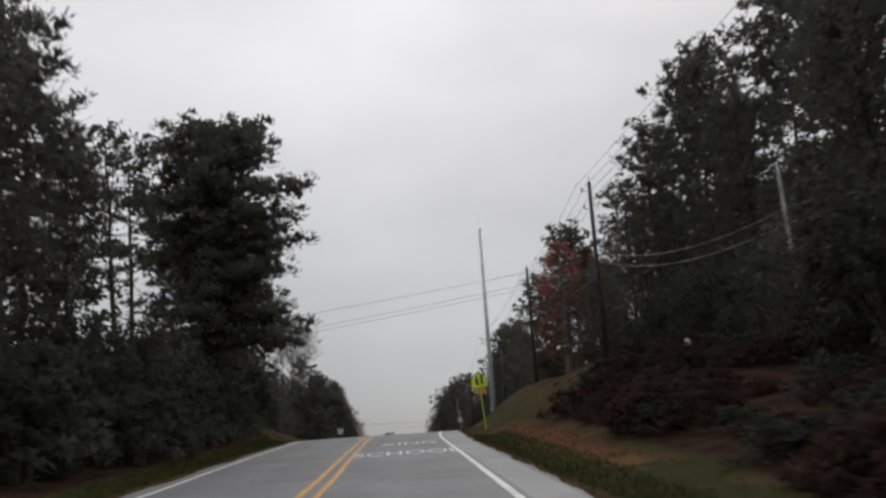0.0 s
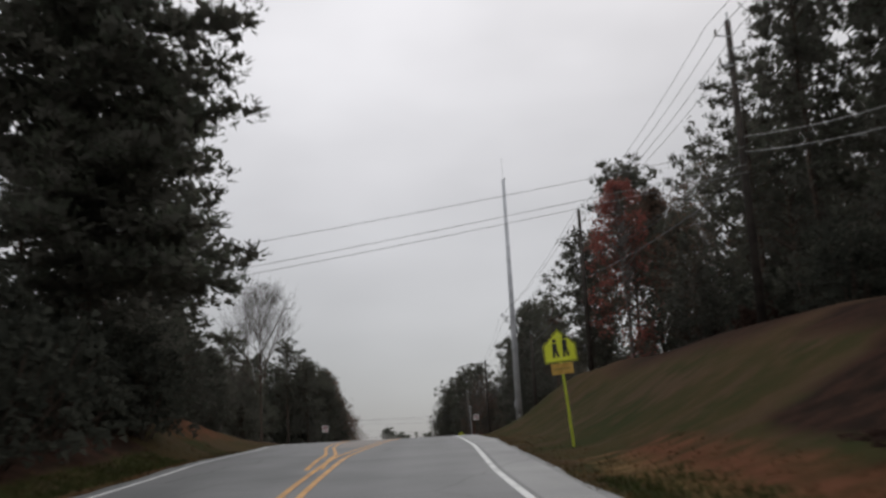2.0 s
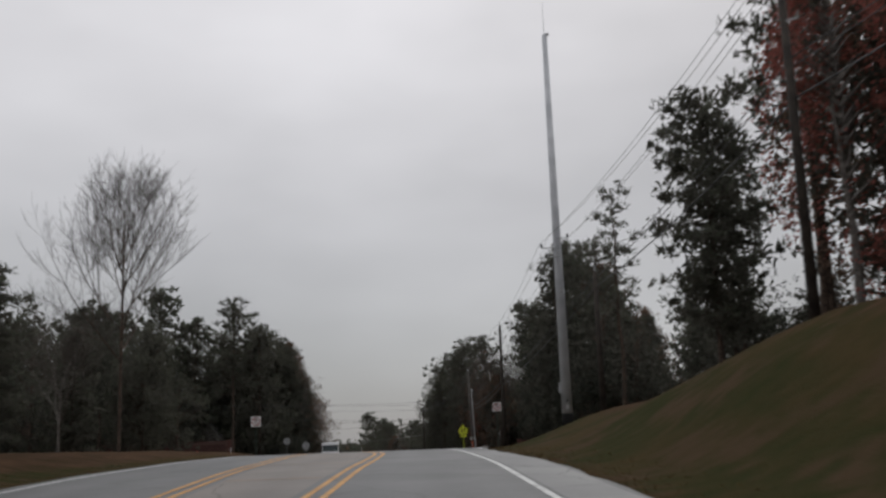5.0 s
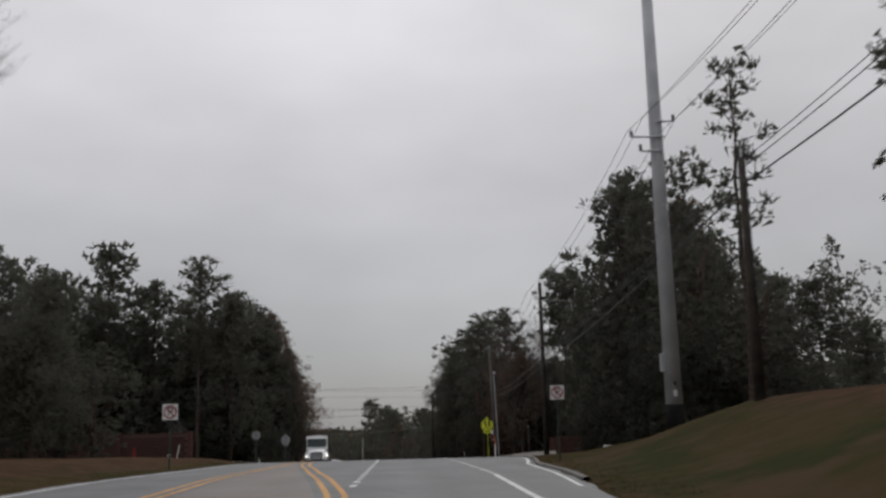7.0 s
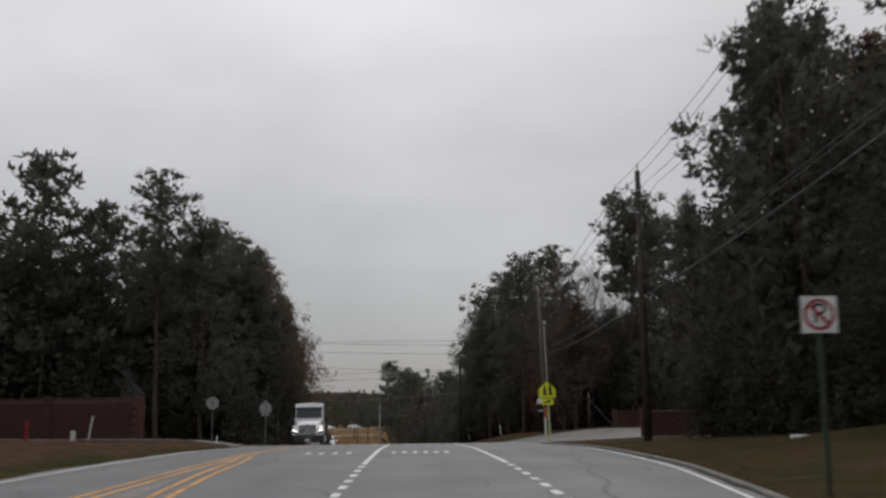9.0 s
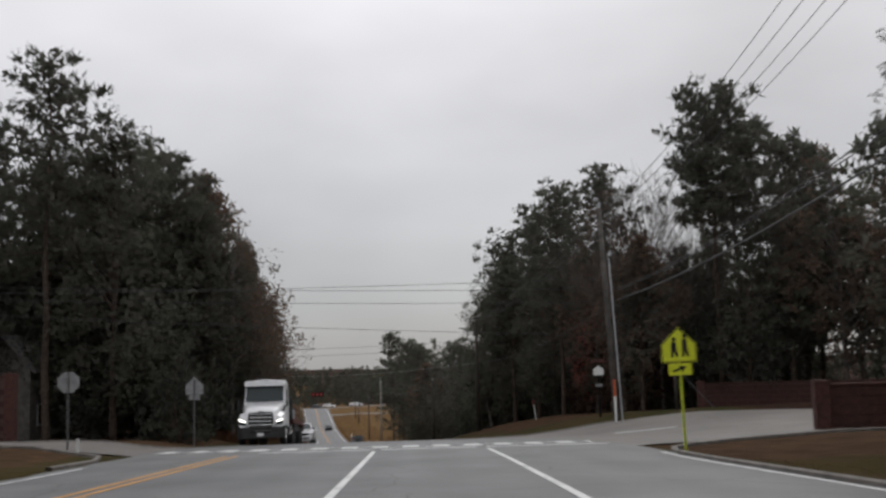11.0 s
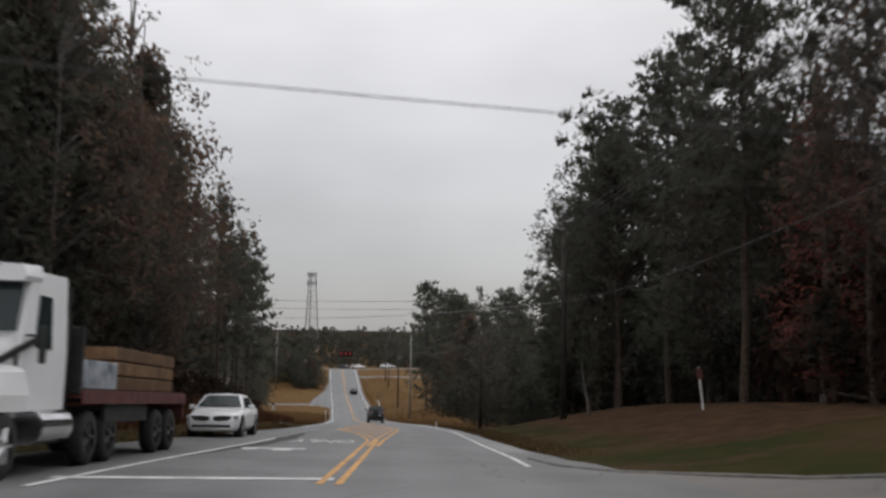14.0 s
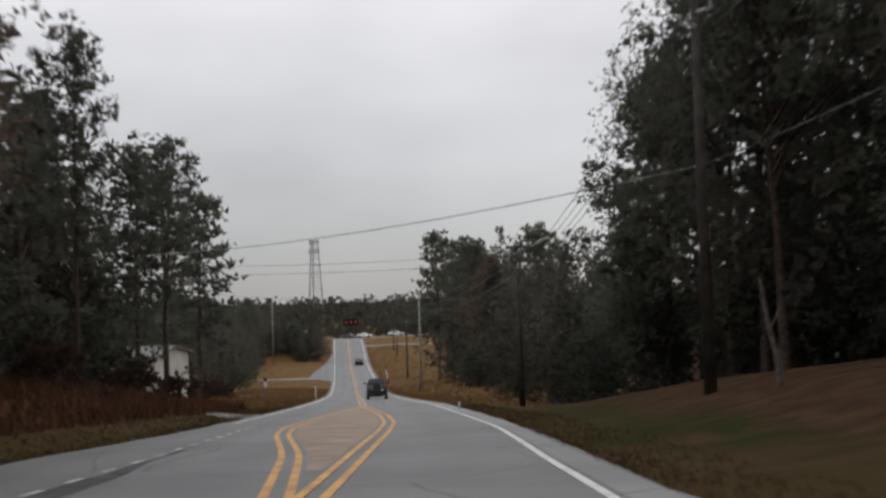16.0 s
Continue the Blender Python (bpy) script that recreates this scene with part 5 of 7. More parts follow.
# right of the road: wood on the bank
for x, y, t, k in ((22.4, 70, 31, "PU"), (19.5, 64, 27.5, "P1"), (17.5, 72, 26.0, "P1"), (25, 62, 32, "PU"), (19, 55, 22, "P1"), (24, 50, 30, "P2"), (29, 58, 33, "P5"), (20.5, 60, 18, "B2"), (21.5, 51, 17, "B2"), (21, 45, 25, "P1"), (18.5, 38, 20, "B2"), (22, 36, 25, "P2"), (27, 42, 29, "P2"), (19, 29, 20, "P1"), (24, 27, 25, "P2"), (29, 32, 27, "P5"), (25, 36, 15, "B2"), (23, 44, 15, "B2"), (20, 20, 20, "P1"), (16.8, 78, 22.5, "P2"), (21, 80, 27, "P1"), (26, 78, 29, "P3"), (22, 84, 22, "BF"), (27, 86, 24, "BF"), (30, 76, 25, "BF"), (25, 72, 21, "BF"), (33, 84, 25, "BF"), (23, 92, 19, "BF"), (26, 56, 21, "BF"), (19.5, 68, 19, "BF"), (17.8, 76, 17, "BF"), (30, 66, 24, "BF"),
                   (17.6, 105, 22.5, "W2"), (15.6, 107.5, 26.4, "P2"), (20.8, 106, 26, "P5"), (16.9, 110, 26.8, "P1"), (20, 101, 22, "W1"), (22.5, 104, 28, "P5"), (19, 94, 22, "W1"), (24, 96, 26, "P1"), (23, 88, 24, "W1"), (18.2, 99, 20, "B2"), (28, 92, 24, "P5"), (27, 104, 22, "PF"), (21, 111, 22, "P1"), (26, 112, 18, "PF"), (19, 86, 22, "B2"),
                   (14.2, 117.3, 22.3, "P3"), (16.4, 120.5, 21, "P1"), (17, 124, 16, "B3")):
    plant(k, x, y, top=t)
plant("R1", 14.4, 101.6, top=22.6, wide=1.12, turn=1.0)
wood(14, 92, 31, 46, 10, ("PF", "BF"), (10, 14), 9)
for i in range(30):
    y = 12 + i * 2.6
    plant(("S3", "S1", "S3", "B3", "S2")[i % 5], line_x(y) + 16.5 + (i * 5 % 4) * 1.3 - (2.5 if y < 36 else 0), y, high=(4.0, 2.6, 5.0, 7.5, 2.2)[i % 5])
brush = random.Random(4)
for i in range(125):
    yy = brush.uniform(8, 46.5)
    deep = brush.random() ** 1.6
    plant(("S1", "S2", "S2")[i % 3], line_x(yy) + edge_right(yy) + (3.7 if yy < 38 else 3.7 + 0.6 * (yy - 38)) + 9 * deep, yy, high=brush.uniform(0.6, 1.3) * (1 - 0.4 * deep), wide=1.3)
for x, y, h in ((15, 30, 6), (15.5, 22, 6.5), (14.5, 14, 6), (16, 38, 5.5)):
    plant("S3", x, y, high=h)
for i in range(8):
    plant(("B3", "S3")[i % 2], 18.5 + (i % 3), 92 + i * 3.6, high=6.5 if i % 2 == 0 else 4.5)
# right of the road: round the steel pole
plant("B2", 10.9, 168.5, top=15.0, wide=0.75)
plant("B3", 10.6, 165.5, high=6.5, wide=0.8)
plant("BF", 14.8, 151, top=17.5, wide=0.8)
plant("B3", 14.6, 143, top=13.0, wide=0.8)
plant("B3", 18.6, 147, top=9.8)
for x, y, t, k in ((13.2, 137.3, 22.0, "P5"), (14.5, 139, 13, "B3"), (12.2, 159.7, 22.0, "P3"), (11.8, 155, 19.5, "B3"), (14, 150, 21, "P2"), (13.2, 145, 16.5, "B3"), (16.0, 142, 9.6, "B3"), (17, 155, 17, "P1"), (14.5, 164, 22.5, "P1"), (18.5, 162, 15, "P3"), (16, 168, 24, "P2"), (21, 166, 14, "B2"), (12.4, 163, 17, "B3"), (16.5, 158.5, 19.5, "W2"), (20, 148, 9.4, "B3"), (26.5, 162, 14.8, "PU"), (30, 142, 10, "C1"), (36, 134, 10, "B1"), (42, 146, 12, "P1"), (47, 136, 11, "B3"), (31, 165, 12.3, "P2"), (24, 172, 11.5, "W1"), (34, 172, 12, "PF"), (22.5, 163, 10.5, "BF")):
    plant(k, x, y, top=t)
for i in range(14):
    plant(("S3", "B3", "S1")[i % 3], 11.6 + (i % 3) * 0.8, 141 + i * 2.0, high=(4.0, 6.5, 2.5)[i % 3])
for i in range(10):
    plant(("B3", "C1")[i % 2], 19 + i * 3.6, 128 + (i * 7 % 5) * 2.5, high=5.5 + i % 3)
# right of the road, past the side street
for x, y, t, k in ((8.7, 214.2, 19.2, "P1"), (5.9, 220, 18.8, "P1"), (10.2, 212, 18.0, "D2"), (8.6, 208.6, 17.0, "D2"), (11.4, 210, 18.0, "D2"), (9.0, 211, 16.5, "W1"), (14.9, 208, 22.9, "PU"), (17.4, 211, 21.5, "PU"), (12.4, 214, 16.0, "D2"), (18.5, 205, 19, "D2"), (21, 203, 17.5, "W1"), (9.4, 206.6, 12.5, "W2"), (22, 212, 20.5, "P1"), (10, 221, 11, "B2"), (7.5, 226, 16, "W1"), (14.5, 218, 13, "B3"), (5.0, 232, 18.2, "P1"), (3.4, 240, 17.9, "P1"), (6.8, 236, 19.5, "P2"), (7.4, 229, 20.5, "P2"), (2.8, 242.5, 15.6, "B2"), (3.2, 237, 14.5, "B2"), (1.8, 251, 12.6, "B2"), (1.6, 249, 11.8, "P3"), (8, 238, 14.5, "B2"), (13, 232, 13, "P2"), (6, 248, 17.0, "P2"), (19, 224, 14.5, "BF"), (10, 246, 15, "BF"), (14, 250, 16.5, "BF"), (12, 237, 13, "BF"), (8, 233, 9, "B3"), (12, 246, 11, "PF"), (12, 251, 16.5, "BF"), (15, 256, 13.5, "BF"), (18.5, 262, 14, "BF"), (20, 250, 15, "BF"), (23, 258, 14, "BF"), (10, 259, 12.5, "BF"), (26, 266, 14, "BF"), (16, 244, 14, "BF"), (9, 241, 15.5, "BF"), (11, 229, 11.5, "BF"), (15, 234, 13.5, "BF"), (12, 222, 10, "BF"), (16, 226, 13.5, "BF"), (20, 232, 14, "BF"), (7, 243, 13.5, "BF"), (23, 240, 15, "BF"), (13, 241, 16, "B2"), (5.8, 226, 12.5, "B2"), (8.2, 222.5, 13, "B2"), (26, 206, 20, "P2"), (31, 212, 22, "BF"), (26, 220, 21.5, "P1"), (37, 204, 22, "P3"), (8.1, 217.5, 12, "R1"), (24, 199, 18.5, "W1"), (30, 198, 20, "W2"), (36, 196, 20, "P1"), (44, 198, 24, "BF"), (18, 240, 14, "PF"), (16, 205, 12, "B3"), (22, 203, 13, "W2"), (28, 200.5, 11, "W2"), (34, 200, 10, "B3"), (13.5, 212, 12.5, "B3"), (16.5, 213.5, 13.5, "BF"), (20.5, 214, 14, "BF")):
    plant(k, x, y, top=t)
for i in range(17):
    y = 209 + i * 2.7
    plant((("W2", "S2", "B3") if i < 5 else ("S3", "B3", "S1"))[i % 3], line_x(y) + 15.3 - (i > 9) * (i - 9) * 0.55 + (i % 3) * 0.9, y, high=(4.2, 6.5, 2.8)[i % 3])
# a pale dead trunk leaning in the wood
snag = empty("dead_trunk", 0.55, 228, ground_at(0.55, 228) - 0.2, label="pale dead trunk leaning among the trees", category="dead tree")
sv, sf = [], []
tube(sv, sf, [Vector((0, 0, 0)), Vector((-0.08, 0, 0.9)), Vector((-0.26, 0.08, 1.8)), Vector((-0.36, 0.12, 2.7))], [0.08, 0.07, 0.055, 0.03], 8)
tube(sv, sf, [Vector((-0.2, 0.06, 1.5)), Vector((0.0, 0.1, 1.8)), Vector((0.1, 0.2, 2.1))], [0.03, 0.02, 0.01], 6)
mesh_ob("trunk", sv, sf, GREY_BARK, snag, True)
# right side of the valley
for x, y, t, k in ((-15.5, 358, 12.1, "P1"), (-5.2, 313, 8.8, "B2"), (-9, 322, 8.5, "P3"), (-11, 340, 10, "P3"), (-2, 300, 8.5, "P1"), (-4.5, 277, 5.0, "B3"), (-2.2, 268, 4.6, "B3"), (0.6, 262, 5.5, "B3"), (0, 284, 6.5, "B1"), (4, 276, 8, "P1"), (6, 264, 11, "B2"), (2, 305, 8, "B2"), (-13, 348, 9, "B2"), (-8, 334, 8.6, "B2"), (-6, 290, 4.8, "W2"), (-9, 365, 9, "P2"), (-12, 374, 8, "P3"), (-1, 325, 8, "P1"), (-13, 395, 6, "B1"), (-15, 420, 5, "P3"), (-10, 410, 6, "P1"), (-17, 440, 3, "B1"), (-20, 462, 2, "B1"), (-15, 455, 4, "P3"), (-10, 350, 9, "P3"), (-3, 340, 8, "B1")):
    plant(k, x, y, top=t)
for i in range(10):
    y = 258 + i * 9
    plant(("S3", "B3")[i % 2], line_x(y) + 11 + (i % 3), y, high=(4.5, 6)[i % 2])
# round the far junction
for i in range(15):
    plant(("B3", "B1", "B3")[i % 3], -92 + i * 5.2 + edge.uniform(-1, 1), 533 + edge.uniform(-4, 5), high=edge.uniform(4.5, 8.5), wide=1.2)
for x, y, t, k in ((-41, 528, 3.5, "D2"), (-36, 532, 3.0, "D2"), (-53.5, 447, -4.2, "W2"), (-62, 455, -2.5, "W2")):
    plant(k, x, y, top=t)
# backing rows that close the wood behind
for y0, y1, u0, u1, s, h, side in ((96, 122, 30, 44, 7, (15, 21), 1), (206, 262, 26, 42, 8, (12, 16), 1), (228, 262, 26, 40, 7, (11, 15), -1), (140, 170, 46, 64, 8, (12, 16), -1)):
    wood(y0, y1, u0, u1, s, ("PF", "BF"), h, int(y0 + u0), side=side)
for tmpl, _ in KINDS.values():
    for o in (*tmpl.children_recursive, tmpl):
        bpy.data.objects.remove(o)


# far woods: the skyline across the valley, one mesh of leaf clumps and stems
def far_wood(name, x0, x1, y, base, low, high, seed, mat):
    g = np.random.default_rng(seed)
    n = int((x1 - x0) / 2.2)
    cen, siz = [], []
    for i in range(n):
        x = x0 + (x1 - x0) * (i + g.random()) / n
        h = g.uniform(low, high)
        yy = y + g.uniform(-14, 14)
        for j in range(30):
            f = g.random()
            w = 3.2 * math.sqrt(max(1 - abs(2 * f - 1) ** 3, 0.05))
            a, q = g.uniform(0, math.tau), w * math.sqrt(g.random())
            cen.append((x + math.cos(a) * q, yy + math.sin(a) * q, base + h * (0.1 + 0.9 * f)))
            siz.append(0.9)
    ob = leaf_mesh(name, cen, siz, 1.1, 0.4, 11, g, mat, None, radial=False)
    return tagged(ob, "dark distant pine wood along the skyline", "trees", kind="stuff")


far_wood("distant_wood", -190, -88, 540, -11, 9.5, 13.5, 1, LEAVES)
far_wood("distant_wood", -110, 10, 640, -15, 13, 18.5, 2, LEAVES)
far_wood("distant_wood", -44, 60, 555, -11, 9, 14, 3, NEEDLES)
far_wood("distant_wood", -125, -76, 470, -10, 8, 12, 4, NEEDLES)
far_wood("distant_wood", -4, 60, 430, -12, 14, 20, 5, LEAVES)
far_wood("distant_wood", -260, 160, 760, -16, 17, 21, 6, LEAVES)
far_wood("distant_wood", 45, 140, 250, -2, 14, 20, 7, LEAVES)
far_wood("distant_wood", -140, -62, 300, -6, 10, 15, 8, LEAVES)
far_wood("distant_wood", -130, -60, 180, 2, 12, 17, 9, LEAVES)
far_wood("distant_wood", 48, 120, 130, 5, 9, 13, 10, LEAVES)


# poles and wires
def wood_pole(x, y, top, mat=None, r=0.16, label="dark creosoted wooden utility pole", arms=(), sink=0.4, lean=(0, 0), riser=None, pins=()):
    z = ground_at(x, y)
    root = empty("utility_pole", x, y, z, label=label, category="utility pole")
    h = top - z
    part("shaft", rd((0, 0, -sink), (lean[0], lean[1], h), r * 1.15, r * 0.72, 12), mat or POLE_WOOD, root, smooth_faces=True)
    for zz, half, turn in arms:
        c, s = math.cos(radians(turn)), math.sin(radians(turn))
        bm = bmesh.new()
        rod(bm, (-half * c, -half * s - 0.2, zz - z), (half * c, half * s - 0.2, zz - z), 0.06, n=6)
        part("crossarm", bm, POLE_WOOD, root)
        for k in (-0.92, -0.3, 0.3, 0.92):
            part("insulator", rd((k * half * c, k * half * s - 0.2, zz - z + 0.05), (k * half * c, k * half * s - 0.2, zz - z + 0.28), 0.06, 0.035, 8), GALV, root)
    for zz, reach in pins:
        bracket = part("bracket", rd((0, -0.1, zz - z), (reach, -0.1, zz - z + 0.08), 0.035, n=6), GALV, root)
        part("insulator", rd((reach, -0.1, zz - z + 0.05), (reach, -0.1, zz - z + 0.32), 0.065, 0.04, 8), POLE_GREY, bracket)
    part("pole_cap", rd((lean[0], lean[1], h - 0.02), (lean[0], lean[1], h + 0.35), 0.045, 0.03, 8), GALV, root)
    if riser:
        part("riser_guard", rd((riser[0], riser[1], 0.0), (riser[0] + lean[0] * riser[2] / h, riser[1], riser[2]), 0.055, 0.05, 8), GALV, root, "pale grey cable riser guard")
    return root


def wire(name, pts, sag=0.6, r=0.013, label="dark overhead utility cable", mat=None):
    verts, faces, line = [], [], []
    for a, b in zip(pts, pts[1:]):
        a, b = Vector(a), Vector(b)
        line += [a.lerp(b, i / 14) + Vector((0, 0, -4 * sag * (i / 14) * (1 - i / 14))) for i in range(14 if b != Vector(pts[-1]) else 15)]
    tube(verts, faces, line, [r] * len(line), 5)
    return tagged(mesh_ob(name, verts, faces, mat or WIRE), label, "cable", group="overhead cables")


wood_pole(11.45, 63.4, 18.8, pins=((18.1, -0.55), (17.6, 0.5), (16.9, -0.5), (16.2, 0.45)), label="tall dark wooden utility pole on the grass bank")
wood_pole(10.3, 95.8, 19.3, pins=((18.4, 0.4), (17.9, -0.45), (16.9, 0.4)), label="tall dark wooden utility pole at the wood's edge")
wood_pole(9.35, 125.0, 13.95, arms=(), r=0.17, label="dark wooden pole carrying communication cables")
wood_pole(6.65, 161, 14.8, pins=((13.9, -0.5), (13.5, 0.5), (12.9, -0.45)), label="dark wooden utility pole by the turn lane")
wood_pole(5.5, 193, 12.6, mat=RISER_POLE, r=0.15, arms=((10.0, 0.9, 80),), label="weathered wooden utility pole with a pale riser guard", riser=(0.26, -0.05, 8.5), lean=(-0.4, 0))
wood_pole(-0.45, 231, 9.4, pins=((9.0, 0.4), (8.6, -0.4)), label="dark wooden utility pole at the wood's foot", r=0.15)
wood_pole(-4.9, 255.7, 3.0, label="dark wooden utility pole beside the downhill road", r=0.14)
wood_pole(-16.2, 330, 2.2, mat=POLE_GREY, label="pale utility pole beside the valley road", r=0.15, arms=((1.5, 1.2, 100),))
wood_pole(-58.6, 431, 2.2, mat=POLE_GREY, label="pale utility pole on the grassy bank", r=0.15)
wood_pole(-22.7, 380, -2.0, label="utility pole beside the far road", r=0.14, arms=((-2.6, 0.9, 100),))
wood_pole(-30.8, 440, -6.1, label="utility pole beside the far road", r=0.14)
wood_pole(-33.1, 454, -1.8, label="utility pole beside the far road", r=0.14)
wood_pole(-75, 470, 3.0, mat=POLE_GREY, label="slim pale pole below the tower", r=0.16)
wood_pole(13.85, 35.8, 11.2, mat=POLE_GREY, r=0.09, label="slim grey service pole before the trees", lean=(-0.2, 0))


def steel_pole(x, y, top):
    z = ground_at(x, y)
    root = empty("transmission_pole", x, y, z, label="tall tapered galvanised steel transmission pole", category="utility pole")
    h = top - z
    part("shaft", rd((0, 0, 0.88), (-0.1, 0, h), 0.35, 0.17, 12), STEEL_POLE, root, smooth_faces=True)
    part("base_sleeve", rd((0, 0, -0.4), (0, 0, 0.9), 0.37, 0.36, 12), BLACK_COAT, root, "black coated base section", True)
    part("top_rod", rd((-0.12, 0, h), (-0.12, 0, h + 2.4), 0.02, 0.012, 6), GALV, root)
    part("top_cap", rd((0.05, 0, h), (0.05, 0, h + 0.06), 0.19, 0.17, 12), GALV, root)
    for zz, l0, l1 in ((16.7, -1.15, 0.2), (17.35, -0.1, 0.62), (16.1, -0.8, 0.1)):
        part("crossarm", rd((l0, -0.3, zz - z), (l1, -0.3, zz - z), 0.045, n=8), GALV, root)
        e = l0 if abs(l0) > abs(l1) else l1
        for dz in (0.02, 0.16):
            part("insulator", rd((e, -0.3, zz - z + dz), (e + 0.02, -0.3, zz - z + dz + 0.12), 0.08, 0.05, 8), CAR_BLACK, root)
    part("clamp_band", rd((0, 0, 13.6 - z), (0, 0, 13.9 - z), 0.29, 0.29, 12), GALV, root)
    part("clamp_band", rd((0, 0, 13.0 - z), (0, 0, 13.06 - z), 0.29, 0.29, 12), GALV, root)
    part("junction_box", bx(-0.45, -0.15, 2.2, -0.28, 0.12, 2.9, 0.02), GALV, root)
    part("tag_plate", bx(-0.08, -0.345, 1.2, 0.06, -0.325, 1.45), SIGN_WHITE, root)
    part("tag_plate", bx(-0.06, -0.345, 1.65, 0.05, -0.325, 1.78), CAR_BLACK, root)
    return root


steel_pole(8.28, 132, 31.9)
# cables over the road near the bank
LEFT_END = (-34, 74)
for dz, da in ((13.6, 10.8), (12.9, 9.4), (12.6, 9.1)):
    wire("overhead_cable", [(11.5, 63.2, dz), (LEFT_END[0], LEFT_END[1], da - 0.4)], 0.45, 0.011, "pale bare aluminium overhead cable", BARE_WIRE)
for za, zb, zc in ((14.0, 9.75, 9.9), (13.4, 9.15, 9.2)):
    wire("overhead_cable", [(11.5, 63.2, za), (13.8, 35.7, zb), (26, 8, zc)], 0.9, 0.016, "pale bare aluminium overhead cable", BARE_WIRE)
# cables along the road
for k, (a, b) in enumerate(((-1.0, 0.0), (-0.35, 0.0), (0.35, 0.0), (1.0, 0.0))):
    wire("overhead_cable", [(16 + a, -30, 15), (11.5 + a, 63.2, 18.5), (10.3 + 0.5 * a, 95.6, 18.9), (8.1 + a * 1.05 - 0.1, 131.7, 16.9 if k % 2 == 0 else 17.5), (6.6 + 0.85 * a, 160.8, 14.2), (5.5 + 0.6 * a, 193, 12.2), (-0.45 + 0.5 * a, 231, 8.7), (-4.9 + 0.4 * a, 255.6, 2.7)], 0.7, 0.011)
for dz, zb, zc, rr in ((0.0, 14.4, 13.05, 0.032), (0.75, 15.4, 13.6, 0.018), (0.9, 15.7, 13.85, 0.016)):
    wire("overhead_cable", [(11.6, 63.2, 12.6 + dz), (10.4, 95.6, zb), (9.4, 124.8, zc), (6.7, 160.8, 9.2 + dz * 0.7), (5.8, 192.8, 7.9 + dz * 0.6)], 0.35, rr)
# cables over the crossing
for (xa, ya, za), (xb, yb, zb) in (((-36, 191.2, 9.3), (5.8, 192, 8.95)), ((-36, 187, 9.6), (5.8, 193.6, 8.5)), ((-36, 188, 9.1), (5.8, 193, 7.8)), ((-36, 189.5, 8.8), (5.8, 196.2, 6.2))):
    wire("overhead_cable", [(xa, ya, za), (xb, yb, zb)], 0.25, 0.011)
wire("overhead_cable", [(5.8, 192.8, 7.9), (-0.4, 230.9, 4.9)], 0.7, 0.014)
wire("overhead_cable", [(-0.5, 231, 4.9), (-34, 262, 5.0)], 0.95, 0.016, "pale service cable slung across the road", BARE_WIRE)
for dz in (0, 0.8, 1.5):
    wire("overhead_cable", [(-4.9, 255.6, 2.8 + dz), (-16.2, 330, 0.4 + dz), (-22.7, 380, -4.0 + dz), (-30.8, 440, -7.9 + dz), (-33.1, 454, -6.8 + dz)], 1.0, 0.02)
wire("overhead_cable", [(-16.2, 330, 1.6), (-60, 345, 5)], 1.0, 0.02)
for x, y, t in ((-36.2, 189, 12.5), (-34, 74, 12.0), (-34, 262, 6.0), (26, 8, 11.5), (16, -30, 16.0), (-60, 345, 5.6), (-120, 431, 12.6), (20, 431, 12.6)):
    wood_pole(x, y, t, label="dark wooden utility pole hidden among trees", r=0.14)
wire("overhead_cable", [(-120, 430.92, 12.2), (20, 430.92, 12.2)], 2.0, 0.04)
wire("overhead_cable", [(-120, 431.08, 10.2), (20, 431.08, 10.2)], 2.0, 0.04)
wood_pole(9.0, 195.2, 4.6, label="short dark stub pole beside the side street", mat=POLE_WOOD, r=0.09)
wire("guy_wire", [(9.0, 195.15, 4.4), (11.0, 194.4, 2.0)], 0.02, 0.03, "taut guy wire with a rusty guard")


# lattice tower
def lattice_tower(x, y, base, top):
    root = empty("lattice_tower", x, y, base, label="tall grey steel lattice telephone tower", category="tower")
    h = top - base
    foot = [Vector((4.6 * math.cos(a), 4.6 * math.sin(a), 0)) for a in (0.5, 0.5 + math.tau / 3, 0.5 + 2 * math.tau / 3)]
    tip = [v * 0.42 + Vector((0, 0, h)) for v in foot]
    for k in range(3):
        part("leg", rd(foot[k], tip[k], 0.28, 0.2, 6), LATTICE, root)
    n = 14
    for i in range(n):
        for k in range(3):
            a, b = foot[k].lerp(tip[k], i / n), foot[(k + 1) % 3].lerp(tip[(k + 1) % 3], (i + 1) / n)
            part("brace", rd(a, b, 0.07, n=4), LATTICE, root)
            part("brace", rd(foot[k].lerp(tip[k], (i + 1) / n), b, 0.06, n=4), LATTICE, root)
    for zz, rr in ((h - 0.3, 2.2), (h - 4.8, 2.4)):
        for k in range(9):
            a = k * math.tau / 9
            part("antenna_panel", bx(rr * math.cos(a) - 0.18, rr * math.sin(a) - 0.18, zz - 1.0, rr * math.cos(a) + 0.18, rr * math.sin(a) + 0.18, zz + 1.0, 0.03), GALV, root)
        part("platform", rd((0, 0, zz - 1.1), (0, 0, zz - 0.95), rr, n=9), LATTICE, root)
    part("top_mast", rd((0.4, 0, h), (0.4, 0, h + 2.5), 0.08, 0.04, 6), LATTICE, root)
    return root


lattice_tower(-95.5, 680, -10, 31)


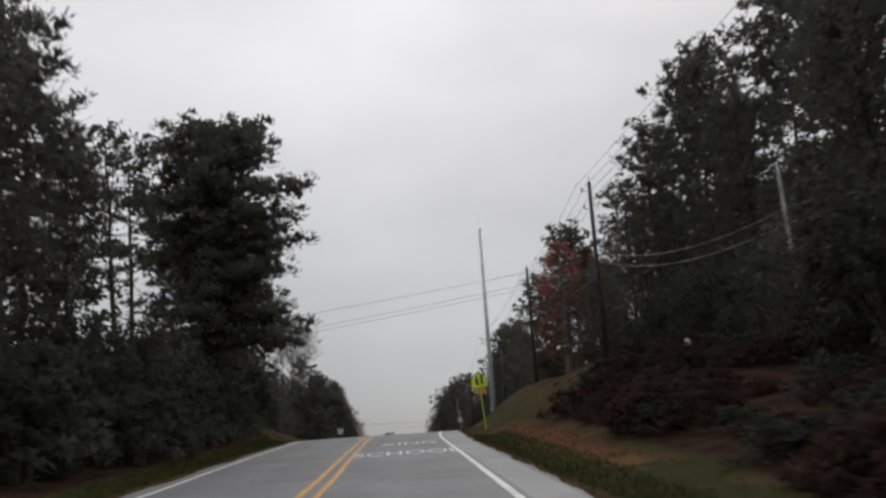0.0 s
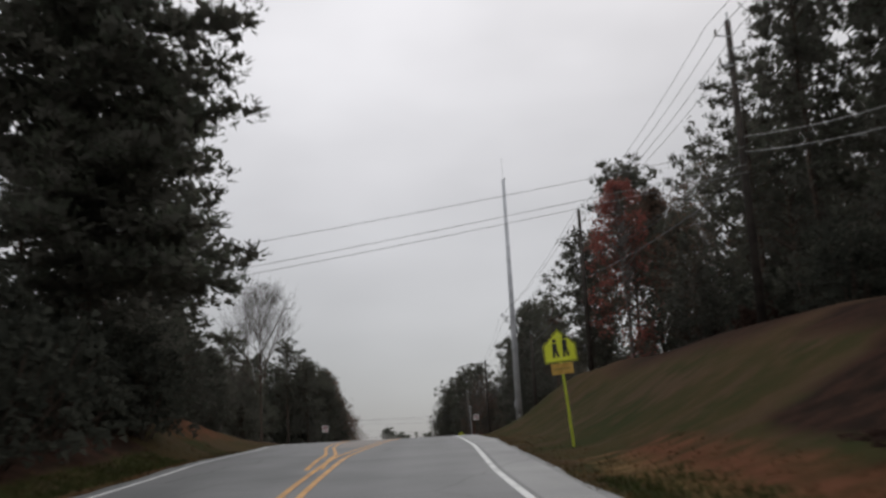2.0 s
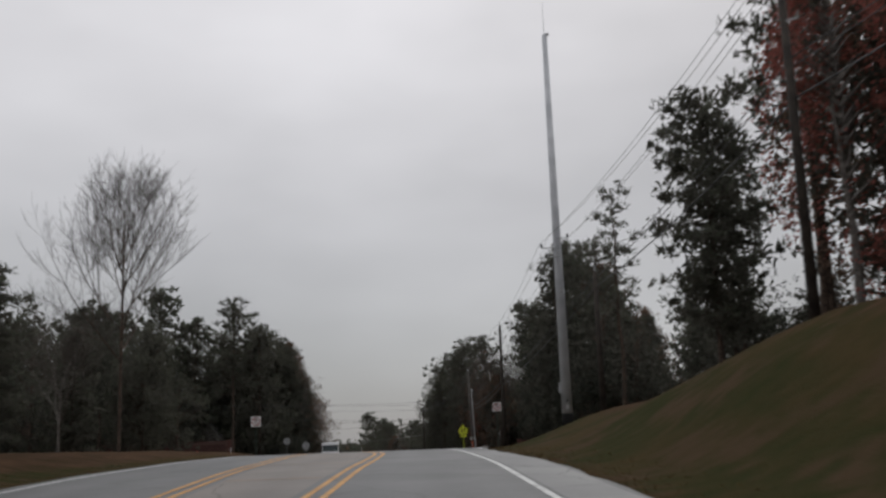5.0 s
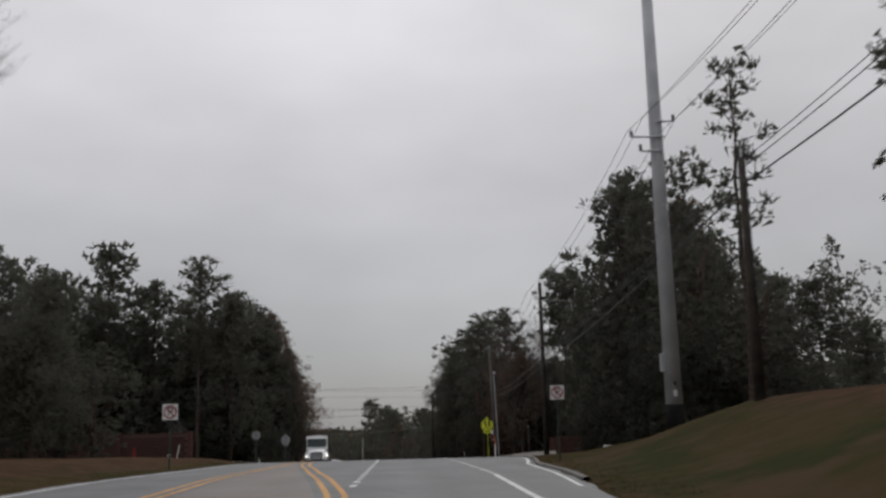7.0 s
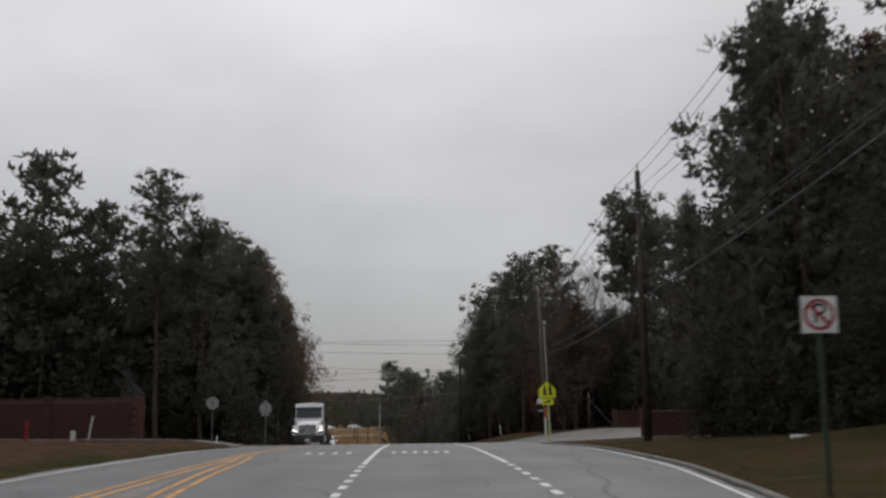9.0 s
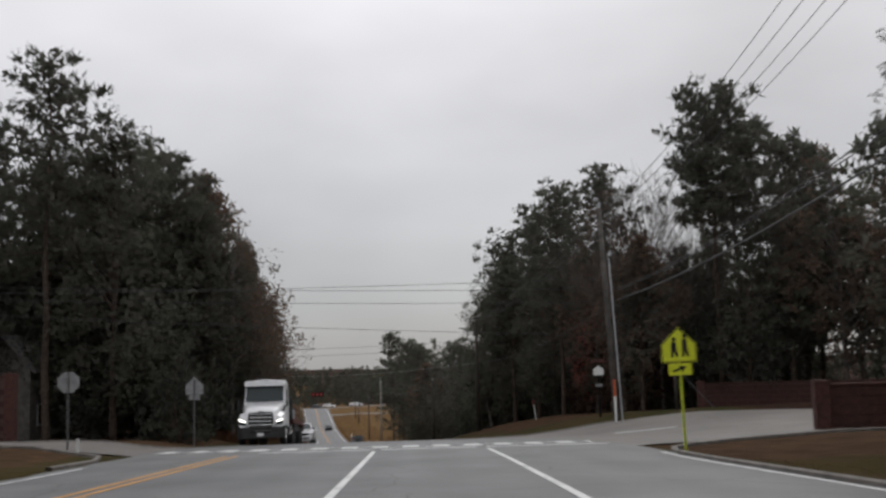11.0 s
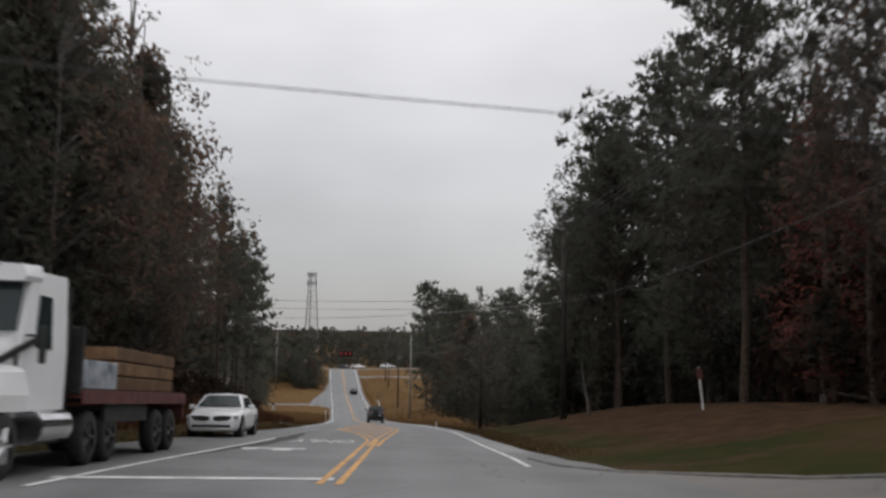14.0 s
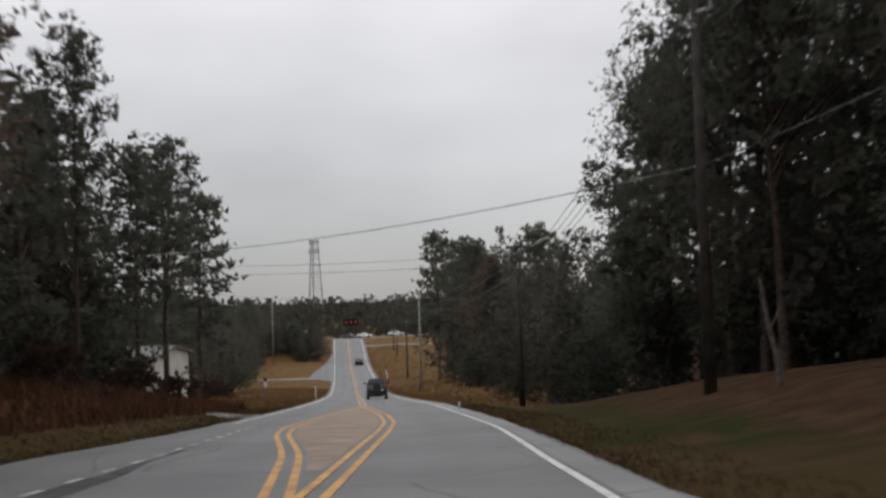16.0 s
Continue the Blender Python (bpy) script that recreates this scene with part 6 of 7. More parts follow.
# signs
def sign_post(root, x, h, mat, w=0.06):
    """A U-channel post."""
    prof = bmesh.new()
    for a, b in ((-w / 2, -w / 2 + 0.012), (w / 2 - 0.012, w / 2)):
        box(prof, x + a, 0.0, -0.4, x + b, 0.035, h)
    box(prof, x - w / 2, 0.03, -0.4, x + w / 2, 0.042, h)
    return part("post", prof, mat, root)


def pentagon(w, h, z):
    return [(-w / 2, z), (w / 2, z), (w / 2, z + h * 0.52), (0, z + h), (-w / 2, z + h * 0.52)]


def school_sign(x, y, turn, plate_mat, lower_mat, scale=1.0, tilt=0.0, arrow=True):
    z = ground_at(x, y)
    root = empty("school_crossing_sign", x, y, z, turn, label="yellow-green pentagon school crossing sign on a lime post", category="road sign", group="school crossing signs")
    root.matrix_basis = pose(x, y, z, 0, tilt, turn)
    b = 2.25
    sign_post(root, 0, b + 0.8, LIME_POST)
    panel = part("panel", plate(pentagon(0.914, 0.914, b), 0.004, -0.006), plate_mat, root)
    bord = bmesh.new()
    o, i = pentagon(0.89, 0.885, b + 0.014), pentagon(0.84, 0.82, b + 0.036)
    ov, iv = [bord.verts.new((px, -0.0085, pz)) for px, pz in o], [bord.verts.new((px, -0.0085, pz)) for px, pz in i]
    for k in range(5):
        bord.faces.new((ov[k], ov[(k + 1) % 5], iv[(k + 1) % 5], iv[k]))
    part("border", bord, SIGN_BLACK, panel)
    for cx, hh in ((-0.14, 0.42), (0.14, 0.5)):
        # plain dark upright marks
        part("mark", plate([(cx - 0.07, b + 0.14), (cx - 0.01, b + 0.14), (cx + 0.01, b + 0.30), (cx + 0.06, b + 0.14), (cx + 0.12, b + 0.16), (cx + 0.07, b + 0.36), (cx + 0.08, b + 0.1 + hh), (cx - 0.05, b + 0.1 + hh), (cx - 0.06, b + 0.34)], 0.002, -0.0085), SIGN_BLACK, panel)
        m = bmesh.new()
        bmesh.ops.create_circle(m, cap_ends=True, segments=12, radius=0.055, matrix=Matrix.Translation((cx + 0.02, -0.0087, b + 0.17 + hh)) @ Matrix.Rotation(radians(90), 4, "X"))
        part("mark", m, SIGN_BLACK, panel)
    low = part("lower_plate", plate([(-0.3, b - 0.32), (0.3, b - 0.32), (0.3, b - 0.02), (-0.3, b - 0.02)], 0.004, -0.006), lower_mat, root)
    if arrow:
        part("arrow", plate([(-0.17, b - 0.25), (0.02, b - 0.18), (0.05, b - 0.25), (0.16, b - 0.1), (-0.04, b - 0.08), (-0.01, b - 0.13), (-0.2, b - 0.2)], 0.002, -0.0085), SIGN_BLACK, low)
    else:
        part("faded_bars", bx(-0.22, -0.0085, b - 0.2, 0.22, -0.007, b - 0.14), material("faded_print", (0.3, 0.2, 0.05), (0.4, 0.27, 0.07), 5, bump=0), low)
    for zz in (b + 0.12, b + 0.7):
        part("bolt", rd((0, -0.014, zz), (0, 0.04, zz), 0.012, n=8), GALV, root)
    return root


school_sign(2.91, 54.15, 4, SIGN_YELLOW, SIGN_ORANGE, arrow=False, tilt=-4.5)
school_sign(3.15, 168.2, 2, SIGN_YELLOW, SIGN_YELLOW, arrow=True, tilt=-1.0)


def text_mesh(body, size, mat, parent, x, y, z):
    cu = bpy.data.curves.new("letter", "FONT")
    cu.body, cu.align_x, cu.align_y, cu.size, cu.extrude = body, "CENTER", "CENTER", size, 0.001
    tmp = new("letter", cu)
    me = bpy.data.meshes.new_from_object(tmp.evaluated_get(bpy.context.evaluated_depsgraph_get()))
    bpy.data.objects.remove(tmp)
    me.materials.clear()
    me.materials.append(mat)
    ob = new("letter", me)
    ob.parent = parent
    ob.matrix_basis = pose(x, y, z, 90, 0, 0)
    return ob


def no_parking_sign(x, y, turn, w, label, post_mat, high=2.3):
    z = ground_at(x, y)
    root = empty("no_parking_sign", x, y, z, turn, label=label, category="road sign", group="no parking signs")
    sign_post(root, 0, high + w * 0.9, post_mat, 0.07)
    panel = part("panel", plate([(-w / 2, high), (w / 2, high), (w / 2, high + w), (-w / 2, high + w)], 0.004, -0.006), SIGN_WHITE, root)
    text_mesh("P", w * 0.78, SIGN_BLACK, panel, 0, -0.0085, high + w / 2)
    rg = part("ring", ring(w * 0.43, w * 0.34), SIGN_RED, panel)
    rg.matrix_basis = pose(0, -0.0105, high + w / 2)
    k = w * 0.27
    part("slash", plate([(-k - 0.02, high + w / 2 + k - 0.02), (-k + 0.02, high + w / 2 + k + 0.02), (k + 0.02, high + w / 2 - k + 0.02), (k - 0.02, high + w / 2 - k - 0.02)], 0.001, -0.0125), SIGN_RED, panel)
    for zz in (high + 0.08, high + w - 0.08):
        part("bolt", rd((0, -0.016, zz), (0, 0.04, zz), 0.012, n=8), GALV, root)
    return root


no_parking_sign(3.8, 133.2, 3, 0.57, "square white no parking sign on a dark post", GREEN_POST, 2.45)
no_parking_sign(-12.3, 134.8, -3, 0.66, "square white no parking sign on the lawn", GREEN_POST, 2.02)


def back_sign(x, y, turn, shape, label, high, lower=False):
    """A sign seen from behind: bare metal."""
    z = ground_at(x, y)
    root = empty("road_sign", x, y, z, turn, label=label, category="road sign")
    sign_post(root, 0, high + 0.75, DULL_POST)
    if shape == "octagon":
        o = [(0.38 * math.cos(math.pi / 8 + k * math.pi / 4), high + 0.4 + 0.38 * math.sin(math.pi / 8 + k * math.pi / 4)) for k in range(8)]
    else:
        o = pentagon(0.85, 0.86, high)
    panel = part("panel", plate(o, 0.004, 0.046), SIGN_BACK, root)
    for zz in (high + 0.2, high + 0.6):
        part("bolt", rd((0, -0.012, zz), (0, 0.05, zz), 0.014, n=8), GALV, panel)
    if lower:
        part("lower_plate", plate([(-0.27, high - 0.26), (0.27, high - 0.26), (0.27, high - 0.02), (-0.27, high - 0.02)], 0.004, 0.046), SIGN_BACK, root)
    return root


back_sign(-15.6, 176.2, 12, "octagon", "back of an octagonal stop sign on a metal post", 1.95)
back_sign(-15.2, 191.0, 0, "pentagon", "bare metal back of a school crossing sign", 2.55, True)


def marker_post(x, y, h, mat, label, cap=None, tilt=0.0, w=0.09):
    z = ground_at(x, y)
    root = empty("marker_post", x, y, z, label=label, category="marker post")
    root.matrix_basis = pose(x, y, z, 0, tilt, 0)
    part("blade", bx(-w / 2, -0.012, -0.2, w / 2, 0.012, h, 0.008), mat, root)
    if cap:
        part("cap", bx(-w / 2 - 0.004, -0.016, h * 0.62, w / 2 + 0.004, 0.016, h + 0.01, 0.008), cap, root)
    return root


marker_post(5.35, 192.4, 2.1, WHITE_PLASTIC, "white and orange utility marker beside the pole", ORANGE_MARK, w=0.12)
marker_post(-24.0, 170.5, 1.05, SIGN_RED, "small red yard sign on the lawn", None, w=0.2)
marker_post(-20.8, 168.5, 0.5, WHITE_PLASTIC, "small white yard marker on the lawn", w=0.25)
marker_post(-20.75, 170.5, 1.3, WHITE_PLASTIC, "leaning white stake on the lawn", tilt=10)
marker_post(-15.4, 176.6, 0.5, WHITE_PLASTIC, "short white stake at the street corner")

marker_post(-12.8, 262, 0.8, WHITE_PLASTIC, "short white reflector post at the verge")
marker_post(-24, 300, 1.3, WHITE_PLASTIC, "white reflector post at the verge")
marker_post(-44.9, 366, 1.5, WHITE_PLASTIC, "white and brown banded post in the dry grass", BED_RED, w=0.5)
marker_post(-27.3, 388, 1.2, WHITE_PLASTIC, "white letterbox post on the valley bank", w=0.22)
marker_post(-28.8, 399, 0.9, WHITE_PLASTIC, "white letterbox post on the valley bank", w=0.22)
marker_post(-7.8, 248, 0.6, WHITE_PLASTIC, "short white reflector post at the verge")


def small_sign(x, y, label, high, w, h, mat, turn=0, tilt=0.0, post=None):
    z = ground_at(x, y)
    root = empty("small_sign", x, y, z, turn, label=label, category="sign")
    root.matrix_basis = pose(x, y, z, 0, tilt, turn)
    sign_post(root, 0, high + h, post or GALV, 0.07)
    part("panel", plate([(-w / 2, high), (w / 2, high), (w / 2, high + h * 0.7), (0, high + h), (-w / 2, high + h * 0.7)], 0.01, -0.012), mat, root)
    return root


small_sign(-56.9, 462, "white roadside board before the far trees", 4.4, 2.6, 1.2, SIGN_WHITE)
small_sign(3.3, 215.6, "small reddish sign on a leaning white post", 1.05, 0.22, 0.42, BED_RED, tilt=-6, post=WHITE_PLASTIC)


def lying_pipe(x, y, length):
    """A short hollow pipe on the grass."""
    root = empty("plastic_pipe", x, y, ground_at(x, y) + 0.05, 8, label="short white plastic pipe lying in the grass", category="pipe")
    v, f, n = [], [], 14
    for end in (-0.5, 0.5):
        for r in (0.06, 0.05):
            v += [(end * length, r * math.cos(k * math.tau / n), r * math.sin(k * math.tau / n)) for k in range(n)]
    for k in range(n):
        j = (k + 1) % n
        for a, b in ((0, 2 * n), (3 * n, n), (n, 0), (2 * n, 3 * n)):
            f.append((a + k, a + j, b + j, b + k))
    mesh_ob("tube", v, f, WHITE_PLASTIC, root, True)
    return root


lying_pipe(8.4, 147.5, 0.55)


def bird_house(x, y):
    """A small white box with a red roof on a dark post."""
    z = ground_at(x, y)
    root = empty("post_box", x, y, z, label="white box with a red roof on a dark post", category="box on post")
    part("post", rd((0, 0, -0.3), (0, 0, 2.9), 0.06, n=8), BLACK_COAT, root)
    part("body", plate([(-0.28, 2.4), (0.28, 2.4), (0.28, 2.72), (0, 2.95), (-0.28, 2.72)], 0.35, -0.17), WHITE_PLASTIC, root)
    part("roof", bx(-0.34, -0.22, 3.15, 0.34, 0.24, 3.27, 0.02), BED_RED, root)
    part("shelf", bx(-0.18, -0.15, 1.75, 0.18, 0.15, 1.9, 0.01), GALV, root)
    return root


bird_house(5.8, 200.7)
small_sign(9.9, 37.5, "small pale sign on a slim grey post in the brush", 0.45, 0.26, 0.42, SIGN_WHITE, post=POLE_GREY)


def far_sign(x, y):
    """A dark board with three glowing red shapes over the far junction."""
    z = ground_at(x, y)
    root = empty("shop_sign", x, y, z, label="dark roadside board with three red shapes far off", category="sign")
    for k in (-1.6, 1.6):
        part("post", bx(k - 0.12, -0.1, -0.3, k + 0.12, 0.1, 4.4), POLE_WOOD, root)
    part("board", bx(-2.4, -0.12, 4.2, 2.4, 0.12, 6.2, 0.03), BLACK_COAT, root)
    for k in (-1.5, 0.0, 1.5):
        part("red_bar", bx(k - 0.4, -0.17, 4.8, k + 0.4, -0.125, 5.7), SIGN_RED, root)
    return root


far_sign(-53.6, 518)


# low walls of brick
def brick_wall(name, a, b, height, label, courses_drawn=16):
    ax, ay = a
    bx_, by_ = b
    length = math.hypot(bx_ - ax, by_ - ay)
    turn = math.degrees(math.atan2(by_ - ay, bx_ - ax))
    z = min(ground_at(ax, ay), ground_at(bx_, by_), ground_at((ax + bx_) / 2, (ay + by_) / 2)) - 0.1
    root = empty(name, ax, ay, z, turn, label=label, category="wall", kind="structure")
    top = max(ground_at(ax, ay), ground_at(bx_, by_)) + height - z
    part("core", bx(0, -0.1, 0, length, 0.1, top, 0.0), MORTAR, root)
    part("coping", bx(-0.05, -0.16, top, length + 0.05, 0.16, top + 0.09, 0.02), BRICK, root)
    bm = bmesh.new()
    rows, cols = int(top / 0.3), int(length / 0.6)
    for r in range(rows):
        for c in range(cols):
            x = c * 0.6 + (r % 2) * 0.3
            if x + 0.58 < length:
                box(bm, x, -0.125, r * 0.3 + 0.02, x + 0.575, -0.098, r * 0.3 + 0.285)
    part("block_facing", bm, BRICK, root)
    for x in np.linspace(0, length, max(int(length / 5), 2)):
        part("pier", bx(x - 0.25, -0.25, 0, x + 0.25, 0.22, top + 0.2, 0.02), BRICK, root)
    return root


brick_wall("brick_wall", (-46, 193.5), (-24.8, 192.6), 2.8, "long red brick wall before the wood")
brick_wall("brick_wall", (12.5, 204), (26, 200), 0.9, "red brick wall behind the side street")
brick_wall("brick_wall", (9.5, 176), (24, 174.5), 1.1, "low red brick wall beside the side street")


# houses
def house(x, y, turn, w, d, h, roof, label, wall_mat=None):
    z = ground_at(x, y) - 0.2
    root = empty("house", x, y, z, turn, label=label, category="house")
    wm = wall_mat or SIDING
    bm = bx(-w / 2, -d / 2, 0, w / 2, d / 2, h)
    part("wall", bm, wm, root)
    part("gable", prism([(-d / 2, h), (d / 2, h), (0, h + roof)], -w / 2, w / 2), wm, root)
    for s in (-1, 1):
        bm = bmesh.new()
        e, q = d / 2 + 0.4, 0.12
        k = roof / (d / 2)
        ps = [(-w / 2 - 0.3, s * e, h - 0.4 * k), (w / 2 + 0.3, s * e, h - 0.4 * k), (w / 2 + 0.3, 0, h + roof), (-w / 2 - 0.3, 0, h + roof)]
        lo = [bm.verts.new(p) for p in ps]
        hi = [bm.verts.new((p[0], p[1], p[2] + q)) for p in ps]
        bm.faces.new(lo)
        bm.faces.new(hi)
        for i in range(4):
            bm.faces.new((lo[i], lo[(i + 1) % 4], hi[(i + 1) % 4], hi[i]))
        part("roof", bm, ROOFING, root)
    for i in range(int(w / 3)):
        cx = -w / 2 + 1.6 + i * 3
        win = part("window", bx(cx - 0.55, -d / 2 - 0.05, 1.0, cx + 0.55, -d / 2 + 0.02, 2.3), WHITE_PLASTIC, root)
        part("pane", bx(cx - 0.46, -d / 2 - 0.06, 1.08, cx + 0.46, -d / 2 - 0.04, 2.22), WINDOW, win)
    for i in range(int(d / 3.5)):
        cy = -d / 2 + 1.7 + i * 3.5
        win = part("window", bx(w / 2 - 0.02, cy - 0.5, 1.0, w / 2 + 0.05, cy + 0.5, 2.3), WHITE_PLASTIC, root)
        part("pane", bx(w / 2 + 0.04, cy - 0.42, 1.08, w / 2 + 0.06, cy + 0.42, 2.22), WINDOW, win)
    part("door", bx(w / 2 - 0.02, -0.45, 0.2, w / 2 + 0.05, 0.45, 2.25), CAR_BLACK, root)
    return root


house(-29.6, 204, 90, 4.2, 3.6, 4.5, 1.9, "grey gabled house standing behind the brick wall", CONCRETE)
house(-31, 122, 90, 9, 8, 3.0, 2.6, "pale sided house with a gable roof behind trees")
house(-33, 206, 90, 9, 7, 2.9, 1.9, "white gabled house behind the brick wall")
house(-36.0, 283, 0, 7.4, 8, 4.0, 0.6, "tan commercial building with a white roof behind the pines")
house(-74, 519, 0, 14, 8, 2.6, 1.0, "low red fronted shop across the far junction", BRICK)


# vehicles: the nose looks along -y, wheels on z = 0
def wheel(parent, x, y, r, w, rim_mat, twin=False):
    s = 1 if x > 0 else -1
    bm = bmesh.new()
    prof = [(r * 0.58, -w / 2), (r * 0.9, -w / 2), (r, -w * 0.36), (r, w * 0.36), (r * 0.9, w / 2), (r * 0.58, w / 2)]
    n = 24
    rows = [[bm.verts.new((x + q, y + p * math.cos(k * math.tau / n), r + p * math.sin(k * math.tau / n))) for p, q in prof] for k in range(n)]
    for k in range(n):
        a, b = rows[k], rows[(k + 1) % n]
        for i in range(len(prof) - 1):
            bm.faces.new((a[i], a[i + 1], b[i + 1], b[i]))
    whl = new("wheel")
    whl.parent = parent
    part("tyre", bm, RUBBER, whl, smooth_faces=True)
    rim = rd((x - w * 0.40, y, r), (x + w * 0.40, y, r), r * 0.6, n=20)
    part("rim", rim, rim_mat, whl)
    bm = bmesh.new()
    for k in range(5):
        a = k * math.tau / 5
        rod(bm, (x + s * w * 0.42, y, r), (x + s * w * 0.42, y + r * 0.55 * math.cos(a), r + r * 0.55 * math.sin(a)), r * 0.1, r * 0.08, 6)
    part("spoke", bm, CAR_BLACK if twin else CHROME, whl)
    return whl


def loft(sections, close=True):
    """A body through half sections (y, [(x, z), ...]), mirrored across x = 0."""
    bm = bmesh.new()
    rows = []
    for y, pts in sections:
        full = [(x, z) for x, z in pts] + [(-x, z) for x, z in reversed(pts) if x > 1e-4]
        rows.append([bm.verts.new((x, y, z)) for x, z in full])
    n = len(rows[0])
    for a, b in zip(rows, rows[1:]):
        for i in range(n):
            bm.faces.new((a[i], a[(i + 1) % n], b[(i + 1) % n], b[i]))
    if close:
        bm.faces.new(rows[0])
        bm.faces.new(list(reversed(rows[-1])))
    return bm


def quad(pts, mat, name, parent, thick=0.006):
    bm = bmesh.new()
    vs = [bm.verts.new(p) for p in pts]
    bm.faces.new(vs)
    n = (Vector(pts[1]) - Vector(pts[0])).cross(Vector(pts[2]) - Vector(pts[0])).normalized() * thick
    ws = [bm.verts.new(Vector(p) - n) for p in pts]
    bm.faces.new(list(reversed(ws)))
    k = len(pts)
    for i in range(k):
        bm.faces.new((vs[i], ws[i], ws[(i + 1) % k], vs[(i + 1) % k]))
    return part(name, bm, mat, parent)


def make_car(name, label, paint, m, L=4.9, W=1.86, H=1.47, suv=False, lit=False):
    root = empty(name, 0, 0, 0, label=label, category="car")
    root.matrix_basis = m
    h, k = W / 2, H / 1.47
    deck = 1.02 * k if not suv else 1.1 * k
    hood = 0.86 * k if not suv else 1.08 * k
    belt = 0.95 * k if not suv else 1.12 * k

    def sec(y, w, zb, zs, zt, top):
        return (y, [(0.0, zb), (w * 0.86, zb), (w * 0.98, zb + 0.14), (w, zs), (w * 0.96, zt), (w * 0.80, top), (0.0, top + 0.03)])

    secs = [sec(0.0, h * 0.76, 0.24, 0.5, 0.70, 0.75), sec(0.12, h * 0.88, 0.2, 0.5, 0.74, hood - 0.07), sec(0.6, h * 0.97, 0.2, 0.55, hood - 0.12, hood - 0.04), sec(1.35, h, 0.2, 0.6, belt - 0.06, hood + 0.06), sec(L * 0.5, h, 0.2, 0.6, belt, belt + 0.02), sec(L * 0.78, h, 0.22, 0.62, belt + 0.02, deck), sec(L * 0.94, h * 0.96, 0.26, 0.62, belt, deck), sec(L, h * 0.84, 0.36, 0.6, belt - 0.12, deck - 0.12)]
    part("body", loft(secs), paint, root, smooth_faces=True)
    c0, c1, c2, c3 = (1.35, 2.15, L * 0.66, L * 0.86) if not suv else (1.25, 1.8, L * 0.9, L * 0.985)
    z0, z1 = belt - 0.02, H
    wl_, wu = h * 0.93, h * 0.70

    def cab(y, f):
        w = wl_ + (wu - wl_) * f
        z = z0 + (z1 - z0) * f
        return (y, [(0.0, z0 - 0.05), (wl_, z0 - 0.05), (w, z - 0.03 * f), (w * 0.82, z + 0.0), (0.0, z + 0.03 * f)])

    part("cabin", loft([cab(c0, 0.02), cab(c1, 0.97), cab((c1 + c2) / 2, 1.0), cab(c2, 0.97), cab(c3, 0.05)]), paint, root, smooth_faces=False)

    dy = 0.02
    quad([(-wl_ * 0.88, c0 + 0.08 - dy, z0 + 0.08 + 0.03), (wl_ * 0.88, c0 + 0.08 - dy, z0 + 0.08 + 0.03), (wu * 0.84, c1 - 0.08 - dy, z1 - 0.05), (-wu * 0.84, c1 - 0.08 - dy, z1 - 0.05)], CAR_GLASS, "windscreen", root)
    quad([(wl_ * 0.86, c3 - 0.08 + dy, z0 + 0.12), (-wl_ * 0.86, c3 - 0.08 + dy, z0 + 0.12), (-wu * 0.82, c2 + 0.06 + dy, z1 - 0.06), (wu * 0.82, c2 + 0.06 + dy, z1 - 0.06)], CAR_GLASS, "rear_window", root)
    for s in (-1, 1):
        xo = 0.012 * s
        ym = (c1 + c2) / 2
        for ya, yb, yc, yd in ((c0 + 0.42, ym - 0.06, ym - 0.06, c1 + 0.08), (ym + 0.06, c3 - 0.55, c2 - 0.02, ym + 0.06)):
            pts = [(s * wl_ * 0.985 + xo, ya, z0 + 0.06), (s * wl_ * 0.985 + xo, yb, z0 + 0.06), (s * (wu + 0.035) + xo, yc, z1 - 0.13), (s * (wu + 0.035) + xo, yd, z1 - 0.13)]
            quad(pts if s > 0 else list(reversed(pts)), CAR_GLASS, "side_window", root)
        part("mirror", bx(s * (h + 0.02), c0 + 0.45, belt - 0.02, s * (h + 0.22), c0 + 0.62, belt + 0.14, 0.03), paint, root)
        part("handle", bx(s * (h - 0.005), ym - 0.3, belt - 0.16, s * (h + 0.02), ym - 0.08, belt - 0.13, 0.006), CHROME, root)
        part("headlight", bx(s * h * 0.62, 0.05, hood - 0.25, s * h * 0.93, 0.40, hood - 0.12, 0.04), HEADLAMP if lit else LENS, root)
        part("tail_light", bx(s * h * 0.55, L - 0.16, belt - 0.24, s * h * 0.88, L - 0.01, belt - 0.06, 0.02), TAIL, root)
    if suv:
        part("spare_cover", rd((0, L, 0.95), (0, L + 0.16, 0.95), 0.36, n=20), CAR_BLACK, root)
        part("rear_bumper", bx(-h * 0.95, L - 0.1, 0.36, h * 0.95, L + 0.08, 0.58, 0.03), CAR_BLACK, root)
        part("number_plate", bx(-0.55, L + 0.0, 0.75, -0.25, L + 0.03, 0.9), SIGN_WHITE, root)
        for s in (-1, 1):
            part("roof_rail", rd((s * wu * 0.9, c1, z1 + 0.06), (s * wu * 0.9, c2, z1 + 0.06), 0.02, n=6), CAR_BLACK, root)
    else:
        # split grille and lower intake
        for s in (-1, 1):
            g = part("grille", plate([(s * 0.05, 0.58), (s * 0.22, 0.53), (s * 0.56, 0.56), (s * 0.70, 0.70), (s * 0.30, 0.72), (s * 0.07, 0.68)], 0.06, -0.015), CAR_BLACK, root)
            for q in range(5):
                part("grille_bar", bx(s * (0.12 + q * 0.1), -0.022, 0.57, s * (0.126 + q * 0.1), -0.013, 0.68), CHROME, g)
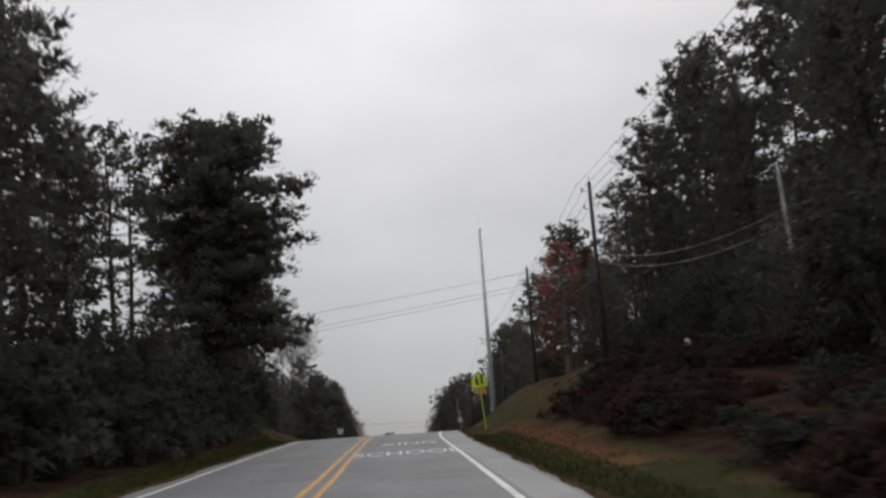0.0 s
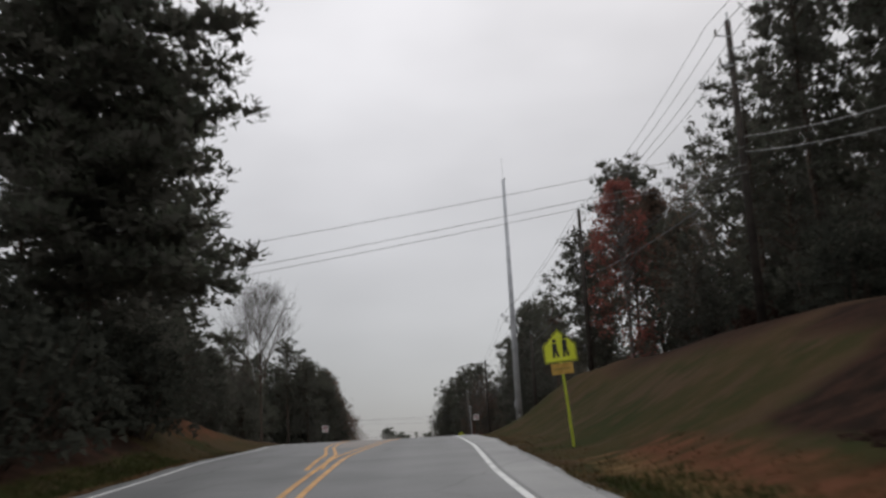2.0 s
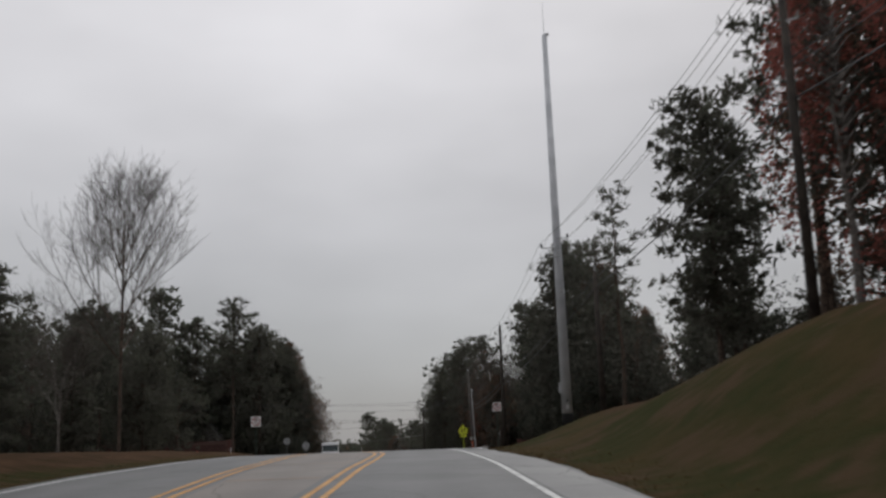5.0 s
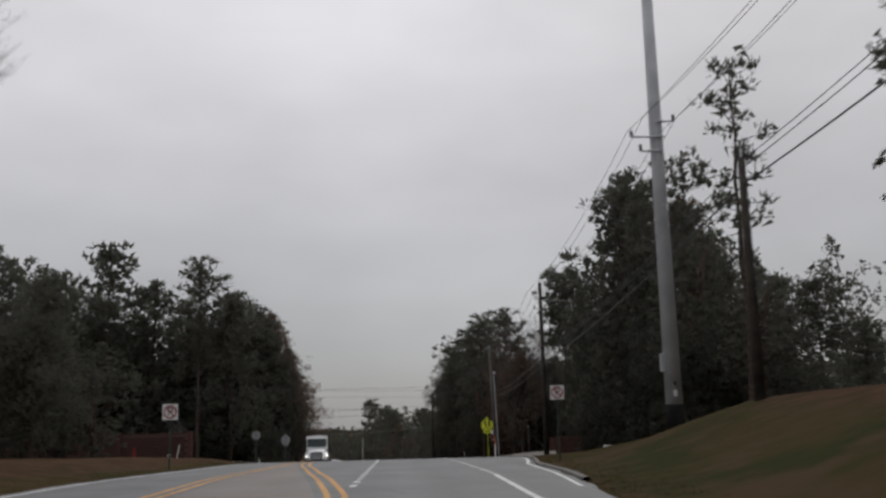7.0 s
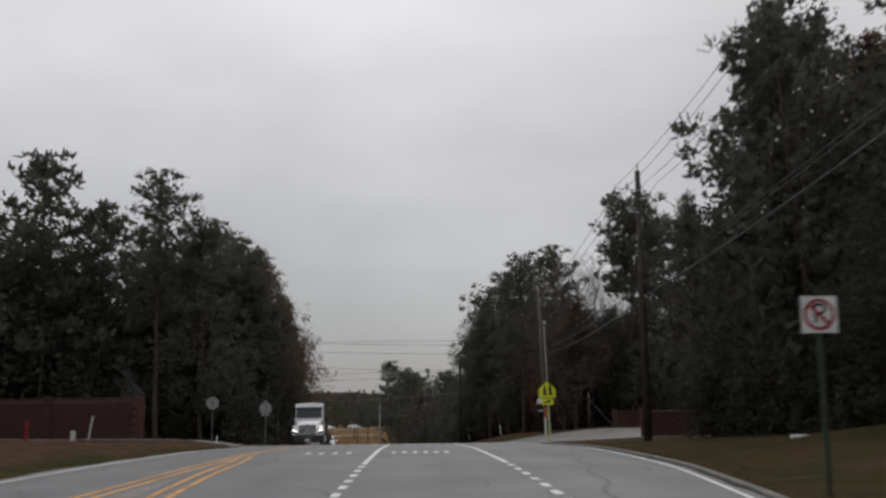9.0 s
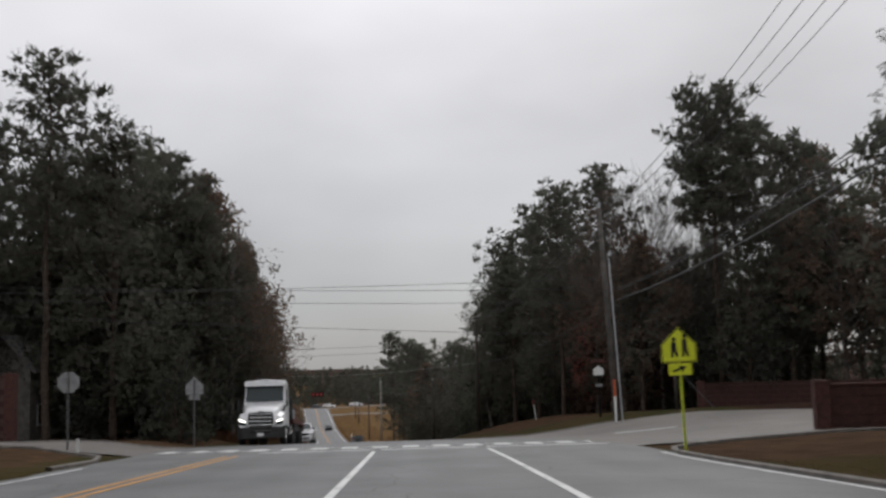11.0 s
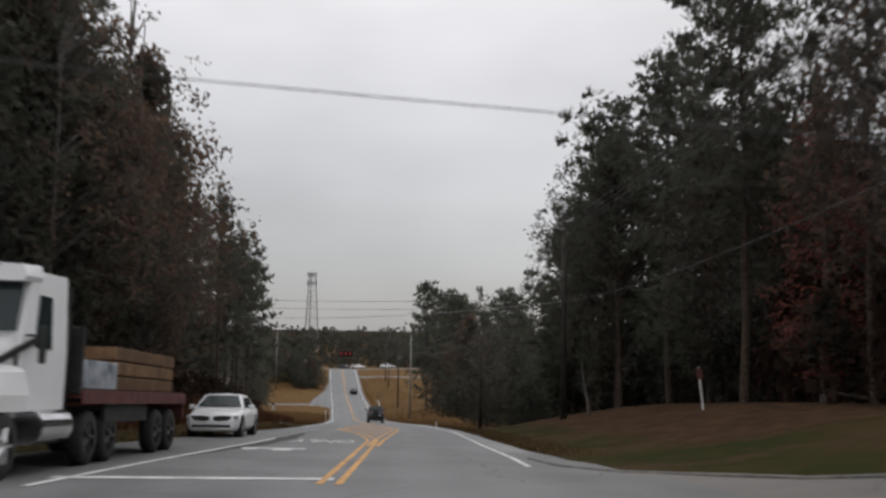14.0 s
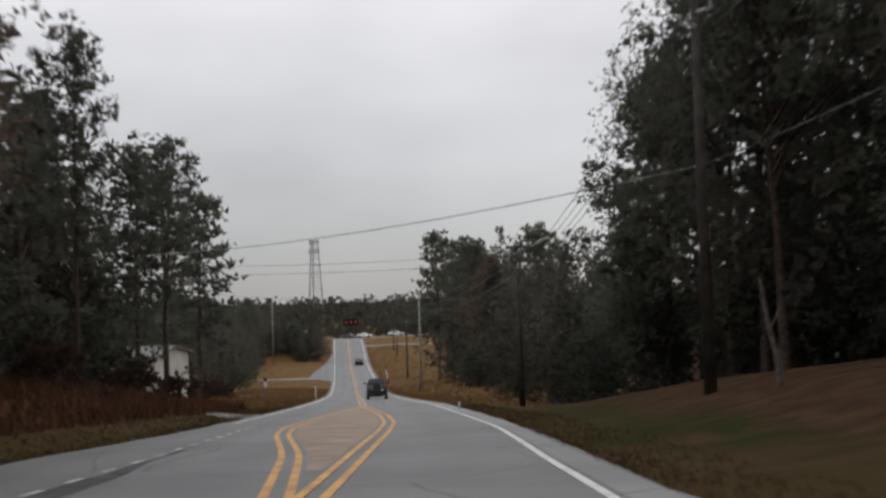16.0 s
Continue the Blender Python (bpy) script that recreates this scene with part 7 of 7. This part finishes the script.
        part("intake", bx(-h * 0.70, -0.02, 0.32, h * 0.70, 0.2, 0.42, 0.02), CAR_BLACK, root)
        part("bumper_strip", bx(-h * 0.76, -0.025, 0.275, h * 0.76, 0.2, 0.30, 0.008), CHROME, root)
    for y in (0.95, L - 0.98):
        for s in (-1, 1):
            wheel(root, s * (h - 0.12), y, 0.34 if not suv else 0.39, 0.22, CHROME)
            part("wheel_arch", rd((s * (h - 0.28), y, 0.35), (s * (h - 0.004), y, 0.35), 0.40 if not suv else 0.46, n=20), CAR_BLACK, root)
    return root


def on_road(u, y, turn=0.0):
    """A pose on the road at u, y, its nose along -y, following the road's slope and bend."""
    dx, dz = line_x(y + 2) - line_x(y - 2), road_z(y + 4) - road_z(y)
    tilt = math.degrees(math.atan2(dz, 4)) * (-1 if turn else 1)
    return pose(line_x(y) + u, y, road_z(y) + 0.004, tilt, 0, -math.degrees(math.atan2(dx, 4)) + turn)


make_car("sedan", "white sedan with dark split grille driving uphill", CAR_WHITE, on_road(-7.0, 213.5))
make_car("suv", "dark boxy sport utility vehicle heading downhill", CAR_DARK, on_road(-0.5, 296, 180), L=4.3, W=1.88, H=1.82, suv=True)
make_car("sedan", "small dark car far down the valley road", CAR_DARK, on_road(-0.9, 430, 180))
make_car("sedan", "pale car parked at the far junction", CAR_WHITE, pose(-46.5, 515, ground_at(-46.5, 515), 0, 0, 80))
make_car("sedan", "dark car parked at the far junction", CAR_DARK, pose(-51.5, 516, ground_at(-51.5, 516), 0, 0, 70))
make_car("sedan", "white car waiting on the far cross street", CAR_WHITE, pose(-35.5, 506, ground_at(-35.5, 506) + 0.06, 0, 0, 85))
make_car("sedan", "white car parked in the yard behind the pines", CAR_WHITE, pose(-31.5, 279, ground_at(-31.5, 279), 0, 0, 75))


def make_truck(m):
    root = empty("flatbed_truck", 0, 0, 0, label="white flatbed truck with lit headlamps and a load of lumber", category="truck")
    root.matrix_basis = m
    # hood: narrow nose widening to the cab
    hood = [(0.0, [(0.0, 0.92), (0.70, 0.92), (0.72, 1.25), (0.68, 1.62), (0.58, 1.70), (0.0, 1.76)]), (0.22, [(0.0, 0.9), (0.84, 0.9), (0.88, 1.3), (0.84, 1.74), (0.70, 1.84), (0.0, 1.90)]), (1.75, [(0.0, 0.9), (1.02, 0.9), (1.05, 1.4), (1.02, 2.08), (0.90, 2.23), (0.0, 2.29)])]
    part("hood", loft(hood), CAR_WHITE, root, smooth_faces=True)
    for s in (-1, 1):
        fender = [(0.06, [(0.66, 0.86), (1.06, 0.9), (1.12, 1.12), (1.02, 1.40), (0.70, 1.52)]), (0.6, [(0.7, 0.95), (1.2, 1.0), (1.23, 1.25), (1.14, 1.58), (0.78, 1.72)]), (1.7, [(0.8, 1.0), (1.2, 1.0), (1.23, 1.25), (1.14, 1.62), (0.9, 1.8)])]
        bm = bmesh.new()
        rows = [[bm.verts.new((s * x, y, z)) for x, z in pts] for y, pts in fender]
        for a, b in zip(rows, rows[1:]):
            for i in range(5):
                bm.faces.new((a[i], a[(i + 1) % 5], b[(i + 1) % 5], b[i]))
        bm.faces.new(rows[0])
        bm.faces.new(rows[-1])
        part("fender", bm, CAR_WHITE, root, smooth_faces=False)
        lamp = part("headlight", plate([(s * 0.76, 1.0), (s * 1.08, 1.04), (s * 1.14, 1.22), (s * 1.10, 1.36), (s * 0.78, 1.20)], 0.3, 0.02), CAR_GLASS, root)
        part("lamp_strip", plate([(s * 0.79, 1.14), (s * 1.12, 1.24), (s * 1.10, 1.34), (s * 0.79, 1.20)], 0.03, -0.005), HEADLAMP, lamp, "lit white lamp strip")
        part("mirror", bx(s * 1.30, 1.72, 1.75, s * 1.42, 1.80, 2.35, 0.03), CAR_BLACK, root)
        part("mirror_arm", rd((s * 1.05, 1.8, 2.2), (s * 1.32, 1.76, 2.2), 0.02, n=6), CAR_BLACK, root)
        part("step_tank", rd((s * 1.0, 2.2, 0.75), (s * 1.0, 3.6, 0.75), 0.3, n=16), CHROME, root)
        stripe = [(s * 1.035, 0.75, 1.78), (s * 1.035, 0.95, 1.72), (s * 1.125, 2.05, 2.08), (s * 1.125, 2.05, 2.2)]
        quad(stripe if s < 0 else list(reversed(stripe)), CAR_BLACK, "side_moulding", root, 0.03)
        part("cowl_vent", bx(s * 0.84, 1.55, 1.62, s * 1.03, 1.78, 2.0, 0.02), CAR_BLACK, root)
    grille = part("grille", plate([(-0.56, 0.9), (0.56, 0.9), (0.66, 1.2), (0.62, 1.60), (0.5, 1.66), (-0.5, 1.66), (-0.62, 1.60), (-0.66, 1.2)], 0.08, -0.05), CAR_BLACK, root)
    for q in range(4):
        part("grille_bar", bx(-0.60 + 0.01 * q, -0.09, 0.97 + q * 0.185, 0.60 - 0.01 * q, -0.045, 1.035 + q * 0.185, 0.02), CHROME, grille)
    part("badge", bx(-0.14, -0.09, 1.66, 0.14, -0.04, 1.71, 0.01), CHROME, grille)
    bump = part("bumper", loft([(-0.16, [(0.0, 0.36), (0.9, 0.36), (0.95, 0.6), (0.9, 0.88), (0.0, 0.88)]), (0.1, [(0.0, 0.34), (1.18, 0.34), (1.22, 0.6), (1.18, 0.92), (0.0, 0.92)]), (0.55, [(0.0, 0.36), (1.2, 0.36), (1.24, 0.6), (1.2, 0.92), (0.0, 0.92)])]), CAR_BLACK, root)
    mouth = part("lower_grille", bx(-0.52, -0.19, 0.62, 0.52, -0.15, 0.84, 0.02), RUBBER, bump)
    part("grille_bar", bx(-0.5, -0.2, 0.72, 0.5, -0.185, 0.74), CHROME, mouth)
    part("number_plate", bx(-0.16, -0.18, 0.44, 0.16, -0.162, 0.60), SIGN_WHITE, bump)
    for s in (-1, 1):
        part("fog_lamp", bx(s * 0.66, -0.15, 0.5, s * 0.84, -0.10, 0.6, 0.01), LENS, bump)
    # cab
    cab = [(1.65, [(0.0, 1.0), (1.05, 1.0), (1.08, 1.9), (1.04, 2.22), (0.0, 2.28)]), (2.0, [(0.0, 1.0), (1.08, 1.0), (1.1, 2.0), (1.02, 3.05), (0.0, 3.12)]), (2.12, [(0.0, 1.0), (1.09, 1.0), (1.1, 2.0), (1.03, 3.28), (0.0, 3.36)]), (3.6, [(0.0, 1.0), (1.09, 1.0), (1.1, 2.0), (1.03, 3.34), (0.0, 3.44)])]
    part("cab", loft(cab), CAR_WHITE, root)
    part("visor", loft([(1.66, [(0.0, 3.08), (1.02, 3.06), (1.07, 3.14), (1.0, 3.33), (0.0, 3.38)]), (2.3, [(0.0, 3.12), (1.06, 3.1), (1.1, 3.17), (1.05, 3.38), (0.0, 3.46)])]), CAR_WHITE, root)
    for q in (-0.62, -0.15, 0.0, 0.15, 0.62):
        part("marker_lamp", bx(q - 0.05, 1.64, 3.31, q + 0.05, 1.72, 3.36, 0.01), LENS, root)
    quad([(-0.99, 1.60, 2.26), (0.99, 1.60, 2.26), (0.96, 1.86, 3.06), (-0.96, 1.86, 3.06)], CAR_GLASS, "windscreen", root)
    for s in (-1, 1):
        pts = [(s * 1.112, 2.1, 2.02), (s * 1.112, 2.85, 2.02), (s * 1.066, 2.85, 2.9), (s * 1.066, 2.3, 2.9)]
        quad(pts if s > 0 else list(reversed(pts)), CAR_GLASS, "side_window", root)
        part("exhaust_stack", rd((s * 1.0, 3.75, 1.2), (s * 1.0, 3.75, 3.2), 0.07, n=10), CAR_BLACK, root)
    part("cab_rear", bx(-1.05, 3.55, 0.9, 1.05, 3.9, 2.6, 0.03), CAR_BLACK, root)
    # frame and bed
    for s in (-1, 1):
        part("frame_rail", bx(s * 0.34, 0.6, 0.78, s * 0.48, 11.8, 1.05), CAR_BLACK, root)
    part("bed", bx(-1.25, 4.1, 1.22, 1.25, 12.0, 1.38, 0.01), BED_RED, root)
    for s in (-1, 1):
        part("bed_rail", bx(s * 1.25, 4.1, 1.12, s * 1.29, 12.0, 1.36), BED_RED, root)
        part("side_guard", bx(s * 1.1, 5.6, 0.75, s * 1.22, 8.6, 1.15, 0.02), CAR_BLACK, root)
    part("headboard", bx(-1.25, 4.0, 1.3, 1.25, 4.12, 2.5, 0.02), CAR_BLACK, root)
    part("tail_bar", bx(-1.25, 11.94, 0.75, 1.25, 12.04, 1.2, 0.02), BED_RED, root)
    for y, tw in ((0.95, False), (4.75, True), (6.0, True), (9.6, True), (10.85, True)):
        for s in (-1, 1):
            wheel(root, s * 1.06, y, 0.5, 0.3, CHROME, tw)
    return root


truck_pose = on_road(-7.5, 193.6)
make_truck(truck_pose)


def load(name, label, category, x0, y0, z0, x1, y1, z1, mat, rows=1, cols=1):
    """A stack lying on the truck's bed, made of single bundles."""
    root = empty(name, 0, 0, 0, label=label, category=category)
    root.matrix_basis = truck_pose
    for r in range(rows):
        for c in range(cols):
            za, zb = z0 + (z1 - z0) * r / rows, z0 + (z1 - z0) * (r + 1) / rows
            xa, xb = x0 + (x1 - x0) * c / cols, x0 + (x1 - x0) * (c + 1) / cols
            jit = random.Random(r * 7 + c).uniform(-0.04, 0.04)
            bundle = part("timber_block" if mat == LUMBER else "folded_tarp" if mat == TARP_RED else "wrapped_crate", bx(xa + 0.015, y0 + jit, za + 0.02, xb - 0.015, y1 + jit, zb - 0.015, 0.015), mat, root)
            if mat == LUMBER:
                for k in range(1, 6):
                    zz = za + (zb - za) * k / 6
                    part("gap_strip", bx(xa + 0.012, y0 + jit + 0.02, zz - 0.004, xb - 0.012, y1 + jit - 0.02, zz + 0.004), BROWN_LEAVES, bundle)
    return root


load("wrapped_load", "grey plastic wrapped pallets on the truck bed", "load", -1.18, 4.3, 1.38, 1.18, 6.4, 1.95, TARP, 1, 3)
load("tarp_bundle", "folded pinkish red tarps on the wrapped pallets", "tarp", -0.9, 4.6, 1.95, 0.5, 5.9, 2.28, TARP_RED, 2, 2)
load("lumber_stack", "stacked bundles of sawn pine lumber on the truck bed", "lumber", -1.05, 6.6, 1.38, 1.05, 11.6, 2.3, LUMBER, 3, 2)


# grass and litter close to the road: many small blades
def verge_grass(name, side, y0, y1, d0, d1, count, seed, mat, label, size=0.16):
    g = np.random.default_rng(seed)
    v = []
    for i in range(count):
        y = g.uniform(y0, y1)
        d = d0 + (d1 - d0) * g.random() ** 1.5
        u = edge_right(y) + d if side > 0 else edge_left(y) - d
        x, z = line_x(y) + u, terrain(u, y) - 0.01
        for k in range(3):
            a, ln = g.uniform(0, math.tau), size * g.uniform(0.5, 1.4)
            bx0, by0 = x + g.normal() * 0.06, y + g.normal() * 0.06
            tx, ty = g.normal() * 0.45 * ln, g.normal() * 0.45 * ln
            w = 0.012
            v += [(bx0 - math.cos(a) * w, by0 - math.sin(a) * w, z), (bx0 + math.cos(a) * w, by0 + math.sin(a) * w, z), (bx0 + tx, by0 + ty, z + ln)]
    ob = mesh_ob(name, v, [(i, i + 1, i + 2) for i in range(0, len(v), 3)], mat)
    return tagged(ob, label, "grass", kind="stuff")


DRY_GRASS = material("dormant_grass_blades", (0.06, 0.039, 0.017), (0.13, 0.083, 0.035), 0.5, 0.9, bump=0, fine=8, island=0.5, spec=0.1)
GREEN_GRASS = material("green_grass_blades", (0.033, 0.042, 0.013), (0.064, 0.07, 0.024), 0.5, 0.9, bump=0, fine=8, island=0.5, spec=0.1)
TALL_GRASS = material("tall_straw_grass", (0.11, 0.063, 0.028), (0.215, 0.13, 0.06), 0.5, 0.9, bump=0, fine=8, island=0.5, spec=0.1)
verge_grass("verge_grass", 1, 5, 48, 0.0, 2.8, 2200, 1, DRY_GRASS, "dormant tan grass along the pale shoulder below the clay bank", 0.08)
verge_grass("verge_grass", 1, 8, 44, 0.3, 1.7, 4500, 2, GREEN_GRASS, "green winter grass on the verge", 0.1)
verge_grass("verge_grass", 1, 48, 165, 0.0, 1.6, 3000, 3, DRY_GRASS, "dormant tan grass on the bank", 0.05)
verge_grass("verge_grass", -1, 8, 60, 0.5, 1.7, 6000, 5, GREEN_GRASS, "green winter grass at the foot of the evergreen wood", 0.12)
verge_grass("verge_grass", -1, 8, 72, 0.1, 2.0, 1500, 15, DRY_GRASS, "thin tan grass along the wood's foot", 0.1)
verge_grass("verge_grass", -1, 84, 168, 0.0, 1.6, 2500, 6, DRY_GRASS, "dormant lawn beside the turn lane", 0.05)
verge_grass("verge_grass", 1, 206, 262, 0.0, 1.8, 3000, 7, DRY_GRASS, "dormant grass on the mound past the crossing", 0.1)
RUST_GRASS = material("rust_brown_brush", (0.06, 0.03, 0.018), (0.13, 0.062, 0.034), 0.5, 0.9, bump=0, fine=8, island=0.5, spec=0.1)
verge_grass("verge_grass", -1, 204, 262, 0.1, 2.2, 3500, 8, DRY_GRASS, "dormant tan grass along the shoulder below the pines", 0.12)
verge_grass("verge_brush", -1, 204, 256, 1.8, 6.5, 6500, 18, RUST_GRASS, "rusty brown brush and broom grass below the pines", 0.5)
verge_grass("verge_grass", -1, 264, 360, 0.3, 12.0, 7000, 9, TALL_GRASS, "dry orange grass beside the valley road", 0.4)
verge_grass("verge_grass", 1, 262, 470, 0.3, 10.0, 7000, 10, TALL_GRASS, "dry orange grass on the valley bank", 0.4)
